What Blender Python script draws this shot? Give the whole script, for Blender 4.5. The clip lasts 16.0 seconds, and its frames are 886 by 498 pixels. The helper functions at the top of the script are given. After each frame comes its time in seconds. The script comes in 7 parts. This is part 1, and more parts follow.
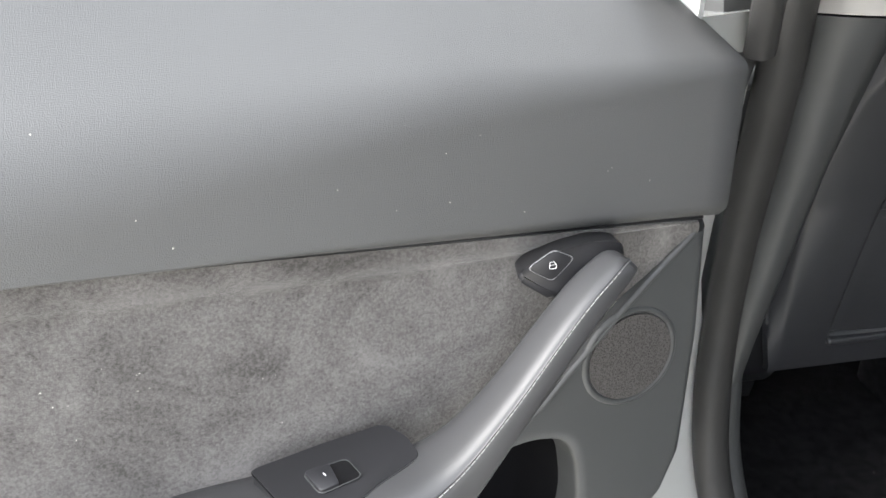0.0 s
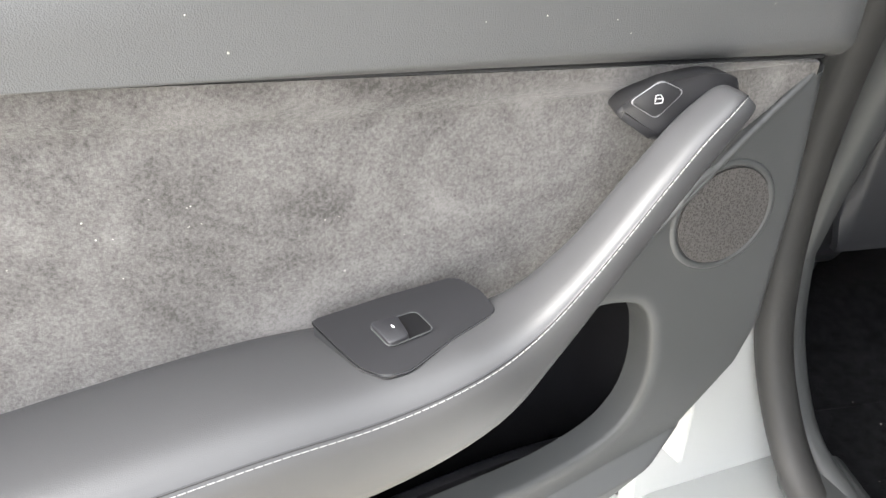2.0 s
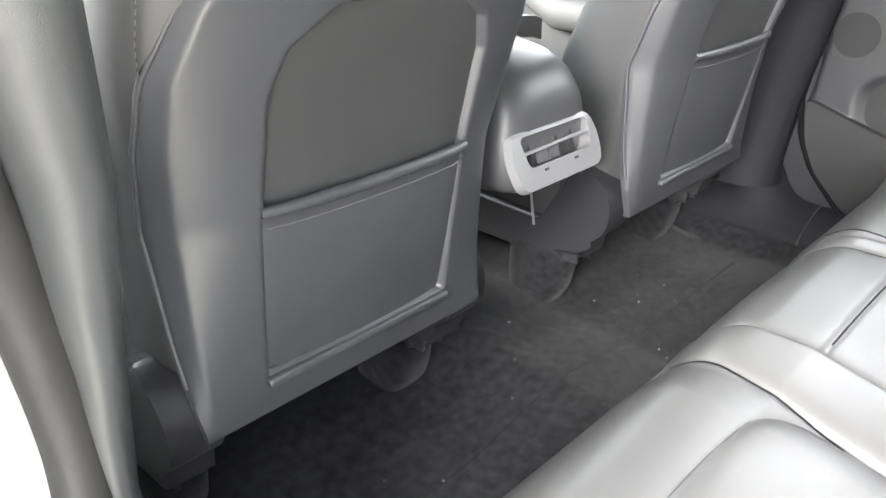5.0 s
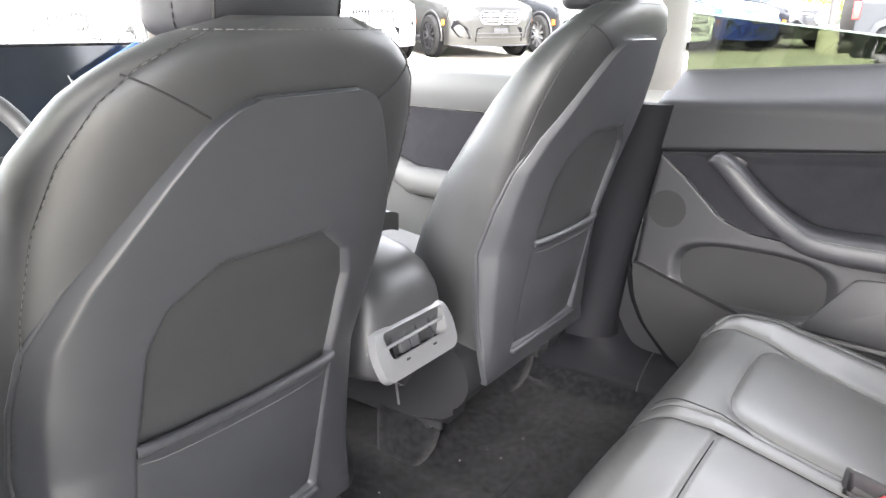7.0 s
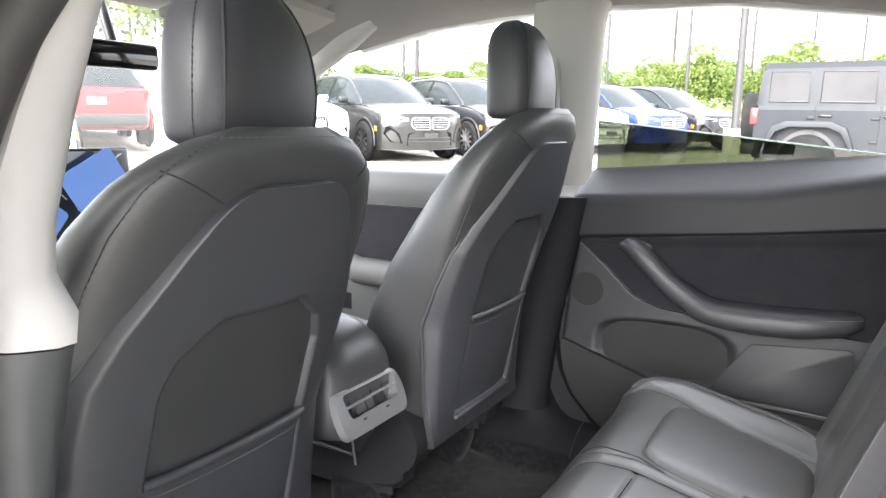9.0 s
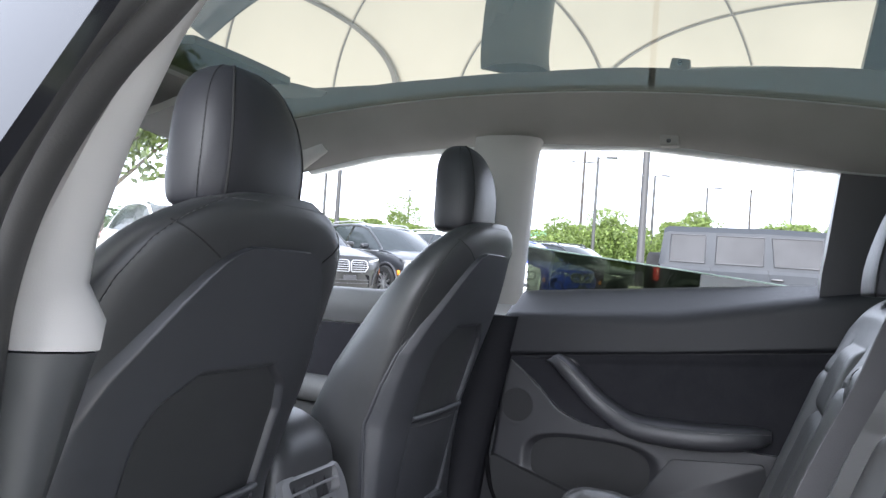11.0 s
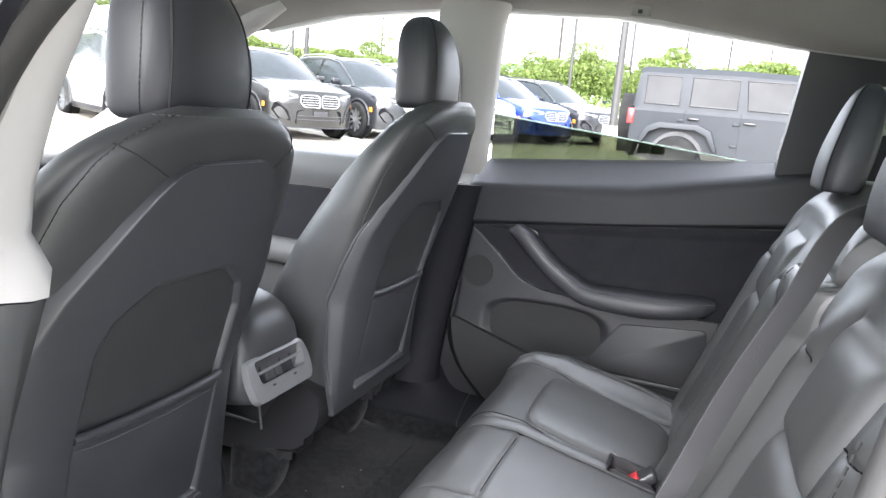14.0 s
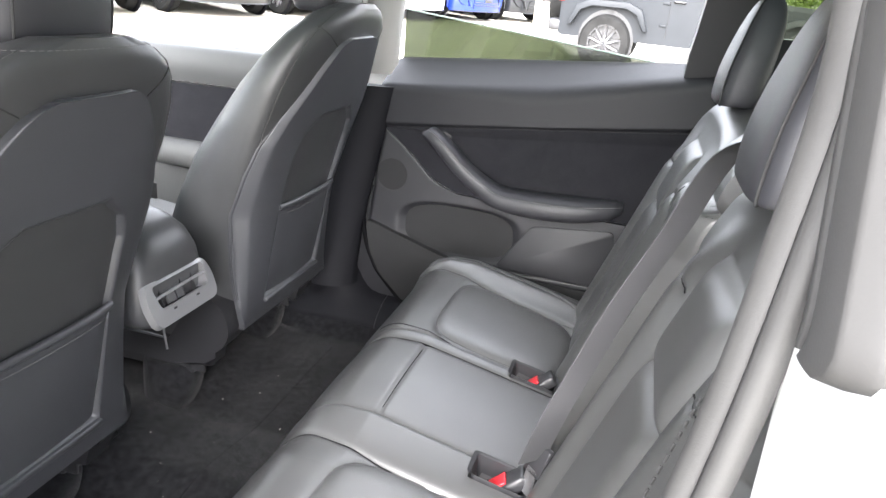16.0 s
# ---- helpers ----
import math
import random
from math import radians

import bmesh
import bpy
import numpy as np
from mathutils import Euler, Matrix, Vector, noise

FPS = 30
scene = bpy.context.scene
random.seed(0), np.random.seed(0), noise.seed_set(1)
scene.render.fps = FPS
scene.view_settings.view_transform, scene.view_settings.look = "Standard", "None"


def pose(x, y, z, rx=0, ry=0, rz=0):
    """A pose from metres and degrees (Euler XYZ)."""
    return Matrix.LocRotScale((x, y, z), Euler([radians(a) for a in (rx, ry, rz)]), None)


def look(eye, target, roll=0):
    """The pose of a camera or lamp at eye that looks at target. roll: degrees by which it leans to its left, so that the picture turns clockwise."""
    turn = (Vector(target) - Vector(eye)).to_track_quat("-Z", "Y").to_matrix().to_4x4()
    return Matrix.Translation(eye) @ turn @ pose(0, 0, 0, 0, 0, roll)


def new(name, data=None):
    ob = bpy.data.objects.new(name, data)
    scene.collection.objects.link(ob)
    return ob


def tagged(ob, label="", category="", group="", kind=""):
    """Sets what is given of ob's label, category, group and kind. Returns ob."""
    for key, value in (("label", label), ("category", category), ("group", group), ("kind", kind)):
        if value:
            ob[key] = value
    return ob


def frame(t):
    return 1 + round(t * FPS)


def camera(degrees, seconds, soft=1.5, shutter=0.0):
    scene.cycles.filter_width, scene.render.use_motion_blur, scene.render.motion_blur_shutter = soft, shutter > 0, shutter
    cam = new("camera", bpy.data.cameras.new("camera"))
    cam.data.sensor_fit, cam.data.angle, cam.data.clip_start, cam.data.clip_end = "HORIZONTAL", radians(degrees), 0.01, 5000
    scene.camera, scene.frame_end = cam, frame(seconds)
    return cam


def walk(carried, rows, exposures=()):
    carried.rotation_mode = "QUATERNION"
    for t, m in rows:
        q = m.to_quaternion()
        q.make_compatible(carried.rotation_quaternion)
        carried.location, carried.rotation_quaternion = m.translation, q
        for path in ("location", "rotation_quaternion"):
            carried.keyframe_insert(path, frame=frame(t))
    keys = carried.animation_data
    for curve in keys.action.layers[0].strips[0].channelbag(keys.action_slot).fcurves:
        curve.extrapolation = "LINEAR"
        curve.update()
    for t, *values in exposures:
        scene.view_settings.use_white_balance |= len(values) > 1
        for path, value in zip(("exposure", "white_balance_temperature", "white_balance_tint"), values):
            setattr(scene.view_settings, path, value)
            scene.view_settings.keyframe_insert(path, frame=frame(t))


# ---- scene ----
# The car's own axes: x to its right, y ahead, z up. It leans a little on the sloping lot.
CAR = Matrix.Rotation(radians(1.5), 4, "Y") @ Matrix.Rotation(radians(-1.2), 4, "X")
cam = camera(62.5, 16.0)
PATH = [
    (0, (-1.106, 0.093, 1.088), (-0.801, 1.892, 0.269), -1.1),
    (0.5, (-1.125, 0.075, 1.071), (-0.918, 1.841, 0.156), -0.6),
    (1, (-1.125, 0.095, 1.050), (-0.944, 1.817, 0.050), -0.6),
    (1.5, (-1.129, 0.115, 1.046), (-0.944, 1.803, -0.010), -0.7),
    (2, (-1.133, 0.131, 1.039), (-0.915, 1.798, -0.044), -0.7),
    (2.5, (-1.133, 0.142, 1.041), (-0.847, 1.793, -0.051), -0.9),
    (3, (-1.123, 0.152, 1.038), (-0.692, 1.780, -0.041), -1.2),
    (3.5, (-1.081, 0.174, 1.040), (-0.421, 1.737, -0.018), -1.0),
    (4, (-0.977, 0.190, 1.047), (-0.098, 1.673, 0.033), -1.8),
    (4.5, (-0.871, 0.213, 1.058), (0.209, 1.592, 0.092), -1.7),
    (5, (-0.788, 0.231, 1.042), (0.456, 1.521, 0.154), -1.4),
    (5.2, (-0.765, 0.240, 1.040), (0.526, 1.507, 0.187), -1.4),
    (7.3, (-0.838, 0.191, 1.174), (0.754, 1.272, 0.629), -0.0),
    (7.5, (-0.863, 0.172, 1.174), (0.740, 1.252, 0.663), -0.7),
    (8, (-0.909, 0.160, 1.184), (0.737, 1.200, 0.726), -0.9),
    (8.5, (-0.950, 0.153, 1.186), (0.729, 1.162, 0.782), -0.4),
    (9, (-0.967, 0.131, 1.168), (0.750, 1.102, 0.841), 0.4),
    (9.5, (-0.988, 0.130, 1.159), (0.781, 1.036, 0.933), 2.4),
    (10, (-1.035, 0.131, 1.127), (0.775, 0.977, 1.045), 3.3),
    (10.2, (-1.044, 0.164, 1.120), (0.789, 0.962, 1.091), 4.1),
    (12.5, (-1.108, 0.101, 1.038), (0.700, 0.933, 1.240), 2.5),
    (13, (-1.095, 0.109, 1.098), (0.723, 0.943, 1.111), 2.9),
    (13.5, (-1.091, 0.107, 1.162), (0.742, 0.887, 0.975), 3.6),
    (14, (-1.072, 0.125, 1.178), (0.774, 0.804, 0.817), 4.1),
    (14.5, (-1.057, 0.176, 1.178), (0.802, 0.724, 0.683), 4.2),
    (15, (-1.058, 0.218, 1.190), (0.798, 0.681, 0.606), 4.4),
    (15.5, (-1.067, 0.187, 1.218), (0.779, 0.615, 0.579), 4.7),
    (16, (-1.031, 0.086, 1.240), (0.799, 0.549, 0.577), 4.7),
]
EXPOSURES = [(0.0, 1.70, 6350, 10), (1.0, 2.14, 6500, 10), (2.0, 2.22, 6550, 10), (3.5, 2.38, 6550, 10), (4.2, 2.80, 6550, 10), (5.0, 3.75, 6500, 10), (7.4, 3.35, 6450, 12), (9.0, 2.65, 6350, 12), (10.2, 2.15, 6150, 12), (12.5, 1.38, 5250, 14), (14.0, 2.48, 6100, 12), (16.0, 2.90, 6300, 12)]
walk(cam, [(t, CAR @ look(eye, target, roll)) for t, eye, target, roll in PATH], EXPOSURES)

# ---- daylight: a bright overcast sky ----
GROUND = -0.08
world = bpy.data.worlds.new("sky")
scene.world = world
world.use_nodes = True
wn = world.node_tree
sky = wn.nodes.new("ShaderNodeTexSky")
sky.sky_type, sky.sun_disc = "NISHITA", False
sky.sun_elevation, sky.sun_rotation = radians(29), radians(266)
sky.air_density, sky.dust_density, sky.ozone_density = 1.0, 4.0, 1.0
clouds = wn.nodes.new("ShaderNodeTexNoise")
clouds.inputs["Scale"].default_value, clouds.inputs["Detail"].default_value = 2.2, 5.0
ramp = wn.nodes.new("ShaderNodeValToRGB")
ramp.color_ramp.elements[0].position, ramp.color_ramp.elements[1].position = 0.36, 0.62
ramp.color_ramp.elements[0].color = (0.72, 0.72, 0.72, 1)
mixc = wn.nodes.new("ShaderNodeMix")
mixc.data_type = "RGBA"
mixc.inputs["B"].default_value = (9.0, 9.2, 9.6, 1)
wn.links.new(clouds.outputs["Fac"], ramp.inputs["Fac"])
wn.links.new(ramp.outputs["Color"], mixc.inputs["Factor"])
wn.links.new(sky.outputs["Color"], mixc.inputs["A"])
wn.links.new(mixc.outputs["Result"], wn.nodes["Background"].inputs["Color"])
wn.nodes["Background"].inputs["Strength"].default_value = 0.14
sun_data = bpy.data.lights.new("sun", "SUN")
sun_data.energy, sun_data.angle, sun_data.color = 5.0, radians(54), (1.0, 0.97, 0.93)
sun = new("sun", sun_data)
sun.matrix_world = look((-14, -1.0, 7.8), (0, 0, 0))


# ---- materials ----
def material(name, color, rough=0.5, metal=0.0, bump=0.0, scale=200.0, kind="noise", vary=0.12, vary_scale=6.0,
             spec=0.5, coat=0.0, sheen=0.0, tint=None):
    """A surface with grain at a fine scale and a slower change of tone."""
    m = bpy.data.materials.new(name)
    m.use_nodes = True
    nt = m.node_tree
    b = nt.nodes["Principled BSDF"]
    b.inputs["Roughness"].default_value, b.inputs["Metallic"].default_value = rough, metal
    b.inputs["Specular IOR Level"].default_value = spec
    b.inputs["Coat Weight"].default_value = coat
    b.inputs["Coat Roughness"].default_value = 0.04
    b.inputs["Sheen Weight"].default_value = sheen
    b.inputs["Sheen Roughness"].default_value = 0.4
    co = nt.nodes.new("ShaderNodeTexCoord")
    slow = nt.nodes.new("ShaderNodeTexNoise")
    slow.inputs["Scale"].default_value, slow.inputs["Detail"].default_value = vary_scale, 6.0
    nt.links.new(co.outputs["Object"], slow.inputs["Vector"])
    mix = nt.nodes.new("ShaderNodeMix")
    mix.data_type = "RGBA"
    c2 = tint or [c * (1 - vary) for c in color]
    mix.inputs["A"].default_value = (*[min(1, c * (1 + vary)) for c in color], 1)
    mix.inputs["B"].default_value = (*c2, 1)
    rr = nt.nodes.new("ShaderNodeMapRange")
    rr.inputs["From Min"].default_value, rr.inputs["From Max"].default_value = 0.32, 0.68
    nt.links.new(slow.outputs["Fac"], rr.inputs["Value"])
    nt.links.new(rr.outputs["Result"], mix.inputs["Factor"])
    nt.links.new(mix.outputs["Result"], b.inputs["Base Color"])
    rm = nt.nodes.new("ShaderNodeMapRange")
    rm.inputs["To Min"].default_value, rm.inputs["To Max"].default_value = max(0.0, rough - 0.06), min(1.0, rough + 0.06)
    nt.links.new(slow.outputs["Fac"], rm.inputs["Value"])
    nt.links.new(rm.outputs["Result"], b.inputs["Roughness"])
    if bump:
        if kind == "voronoi":
            fine = nt.nodes.new("ShaderNodeTexVoronoi")
            fine.inputs["Scale"].default_value = scale
            out = fine.outputs["Distance"]
        else:
            fine = nt.nodes.new("ShaderNodeTexNoise")
            fine.inputs["Scale"].default_value, fine.inputs["Detail"].default_value = scale, 4.0
            out = fine.outputs["Fac"]
        nt.links.new(co.outputs["Object"], fine.inputs["Vector"])
        bp = nt.nodes.new("ShaderNodeBump")
        bp.inputs["Strength"].default_value, bp.inputs["Distance"].default_value = bump, 0.001
        nt.links.new(out, bp.inputs["Height"])
        nt.links.new(bp.outputs["Normal"], b.inputs["Normal"])
    return m


def pane_material(name, tint, see, gloss=0.0, gloss_tint=(1, 1, 1), rough=0.0):
    """A thin pane: see is the share that passes straight through; the rest mirrors by angle, or always by gloss."""
    m = bpy.data.materials.new(name)
    m.use_nodes = True
    nt = m.node_tree
    nt.nodes.remove(nt.nodes["Principled BSDF"])
    tr = nt.nodes.new("ShaderNodeBsdfTransparent")
    tr.inputs["Color"].default_value = (*[c * see for c in tint], 1)
    gl = nt.nodes.new("ShaderNodeBsdfGlossy")
    gl.inputs["Roughness"].default_value = rough
    gl.inputs["Color"].default_value = (*gloss_tint, 1)
    fr = nt.nodes.new("ShaderNodeLayerWeight")
    fr.inputs["Blend"].default_value = 0.5
    pw = nt.nodes.new("ShaderNodeMath")
    pw.operation = "POWER"
    pw.inputs[1].default_value = 4.5
    nt.links.new(fr.outputs["Facing"], pw.inputs[0])
    mx = nt.nodes.new("ShaderNodeMath")
    mx.operation = "MULTIPLY_ADD"
    mx.inputs[1].default_value, mx.inputs[2].default_value = 0.9 * (1 - gloss), 0.05 + gloss
    nt.links.new(pw.outputs["Value"], mx.inputs[0])
    mix = nt.nodes.new("ShaderNodeMixShader")
    nt.links.new(mx.outputs["Value"], mix.inputs["Fac"])
    nt.links.new(tr.outputs["BSDF"], mix.inputs[1])
    nt.links.new(gl.outputs["BSDF"], mix.inputs[2])
    nt.links.new(mix.outputs["Shader"], nt.nodes["Material Output"].inputs["Surface"])
    return m


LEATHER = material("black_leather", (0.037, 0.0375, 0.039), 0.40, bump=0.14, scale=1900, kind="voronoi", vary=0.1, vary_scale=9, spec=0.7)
# Same leather as the front seats, lightened for daylight on the bench.
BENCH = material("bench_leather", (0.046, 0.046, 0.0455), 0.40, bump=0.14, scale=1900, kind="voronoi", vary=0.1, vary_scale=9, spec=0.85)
# Same leather, glossier, with daylight on the seat put into its colour.
CUSHION = material("glossy_daylit_leather", (0.055, 0.055, 0.0555), 0.36, bump=0.14, scale=1900, kind="voronoi", vary=0.1, vary_scale=9, spec=1.0)
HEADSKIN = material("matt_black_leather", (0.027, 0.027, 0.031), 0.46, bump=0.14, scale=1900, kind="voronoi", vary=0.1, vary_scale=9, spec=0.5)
SHELL = material("seat_back_vinyl", (0.041, 0.042, 0.047), 0.40, bump=0.14, scale=1900, kind="voronoi", vary=0.08, vary_scale=5, spec=0.7)
POCKET = material("pocket_vinyl", (0.041, 0.042, 0.047), 0.48, bump=0.2, scale=1200, kind="voronoi", vary=0.1, spec=0.6)
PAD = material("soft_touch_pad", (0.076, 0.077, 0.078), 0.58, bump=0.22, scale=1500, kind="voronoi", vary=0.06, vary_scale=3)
# Right door's pad: the same pad with cabin shade put into its colour.
PAD_SHADED = material("shaded_soft_touch_pad", (0.014, 0.014, 0.017), 0.55, bump=0.2, scale=900, kind="voronoi", vary=0.06, vary_scale=3, spec=0.35)
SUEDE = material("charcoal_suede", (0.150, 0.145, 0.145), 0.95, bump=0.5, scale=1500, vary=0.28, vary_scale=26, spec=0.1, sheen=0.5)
# Same suede, its colour darkened for the shaded far side.
SUEDE_SHADED = material("shaded_suede", (0.03, 0.03, 0.033), 0.95, bump=0.4, scale=1500, vary=0.2, vary_scale=22, spec=0.1, sheen=0.12)
PLASTIC = material("moulded_plastic", (0.056, 0.058, 0.059), 0.44, bump=0.2, scale=1400, vary=0.07, vary_scale=4)
TRIM = material("charcoal_trim", (0.020, 0.020, 0.023), 0.50, bump=0.2, scale=1400, vary=0.08)
DARK = material("dark_plastic", (0.022, 0.022, 0.024), 0.4, bump=0.1, scale=1200, vary=0.1)
GLOSS_BLACK = material("gloss_black", (0.008, 0.008, 0.009), 0.08, vary=0.1)
CARPET = material("black_carpet", (0.013, 0.013, 0.0145), 1.0, bump=1.0, scale=900, vary=0.4, vary_scale=60, spec=0.05, sheen=0.10)
RUBBER = material("seal_rubber", (0.036, 0.035, 0.034), 0.6, bump=0.15, scale=500, vary=0.15, vary_scale=9)
SEAL_GREY = material("weathered_seal_rubber", (0.04, 0.039, 0.038), 0.7, bump=0.15, scale=500, vary=0.12, vary_scale=9, spec=0.3)
# Near black for seams, grooves and hollows, and for shade in the pocket.
DEEP_BLACK = material("deep_black", (0.006, 0.006, 0.007), 1.0, vary=0.2, spec=0.05)
WHITE = material("white_car_paint", (0.58, 0.59, 0.58), 0.25, vary=0.02, coat=0.8)
PILLAR = material("light_pillar_fabric", (0.37, 0.36, 0.345), 0.8, bump=0.15, scale=900, vary=0.03)
HEADLINER = material("grey_headliner", (0.25, 0.238, 0.225), 0.95, bump=0.3, scale=1300, vary=0.05)
SATIN = material("satin_silver", (0.30, 0.30, 0.31), 0.40, metal=0.6, vary=0.05)
STEEL = material("bare_steel", (0.45, 0.45, 0.46), 0.35, metal=0.9, vary=0.2, vary_scale=60)
# Speaker mesh of the right door, darkened to stand for shade.
MESH_SHADED = material("shaded_speaker_mesh", (0.010, 0.010, 0.011), 0.8, bump=0.3, scale=900, vary=0.1)
TRIM_LIGHT = material("grained_door_plastic", (0.024, 0.024, 0.027), 0.55, bump=0.2, scale=1400, vary=0.06)
GREY_GLASS = material("grey_tinted_glass", (0.022, 0.022, 0.023), 0.25, vary=0.25, vary_scale=2, spec=0.1)
# Plastic of the right sill and pillar foot, blackened to stand for shade.
SILL_SHADED = material("shaded_sill_plastic", (0.008, 0.008, 0.010), 0.7, bump=0.15, scale=1400, vary=0.08, vary_scale=4, spec=0.15)
POD = material("satin_console_plastic", (0.050, 0.050, 0.053), 0.38, bump=0.06, scale=1400, vary=0.05, vary_scale=5)
THREAD = material("grey_thread", (0.27, 0.27, 0.27), 0.8, vary=0.1)
THREAD_GREY = material("dark_grey_thread", (0.11, 0.11, 0.11), 0.8, vary=0.1)
THREAD_DARK = material("black_thread", (0.02, 0.02, 0.02), 0.8, vary=0.1)
RED = material("red_buckle", (0.55, 0.02, 0.03), 0.35, vary=0.05)
WEBBING = material("belt_webbing", (0.055, 0.055, 0.058), 0.7, bump=0.6, scale=600, vary=0.1)
MESHCLOTH = material("speaker_mesh", (0.066, 0.062, 0.060), 0.8, bump=0.3, scale=476, kind="voronoi", vary=0.1)
LATCH = material("satin_black_plastic", (0.020, 0.020, 0.022), 0.38, bump=0.08, scale=1500, vary=0.08)
ICON = material("icon_white", (0.7, 0.7, 0.7), 0.6, vary=0.02)
SCREEN = material("screen_dark", (0.02, 0.024, 0.03), 0.12, vary=0.2)
BLUE_CARD = material("blue_card", (0.10, 0.20, 0.50), 0.5, vary=0.05)


def perforated(m, pitch, hole):
    """A regular field of small dark holes."""
    nt = m.node_tree
    co = nt.nodes.new("ShaderNodeTexCoord")
    cell = nt.nodes.new("ShaderNodeTexVoronoi")
    cell.inputs["Scale"].default_value, cell.inputs["Randomness"].default_value = 1 / pitch, 0.75
    ramp_ = nt.nodes.new("ShaderNodeMapRange")
    ramp_.inputs["From Min"].default_value, ramp_.inputs["From Max"].default_value = 0.30, 0.52
    mix = nt.nodes.new("ShaderNodeMix")
    mix.data_type = "RGBA"
    bsdf = nt.nodes["Principled BSDF"]
    nt.links.new(co.outputs["Object"], cell.inputs["Vector"])
    nt.links.new(cell.outputs["Distance"], ramp_.inputs["Value"])
    nt.links.new(ramp_.outputs["Result"], mix.inputs["Factor"])
    nt.links.new(bsdf.inputs["Base Color"].links[0].from_socket, mix.inputs["B"])
    mix.inputs["A"].default_value = (*hole, 1)
    nt.links.new(mix.outputs["Result"], bsdf.inputs["Base Color"])


def nap(m, light, dark):
    """Brushed nap: soft patches broken up by fine fibres."""
    nt = m.node_tree
    co = nt.nodes.new("ShaderNodeTexCoord")
    coarse = nt.nodes.new("ShaderNodeTexNoise")
    coarse.inputs["Scale"].default_value, coarse.inputs["Detail"].default_value, coarse.inputs["Roughness"].default_value = 13.0, 10.0, 0.70
    coarse.inputs["Distortion"].default_value = 0.6
    fibre = nt.nodes.new("ShaderNodeTexNoise")
    fibre.inputs["Scale"].default_value, fibre.inputs["Detail"].default_value, fibre.inputs["Roughness"].default_value = 480.0, 4.0, 0.8
    add = nt.nodes.new("ShaderNodeMath")
    add.operation = "MULTIPLY_ADD"
    add.inputs[1].default_value = 0.92
    mr = nt.nodes.new("ShaderNodeMapRange")
    mr.inputs["From Min"].default_value, mr.inputs["From Max"].default_value = 0.75, 1.17
    mix = nt.nodes.new("ShaderNodeMix")
    mix.data_type = "RGBA"
    mix.inputs["A"].default_value, mix.inputs["B"].default_value = (*dark, 1), (*light, 1)
    for n_ in (coarse, fibre):
        nt.links.new(co.outputs["Object"], n_.inputs["Vector"])
    nt.links.new(fibre.outputs["Fac"], add.inputs[0])
    nt.links.new(coarse.outputs["Fac"], add.inputs[2])
    nt.links.new(add.outputs["Value"], mr.inputs["Value"])
    nt.links.new(mr.outputs["Result"], mix.inputs["Factor"])
    nt.links.new(mix.outputs["Result"], nt.nodes["Principled BSDF"].inputs["Base Color"])


perforated(MESHCLOTH, 0.0016, (0.028, 0.026, 0.025))
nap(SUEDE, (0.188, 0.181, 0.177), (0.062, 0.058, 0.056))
nap(SUEDE_SHADED, (0.021, 0.021, 0.024), (0.014, 0.014, 0.017))
SIDE_GLASS = pane_material("green_tinted_glass", (0.72, 0.80, 0.62), 0.31)
CLEAR_GLASS = pane_material("clear_glass", (0.95, 0.98, 0.96), 0.93)
ROOF_COAT = pane_material("coated_roof_glass", (0.80, 1.0, 0.92), 0.035, 0.11, (1.0, 0.94, 0.77))


# ---- building blocks ----
BASE = {}


def thing(name, base=(0, 0, 0), label="", category="", group="", kind="", m=None):
    """An empty at the base of a thing. Things of the car are built in the car's axes."""
    ob = new(name)
    ob.empty_display_size = 0.1
    m = CAR if m is None else m
    ob.matrix_world = m @ Matrix.Translation(base)
    BASE[ob.name] = Vector(base)
    return tagged(ob, label, category, group, kind)


def part(name, bm, mat, parent, label="", smooth=True, angle=0.9):
    """Links bm as one mesh under a thing or a part."""
    me = bpy.data.meshes.new(name)
    off = BASE[parent.name]
    if isinstance(bm, tuple):
        verts, faces = bm
        me.from_pydata([tuple(Vector(v) - off) for v in verts], [], faces)
    else:
        bmesh.ops.translate(bm, verts=bm.verts, vec=-off)
        bmesh.ops.recalc_face_normals(bm, faces=bm.faces)
        bm.to_mesh(me)
        bm.free()
    me.materials.append(mat)
    if smooth and len(me.polygons):
        me.polygons.foreach_set("use_smooth", [True] * len(me.polygons))
        me.set_sharp_from_angle(angle=angle)
    ob = new(name, me)
    ob.parent = parent
    BASE[ob.name] = off
    if label:
        tagged(ob, label)
    return ob


def lerp_table(table, v):
    """Linear reading of rows (v, a, b, ...)."""
    if v <= table[0][0]:
        return table[0][1:]
    for a, b in zip(table, table[1:]):
        if v <= b[0]:
            f = (v - a[0]) / (b[0] - a[0])
            return tuple(p + (q - p) * f for p, q in zip(a[1:], b[1:]))
    return table[-1][1:]


def smooth_path(points, n=40):
    """Catmull-Rom curve through points of any dimension."""
    p = [np.array(q, float) for q in points]
    p = [2 * p[0] - p[1], *p, 2 * p[-1] - p[-2]]
    out = []
    seg = len(p) - 3
    for k in range(n + 1):
        s = min(k / n * seg, seg - 1e-9)
        i = int(s)
        t = s - i
        a, b, c, d = p[i:i + 4]
        out.append(0.5 * (2 * b + (c - a) * t + (2 * a - 5 * b + 4 * c - d) * t * t + (3 * b - a - 3 * c + d) * t ** 3))
    return out


def superpoint(cx, cy, a, b, ang, p=0.75):
    c, s = math.cos(ang), math.sin(ang)
    return cx + a * abs(c) ** p * (1 if c >= 0 else -1), cy + b * abs(s) ** p * (1 if s >= 0 else -1)


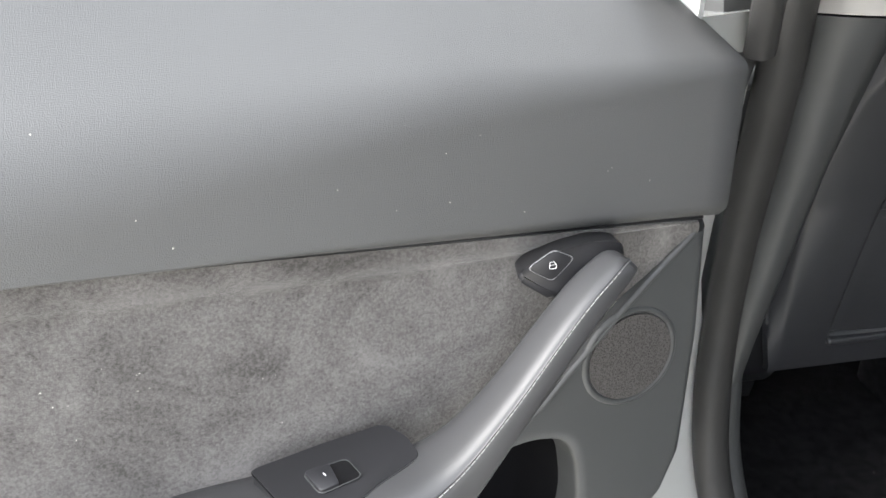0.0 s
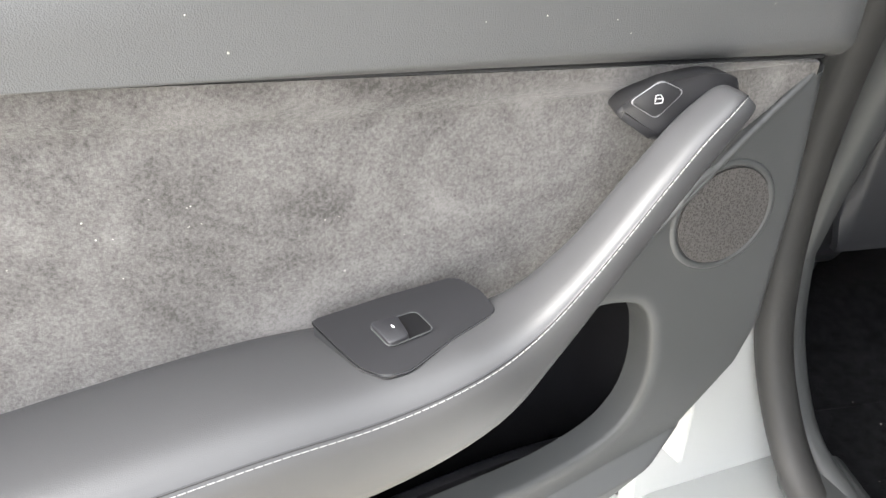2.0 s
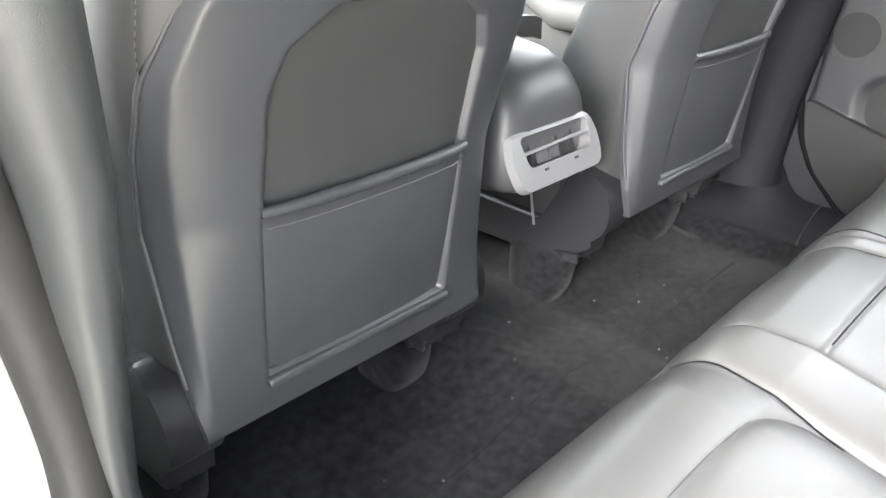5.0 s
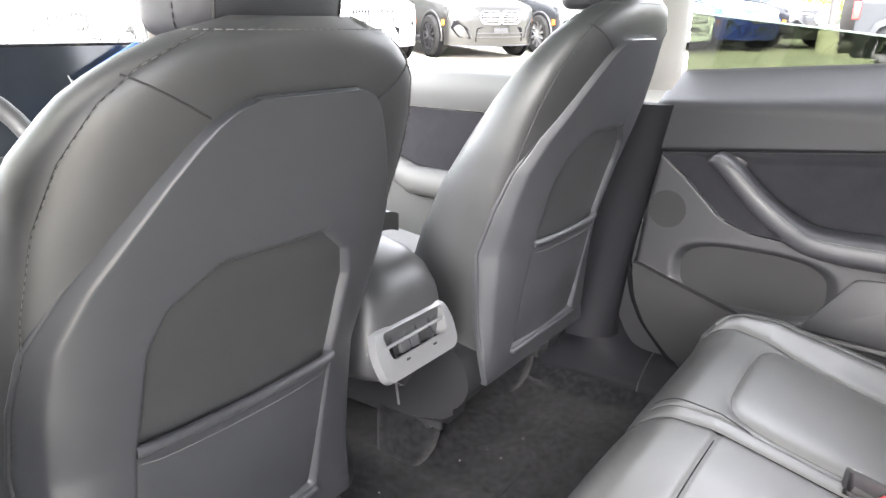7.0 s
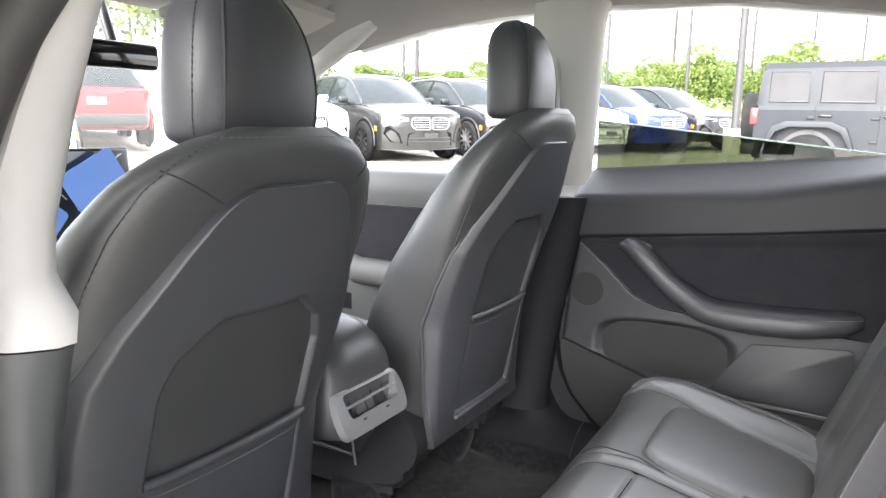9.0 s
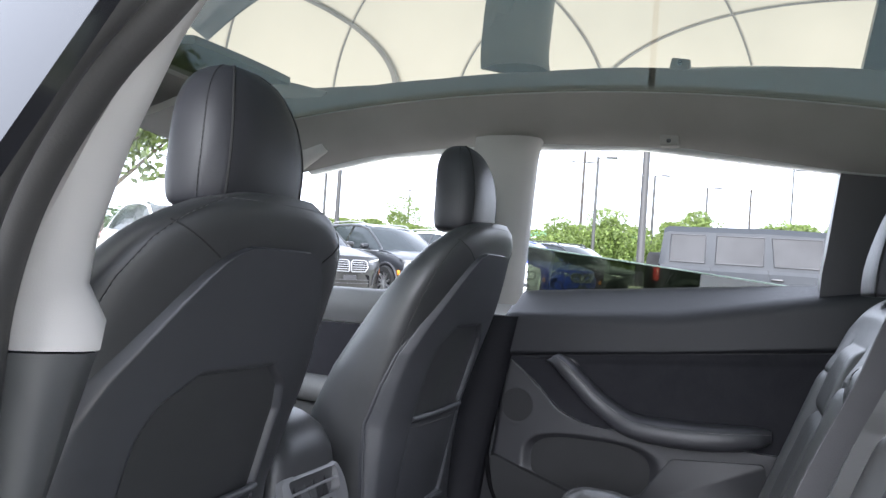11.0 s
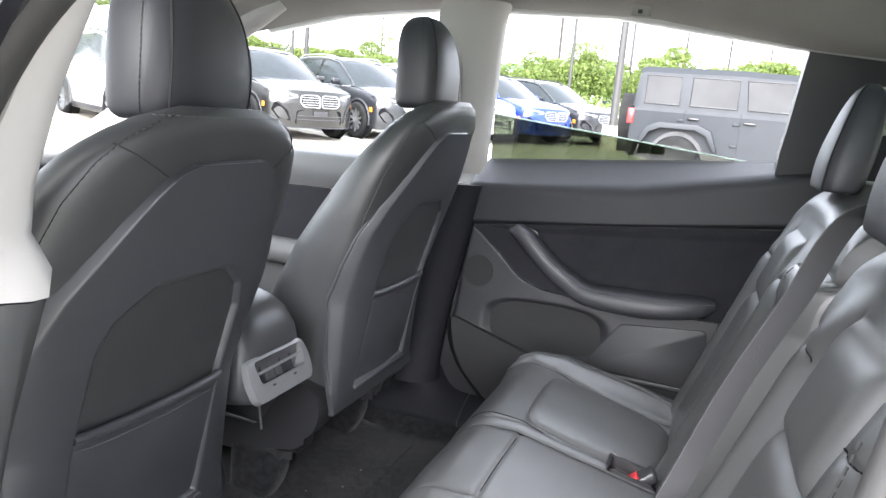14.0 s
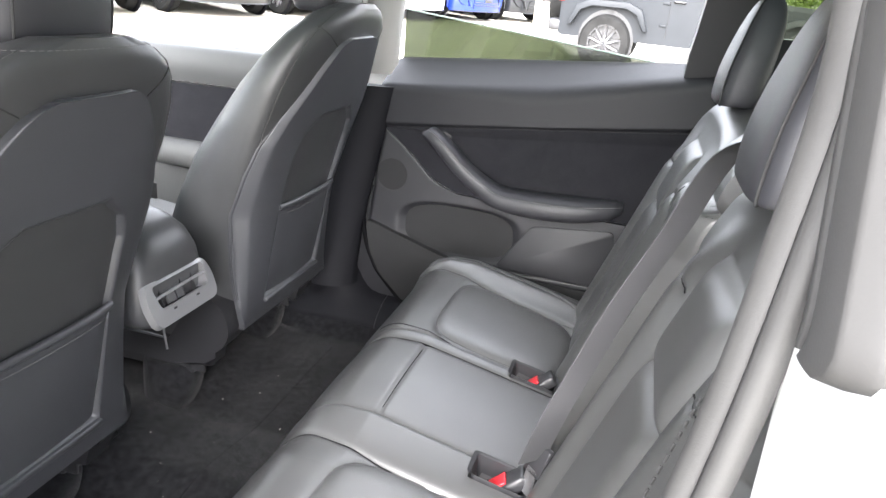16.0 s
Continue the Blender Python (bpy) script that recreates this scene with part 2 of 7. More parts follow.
def loft(rings, closed=True, caps=True):
    bm = bmesh.new()
    rows = [[bm.verts.new(tuple(p)) for p in r] for r in rings]
    n = len(rows[0])
    for a, b in zip(rows, rows[1:]):
        for i in range(n if closed else n - 1):
            j = (i + 1) % n
            bm.faces.new((a[i], a[j], b[j], b[i]))
    if closed and caps:
        bm.faces.new(rows[0])
        bm.faces.new(list(reversed(rows[-1])))
    return bm


def sheet(fn, nu, nv, thick=0.0, away=(0, 0, 0)):
    """A surface fn(u, v) over the unit square; thick: a back face moved by away * thick, with sides."""
    bm = bmesh.new()
    P = [[Vector(fn(u / nu, v / nv)) for u in range(nu + 1)] for v in range(nv + 1)]
    rows = [[bm.verts.new(p) for p in r] for r in P]
    for a, b in zip(rows, rows[1:]):
        for i in range(nu):
            bm.faces.new((a[i], a[i + 1], b[i + 1], b[i]))
    if thick:
        d = Vector(away) * thick
        back = [[bm.verts.new(p + d) for p in r] for r in P]
        for a, b in zip(back, back[1:]):
            for i in range(nu):
                bm.faces.new((b[i], b[i + 1], a[i + 1], a[i]))
        for i in range(nu):
            bm.faces.new((rows[0][i + 1], rows[0][i], back[0][i], back[0][i + 1]))
            bm.faces.new((rows[-1][i], rows[-1][i + 1], back[-1][i + 1], back[-1][i]))
        for j in range(nv):
            bm.faces.new((rows[j][0], rows[j + 1][0], back[j + 1][0], back[j][0]))
            bm.faces.new((rows[j + 1][-1], rows[j][-1], back[j][-1], back[j + 1][-1]))
    return bm


def tube(points, r, n=10, flat=1.0):
    """A tube along points; r a number or a list of radii."""
    pts = [Vector(p) for p in points]
    radii = r if isinstance(r, (list, tuple)) else [r] * len(pts)
    rings = []
    d = (pts[1] - pts[0]).normalized()
    side = d.cross(Vector((0, 0, 1)))
    if side.length < 0.2:
        side = d.cross(Vector((1, 0, 0)))
    side.normalize()
    for i, p in enumerate(pts):
        d = (pts[min(i + 1, len(pts) - 1)] - pts[max(i - 1, 0)]).normalized()
        side = (side - d * side.dot(d)).normalized()
        up = d.cross(side)
        rings.append([p + (side * math.cos(a) * flat + up * math.sin(a)) * radii[i] for a in (2 * math.pi * k / n for k in range(n))])
    return loft(rings)


def box(x0, x1, y0, y1, z0, z1, bevel=0.0, seg=2, m=None):
    bm = bmesh.new()
    bmesh.ops.create_cube(bm, size=1)
    for v in bm.verts:
        v.co = Vector((x0 + (v.co.x + 0.5) * (x1 - x0), y0 + (v.co.y + 0.5) * (y1 - y0), z0 + (v.co.z + 0.5) * (z1 - z0)))
    if bevel:
        bmesh.ops.bevel(bm, geom=bm.edges[:], offset=bevel, segments=seg, affect="EDGES", profile=0.5)
    if m is not None:
        bmesh.ops.transform(bm, matrix=m, verts=bm.verts)
    return bm


def join(*bms):
    out = bmesh.new()
    for b in bms:
        me = bpy.data.meshes.new("tmp")
        b.to_mesh(me)
        b.free()
        out.from_mesh(me)
        bpy.data.meshes.remove(me)
    return out


def slab(outline, place, depth, bevel=0.0, seg=2):
    """A plate with outline (a, b), its face at place(a, b, 0) and its back at place(a, b, -depth)."""
    bm = bmesh.new()
    front = [bm.verts.new(place(a, b, 0.0)) for a, b in outline]
    back = [bm.verts.new(place(a, b, -depth)) for a, b in outline]
    n = len(front)
    f = bm.faces.new(front)
    bm.faces.new(list(reversed(back)))
    for i in range(n):
        j = (i + 1) % n
        bm.faces.new((front[i], back[i], back[j], front[j]))
    if bevel:
        bmesh.ops.bevel(bm, geom=list(f.edges), offset=bevel, segments=seg, affect="EDGES", profile=0.5)
    return bm


def rounded(points, r, n=4):
    """A polygon with its corners rounded by r."""
    out = []
    p = [Vector(q) for q in points]
    for i, q in enumerate(p):
        a, b = p[i - 1] - q, p[(i + 1) % len(p)] - q
        k = min(r, a.length * 0.45, b.length * 0.45)
        a, b = q + a.normalized() * k, q + b.normalized() * k
        for s in range(n + 1):
            t = s / n
            out.append(tuple(a * (1 - t) ** 2 + q * 2 * t * (1 - t) + b * t * t))
    return out


def stitches(points, length=0.006, gap=0.003, r=0.0007, lift=(0, 0, 0)):
    """Short threads along a path, in one mesh."""
    pts = [Vector(p) + Vector(lift) for p in points]
    cum = [0.0]
    for a, b in zip(pts, pts[1:]):
        cum.append(cum[-1] + (b - a).length)

    def at(s):
        for i in range(len(pts) - 1):
            if s <= cum[i + 1]:
                f = (s - cum[i]) / max(1e-9, cum[i + 1] - cum[i])
                return pts[i].lerp(pts[i + 1], f)
        return pts[-1]
    verts, faces = [], []
    s = 0.0
    while s + length < cum[-1]:
        a, b = at(s), at(s + length)
        d = (b - a).normalized()
        u = d.cross(Vector((0.3, 0.5, 0.8))).normalized()
        w = d.cross(u)
        k = len(verts)
        for p in (a, b):
            for ang in (0, 1.571, 3.142, 4.712):
                verts.append(tuple(p + (u * math.cos(ang) + w * math.sin(ang)) * r))
        for i in range(4):
            j = (i + 1) % 4
            faces.append((k + i, k + j, k + 4 + j, k + 4 + i))
        faces += [(k + 3, k + 2, k + 1, k), (k + 4, k + 5, k + 6, k + 7)]
        s += length + gap
    return verts, faces


# ---- the car's fixed body: floor, sills, pillars, roof, glass ----
body = thing("car_body", (0, 0.4, 0.3), "white car body with black carpet, pale pillars and glass roof", "car body", kind="structure")


def roof_z(x, y):
    return 1.560 - 0.05 * x * x - 0.11 * (y - 0.70) ** 2


# carpet with a low tunnel, rising to the sills at both sides and under the front seats
FLOOR = 0.320


def carpet(u, v):
    x, y = -0.665 + 1.365 * u, 0.36 + 1.3 * v
    z = FLOOR + 0.003 * noise.noise(Vector((x * 9, y * 9, 0)))
    z += 0.035 * max(0.0, 1 - abs(x + 0.02) / 0.20) ** 0.7
    if y > 0.88:
        z += 0.028 * min(1, (y - 0.88) / 0.10)
    if x > 0.655:
        z = FLOOR + 0.03 * (x - 0.655) / 0.045
    if x < -0.61:
        z += 0.07 * ((-x - 0.61) / 0.055) ** 2
    return x, y, z


part("floor_carpet", sheet(carpet, 70, 60, 0.02, (0, 0, -1)), CARPET, body, "black looped floor carpet with small crumbs")
part("floor_pan", box(-0.80, 0.80, -1.2, 2.3, 0.16, 0.275, 0.02), DARK, body)
for side in (-1, 1):
    part("sill", box(min(side * 0.74, side * 0.93), max(side * 0.74, side * 0.93), -0.9, 2.0, 0.14, 0.345, 0.03), WHITE, body, "white painted sill")

# carpet seam running along the car's width
part("carpet_seam", tube([(-0.60 + 1.2 * k / 24, 0.765 + 0.02 * k / 24, carpet((0.065 + 1.2 * k / 24) / 1.365, 0.31)[2] + 0.0012) for k in range(25)], 0.0016, 6), CARPET, body)

# glass roof: one coated pane
def roof_patch(x0, x1, y0, y1, lift=0.0, nu=18, nv=18):
    return sheet(lambda u, v: (x0 + (x1 - x0) * u, y0 + (y1 - y0) * v, roof_z(x0 + (x1 - x0) * u, y0 + (y1 - y0) * v) + lift), nu, nv)


part("roof_glass", roof_patch(-0.60, 0.60, -0.9, 1.36, 0.0, 40, 60), ROOF_COAT, body, "dark mirror-coated glass roof")

# top line of the side windows (y, x, z)
CANT = [(-0.9, 0.60, 1.22), (-0.5, 0.66, 1.32), (-0.04, 0.70, 1.365), (0.3, 0.715, 1.425), (0.66, 0.72, 1.445), (0.93, 0.72, 1.436), (1.15, 0.71, 1.415), (1.40, 0.70, 1.36), (1.62, 0.70, 1.27), (1.95, 0.76, 1.06)]


def cant(y):
    return lerp_table(CANT, y)


for side in (-1, 1):
    def rail(u, v, side=side):
        y = -0.9 + 2.4 * v
        cx, cz = cant(y)
        ex, ez = 0.585, roof_z(0.585, y) - 0.004
        if y > 1.36:
            f = (y - 1.36) / 0.14
            ez -= 0.05 * f
        x = ex + (cx - ex) * u
        z = ez + (cz - ez) * u - 0.018 * math.sin(math.pi * u)
        if u > 0.92:
            z = cz - 0.0 + 0.006 * (u - 0.92)
        return side * x, y, z
    part("headliner_rail", sheet(rail, 12, 60, 0.02, (side * 0.4, 0, 1)), HEADLINER, body, "grey woven headliner rail over the windows")
    # outer roof frame, painted
    part("roof_frame", tube([(side * (cant(y)[0] + 0.03), y, cant(y)[1] + 0.03) for y in (-0.9, -0.4, 0.0, 0.4, 0.8, 1.1, 1.35)], 0.035, 10), WHITE, body, "white painted roof rail")
    # A pillar
    part("front_pillar", tube([(side * 0.66, 1.26, 1.455), (side * 0.685, 1.42, 1.385), (side * 0.70, 1.62, 1.29), (side * 0.745, 1.85, 1.13), (side * 0.77, 2.05, 1.02)], [0.035, 0.045, 0.045, 0.045, 0.05], 12, 0.8), PILLAR, body, "pale fabric windscreen pillar")

# header over the windscreen, the pad between the visors
part("front_headliner", sheet(lambda u, v: (-0.60 + 1.2 * u, 1.34 + 0.22 * v, roof_z(-0.60 + 1.2 * u, 1.34) - 0.012 - 0.07 * v - 0.02 * math.sin(math.pi * v)), 20, 8, 0.02, (0, 0.2, 1)), HEADLINER, body, "grey headliner above the windscreen")
part("windscreen", sheet(lambda u, v: (-0.68 + 1.36 * u, 1.54 + 0.72 * v + 0.10 * (1 - (2 * u - 1) ** 2) * v, 1.475 - 0.45 * v - 0.03 * (2 * u - 1) ** 2), 16, 10), CLEAR_GLASS, body, "clear windscreen").visible_shadow = False

# B pillars
def pillar(side, edge):
    """edge: rows z, inner x, inner y, outer x, outer y."""
    rings = []
    for z, ix, iy, ox, oy in edge:
        a, b = Vector((side * ix, iy, z)), Vector((side * ox, oy, z))
        d = (b - a)
        n = Vector((0, 1, 0))
        rings.append([a, a + d * 0.3 + Vector((0, -0.012, 0)), a + d * 0.7 + Vector((0, -0.012, 0)), b, b + n * 0.06, a + n * 0.14 + Vector((-side * 0.0, 0, 0)), a + n * 0.10 - Vector((side * 0.02, 0, 0)), a + n * 0.03 - Vector((side * 0.015, 0, 0))])
    return loft(rings)


LEFT_B = [(1.017, 0.662, 0.599, 0.712, 0.635), (1.04, 0.660, 0.597, 0.712, 0.630), (1.067, 0.664, 0.613, 0.712, 0.624), (1.104, 0.664, 0.608, 0.710, 0.612), (1.177, 0.660, 0.584, 0.705, 0.573),
          (1.25, 0.655, 0.555, 0.70, 0.525), (1.305, 0.648, 0.523, 0.695, 0.488), (1.38, 0.63, 0.49, 0.68, 0.45), (1.46, 0.61, 0.47, 0.66, 0.42)]
RIGHT_B = [(1.03, 0.768, 0.745, 0.785, 0.725), (1.06, 0.758, 0.728, 0.787, 0.705), (1.12, 0.742, 0.720, 0.780, 0.699), (1.22, 0.722, 0.705, 0.768, 0.688), (1.32, 0.700, 0.695, 0.752, 0.676), (1.40, 0.682, 0.685, 0.740, 0.667), (1.43, 0.672, 0.678, 0.735, 0.660), (1.452, 0.655, 0.668, 0.730, 0.650)]
part("centre_pillar", pillar(-1, LEFT_B), PILLAR, body, "pale fabric upper centre pillar trim")
part("centre_pillar", pillar(1, RIGHT_B), PILLAR, body, "pale fabric upper centre pillar trim")
part("belt_guide", box(0.678, 0.70, 0.755, 0.815, 1.16, 1.36, 0.01), PILLAR, body, "grey belt height adjuster")
part("belt_guide_slot", box(0.671, 0.680, 0.775, 0.800, 1.19, 1.28, 0.003), DARK, body)
LEFT_LOW = [(0.40, 0.655, 0.70, 0.69, 0.66), (0.50, 0.664, 0.72, 0.69, 0.70), (0.60, 0.668, 0.715, 0.692, 0.715), (0.75, 0.660, 0.685, 0.69, 0.705), (0.88, 0.645, 0.668, 0.695, 0.672), (1.015, 0.662, 0.602, 0.712, 0.637)]
part("lower_pillar_trim", pillar(-1, LEFT_LOW), PLASTIC, body, "dark grey lower pillar trim")
RIGHT_LOW = [(0.44, 0.735, 0.82, 0.80, 0.79), (0.50, 0.752, 0.815, 0.80, 0.80), (0.65, 0.762, 0.79, 0.80, 0.785), (0.85, 0.762, 0.75, 0.80, 0.745), (1.0, 0.760, 0.725, 0.795, 0.71)]
# Unlike the left trim, this one has its shade in the colour.
part("lower_pillar_trim", pillar(1, RIGHT_LOW), SILL_SHADED, body, "dark grey lower pillar trim")


def right_sill(u, v):
    """Sill trim: an upright inner face, a flat top, and a flare that climbs the pillar foot."""
    y = 0.30 + 1.2 * u
    flare = math.exp(-((y - 0.84) / 0.055) ** 2)
    rows = [(0.0, 0.700, 0.348), (0.18, 0.703, 0.362), (0.45, 0.735 + 0.01 * flare, 0.385 + 0.03 * flare), (0.75, 0.772, 0.402 + 0.075 * flare), (1.0, 0.812, 0.41 + 0.13 * flare)]
    x, z = lerp_table(rows, v)
    return x - 0.02 * flare * v, y, z


part("sill_trim", sheet(right_sill, 80, 20, 0.02, (0.3, 0, -1)), SILL_SHADED, body, "dark moulded sill trim flaring up to the pillar")
part("sill_joint", tube([Vector(right_sill(0.335, k / 12)) + Vector((-0.0004, 0, 0.0006)) for k in range(13)], 0.0014, 6), DARK, body)
part("side_carpet", sheet(lambda u, v: (0.690 + 0.012 * v, 0.30 + 1.2 * u, 0.312 + 0.042 * v), 20, 3, 0.02, (1, 0, 0)), CARPET, body, "black carpet below the sill trim")
rng = np.random.default_rng(11)
CRUMB = material("pale_crumbs", (0.6, 0.58, 0.53), 0.8, vary=0.2)


def specks(points, size):
    """Tiny irregular grains, joined."""
    verts, faces = [], []
    for p in points:
        k = len(verts)
        r = size * (0.5 + rng.random())
        for d in ((1, 0, 0), (-1, 0, 0), (0, 1, 0), (0, -1, 0), (0, 0, 1), (0, 0, -1)):
            verts.append(tuple(np.array(p) + np.array(d) * r * (0.5 + rng.random())))
        faces += [(k + a, k + b, k + c) for a, b, c in ((0, 2, 4), (2, 1, 4), (1, 3, 4), (3, 0, 4), (2, 0, 5), (1, 2, 5), (3, 1, 5), (0, 3, 5))]
    return verts, faces


pts = []
for _ in range(60):
    c = carpet(*rng.random(2))
    y = 0.52 + 0.42 * rng.random()
    pts.append((c[0], y, carpet((c[0] + 0.665) / 1.365, (y - 0.36) / 1.3)[2] + 0.0012))
part("crumbs", specks(pts, 0.0009), CRUMB, body, "small pale crumbs on the carpet", smooth=False)

# rubber seals round the left rear opening
SEAL = [(-0.66, 0.42, 1.46), (-0.69, 0.455, 1.35), (-0.712, 0.505, 1.27), (-0.725, 0.555, 1.21), (-0.732, 0.605, 1.13), (-0.733, 0.632, 1.05), (-0.725, 0.650, 0.96), (-0.712, 0.680, 0.87), (-0.702, 0.705, 0.78), (-0.698, 0.715, 0.69), (-0.706, 0.700, 0.61), (-0.708, 0.672, 0.52), (-0.700, 0.615, 0.435), (-0.695, 0.55, 0.405), (-0.695, 0.42, 0.395), (-0.70, 0.26, 0.42), (-0.69, 0.16, 0.58), (-0.675, 0.08, 0.78), (-0.665, 0.028, 0.98), (-0.66, 0.004, 1.15), (-0.66, 0.0, 1.25), (-0.66, 0.02, 1.36), (-0.65, 0.06, 1.43)]
part("door_seal", tube(smooth_path(SEAL, 110), [0.019 if k < 75 else 0.0135 for k in range(111)], 12, 1.1), RUBBER, body, "thick black rubber door seal")
RIB = [(p[0] - 0.020, p[1] - 0.004, p[2]) for p in SEAL[14:]]
part("seal_lip", tube(smooth_path(RIB, 60), 0.0085, 10), RUBBER, body, "thin outer lip of the door seal")
part("seal_groove", tube(smooth_path([(p[0] + 0.0085, p[1] + 0.006, p[2]) for p in RIB], 60), 0.0030, 8), DEEP_BLACK, body)
SEAL2 = [(p[0] - 0.04, p[1] - 0.03, p[2]) for p in SEAL[:6]] + [(-0.765, 0.62, 0.99)]
part("outer_seal", tube(smooth_path(SEAL2, 40), 0.012, 10), RUBBER, body, "thin outer rubber seal")
INNER = [(p[0] + 0.026, p[1] + 0.014, p[2]) for p in SEAL[6:13]] + [(-0.662, 0.55, 0.41), (-0.662, 0.4, 0.405)]
part("sill_trim", tube(smooth_path(INNER, 40), 0.0155, 12), PLASTIC, body, "dark plastic sill trim")
part("sill_plate", box(-0.71, -0.64, 0.10, 0.615, 0.385, 0.425, 0.012), PLASTIC, body, "dark plastic sill plate")
# white jamb between the door and the seal
JAMB = [(0.30, -0.86, 0.60, -0.65, 0.63), (0.45, -0.86, 0.625, -0.66, 0.675), (0.60, -0.865, 0.655, -0.69, 0.715), (0.72, -0.87, 0.655, -0.715, 0.725), (0.80, -0.87, 0.64, -0.718, 0.712), (0.90, -0.875, 0.61, -0.73, 0.675), (1.02, -0.88, 0.57, -0.75, 0.63)]
part("door_jamb", sheet(lambda u, v: (lambda r: (r[0] + (r[2] - r[0]) * u, r[1] + (r[3] - r[1]) * u + 0.015, 0.30 + 0.72 * v))(lerp_table(JAMB, 0.30 + 0.72 * v)), 4, 20, 0.1, (-0.3, 1, 0)), WHITE, body, "white painted door jamb")
part("sill_step", box(-0.86, -0.66, -0.3, 0.70, 0.30, 0.37, 0.02), WHITE, body, "white painted step under the door opening")

# left front door and wing outside the pillar, and the rest of the shell
part("front_door_skin", sheet(lambda u, v: (-0.93 + 0.04 * (2 * v - 1) ** 2, 0.66 + 1.1 * u, 0.30 + 0.75 * v), 10, 12, 0.12, (1, 0, 0)), WHITE, body, "white painted closed front door")
part("front_door_glass", sheet(lambda u, v: (-0.90 + 0.17 * v, 0.60 + 1.1 * u, 1.05 + 0.38 * v), 4, 4, 0.004, (1, 0, 0)), SIDE_GLASS, body, "tinted front door glass").visible_shadow = False
part("pillar_cover", sheet(lambda u, v: (-0.895 + 0.17 * v, 0.46 + 0.13 * u - 0.06 * v, 1.06 + 0.37 * v), 3, 6, 0.01, (1, 0, 0)), GLOSS_BLACK, body, "gloss black outer pillar cover")

# right side: rear quarter behind the door, with its dark pillar
def quarter_x(y, z):
    return 0.80 - 0.10 * max(0, (z - 1.0) / 0.45) - 0.055 * (-0.02 - y)


def quarter(y0, y1, z0, z1):
    """Trim of the right rear quarter between two lines; None stands for the leaning window edge or the roof line."""
    def f(u, v):
        z = z0 + ((z1 if z1 is not None else 1.34) - z0) * v
        front = 0.006 - 0.145 * max(0.0, z - 1.13) if y0 is None else y0
        y = front + (y1 - front) * u
        if z1 is None:
            z = z0 + (cant(y)[1] + 0.02 - z0) * v
        return quarter_x(y, z), y, z
    return sheet(f, 12, 16, 0.08, (1, 0, 0))


part("sill_trim", box(0.803, 0.84, 0.45, 0.84, 0.34, 0.72, 0.01), TRIM, body, "dark plastic trim behind the door's edge")
part("rear_quarter_trim", quarter(None, -0.92, 0.35, 1.20), DARK, body, "black rear quarter trim")
part("rear_quarter_trim", quarter(None, -0.15, 1.20, None), DARK, body, "black rear pillar trim")
part("rear_quarter_trim", quarter(-0.15, -0.92, 1.30, None), DARK, body)
part("rear_quarter_trim", quarter(-0.60, -0.92, 1.20, 1.30), DARK, body)
part("quarter_glass", sheet(lambda u, v: (quarter_x(-0.15 - 0.45 * u, 1.2) + 0.05 - 0.022 * v, -0.15 - 0.45 * u, 1.20 + 0.10 * v), 4, 3), SIDE_GLASS, body, "tinted rear quarter window").visible_shadow = False
part("rear_quarter_trim", sheet(lambda u, v: (-0.80 + 0.05 * u + 0.10 * max(0, (0.35 + 1.0 * v - 1.0) / 0.45), -0.10 - 0.85 * u, 0.35 + 1.0 * v), 14, 20, 0.1, (-1, 0, 0)), DARK, body, "black rear quarter trim")
part("quarter_skin", sheet(lambda u, v: (-0.83 + 0.05 * v * v - 0.03 * math.sin(math.pi * min(1, v * 1.1)) - 0.05 * u, -0.012 - 1.1 * u, 0.35 + 0.75 * v), 14, 14, 0.05, (1, 0, 0)), WHITE, body, "white painted rear quarter panel")
part("quarter_jamb", sheet(lambda u, v: (-0.68 - 0.10 * u, 0.0 - 0.012 * u + 0.10 * max(0, 0.7 - v), 0.40 + 0.72 * v), 3, 10, 0.02, (0, -1, 0)), WHITE, body, "white painted rear door jamb")
part("quarter_glass", sheet(lambda u, v: (-0.775 + 0.10 * v, -0.02 - 0.75 * u - 0.03 * v, 1.115 + 0.27 * v * (1 - 0.5 * u)), 8, 6, 0.006, (1, 0, 0)), SIDE_GLASS, body, "tinted rear quarter window").visible_shadow = False
QUARTER_EDGE = [(1.05, -0.7745), (1.112, -0.7745), (1.14, -0.768), (1.24, -0.735), (1.34, -0.70), (1.42, -0.67)]


def quarter_band(u, v):
    z = 1.105 + 0.275 * v
    x1 = lerp_table(QUARTER_EDGE, z)[0] + 0.030 * max(0.0, 1 - (z - 1.105) / 0.022) ** 2
    x0 = lerp_table(QUARTER_EDGE, z)[0] + 0.080
    x = x0 + (x1 - x0) * u
    return x, 0.0 + 0.006 * math.sin(math.pi * u) ** 0.6 - 0.010 * max(0.0, u - 0.85) / 0.15 - 0.008 * math.exp(-((u - 0.36) / 0.04) ** 2), z


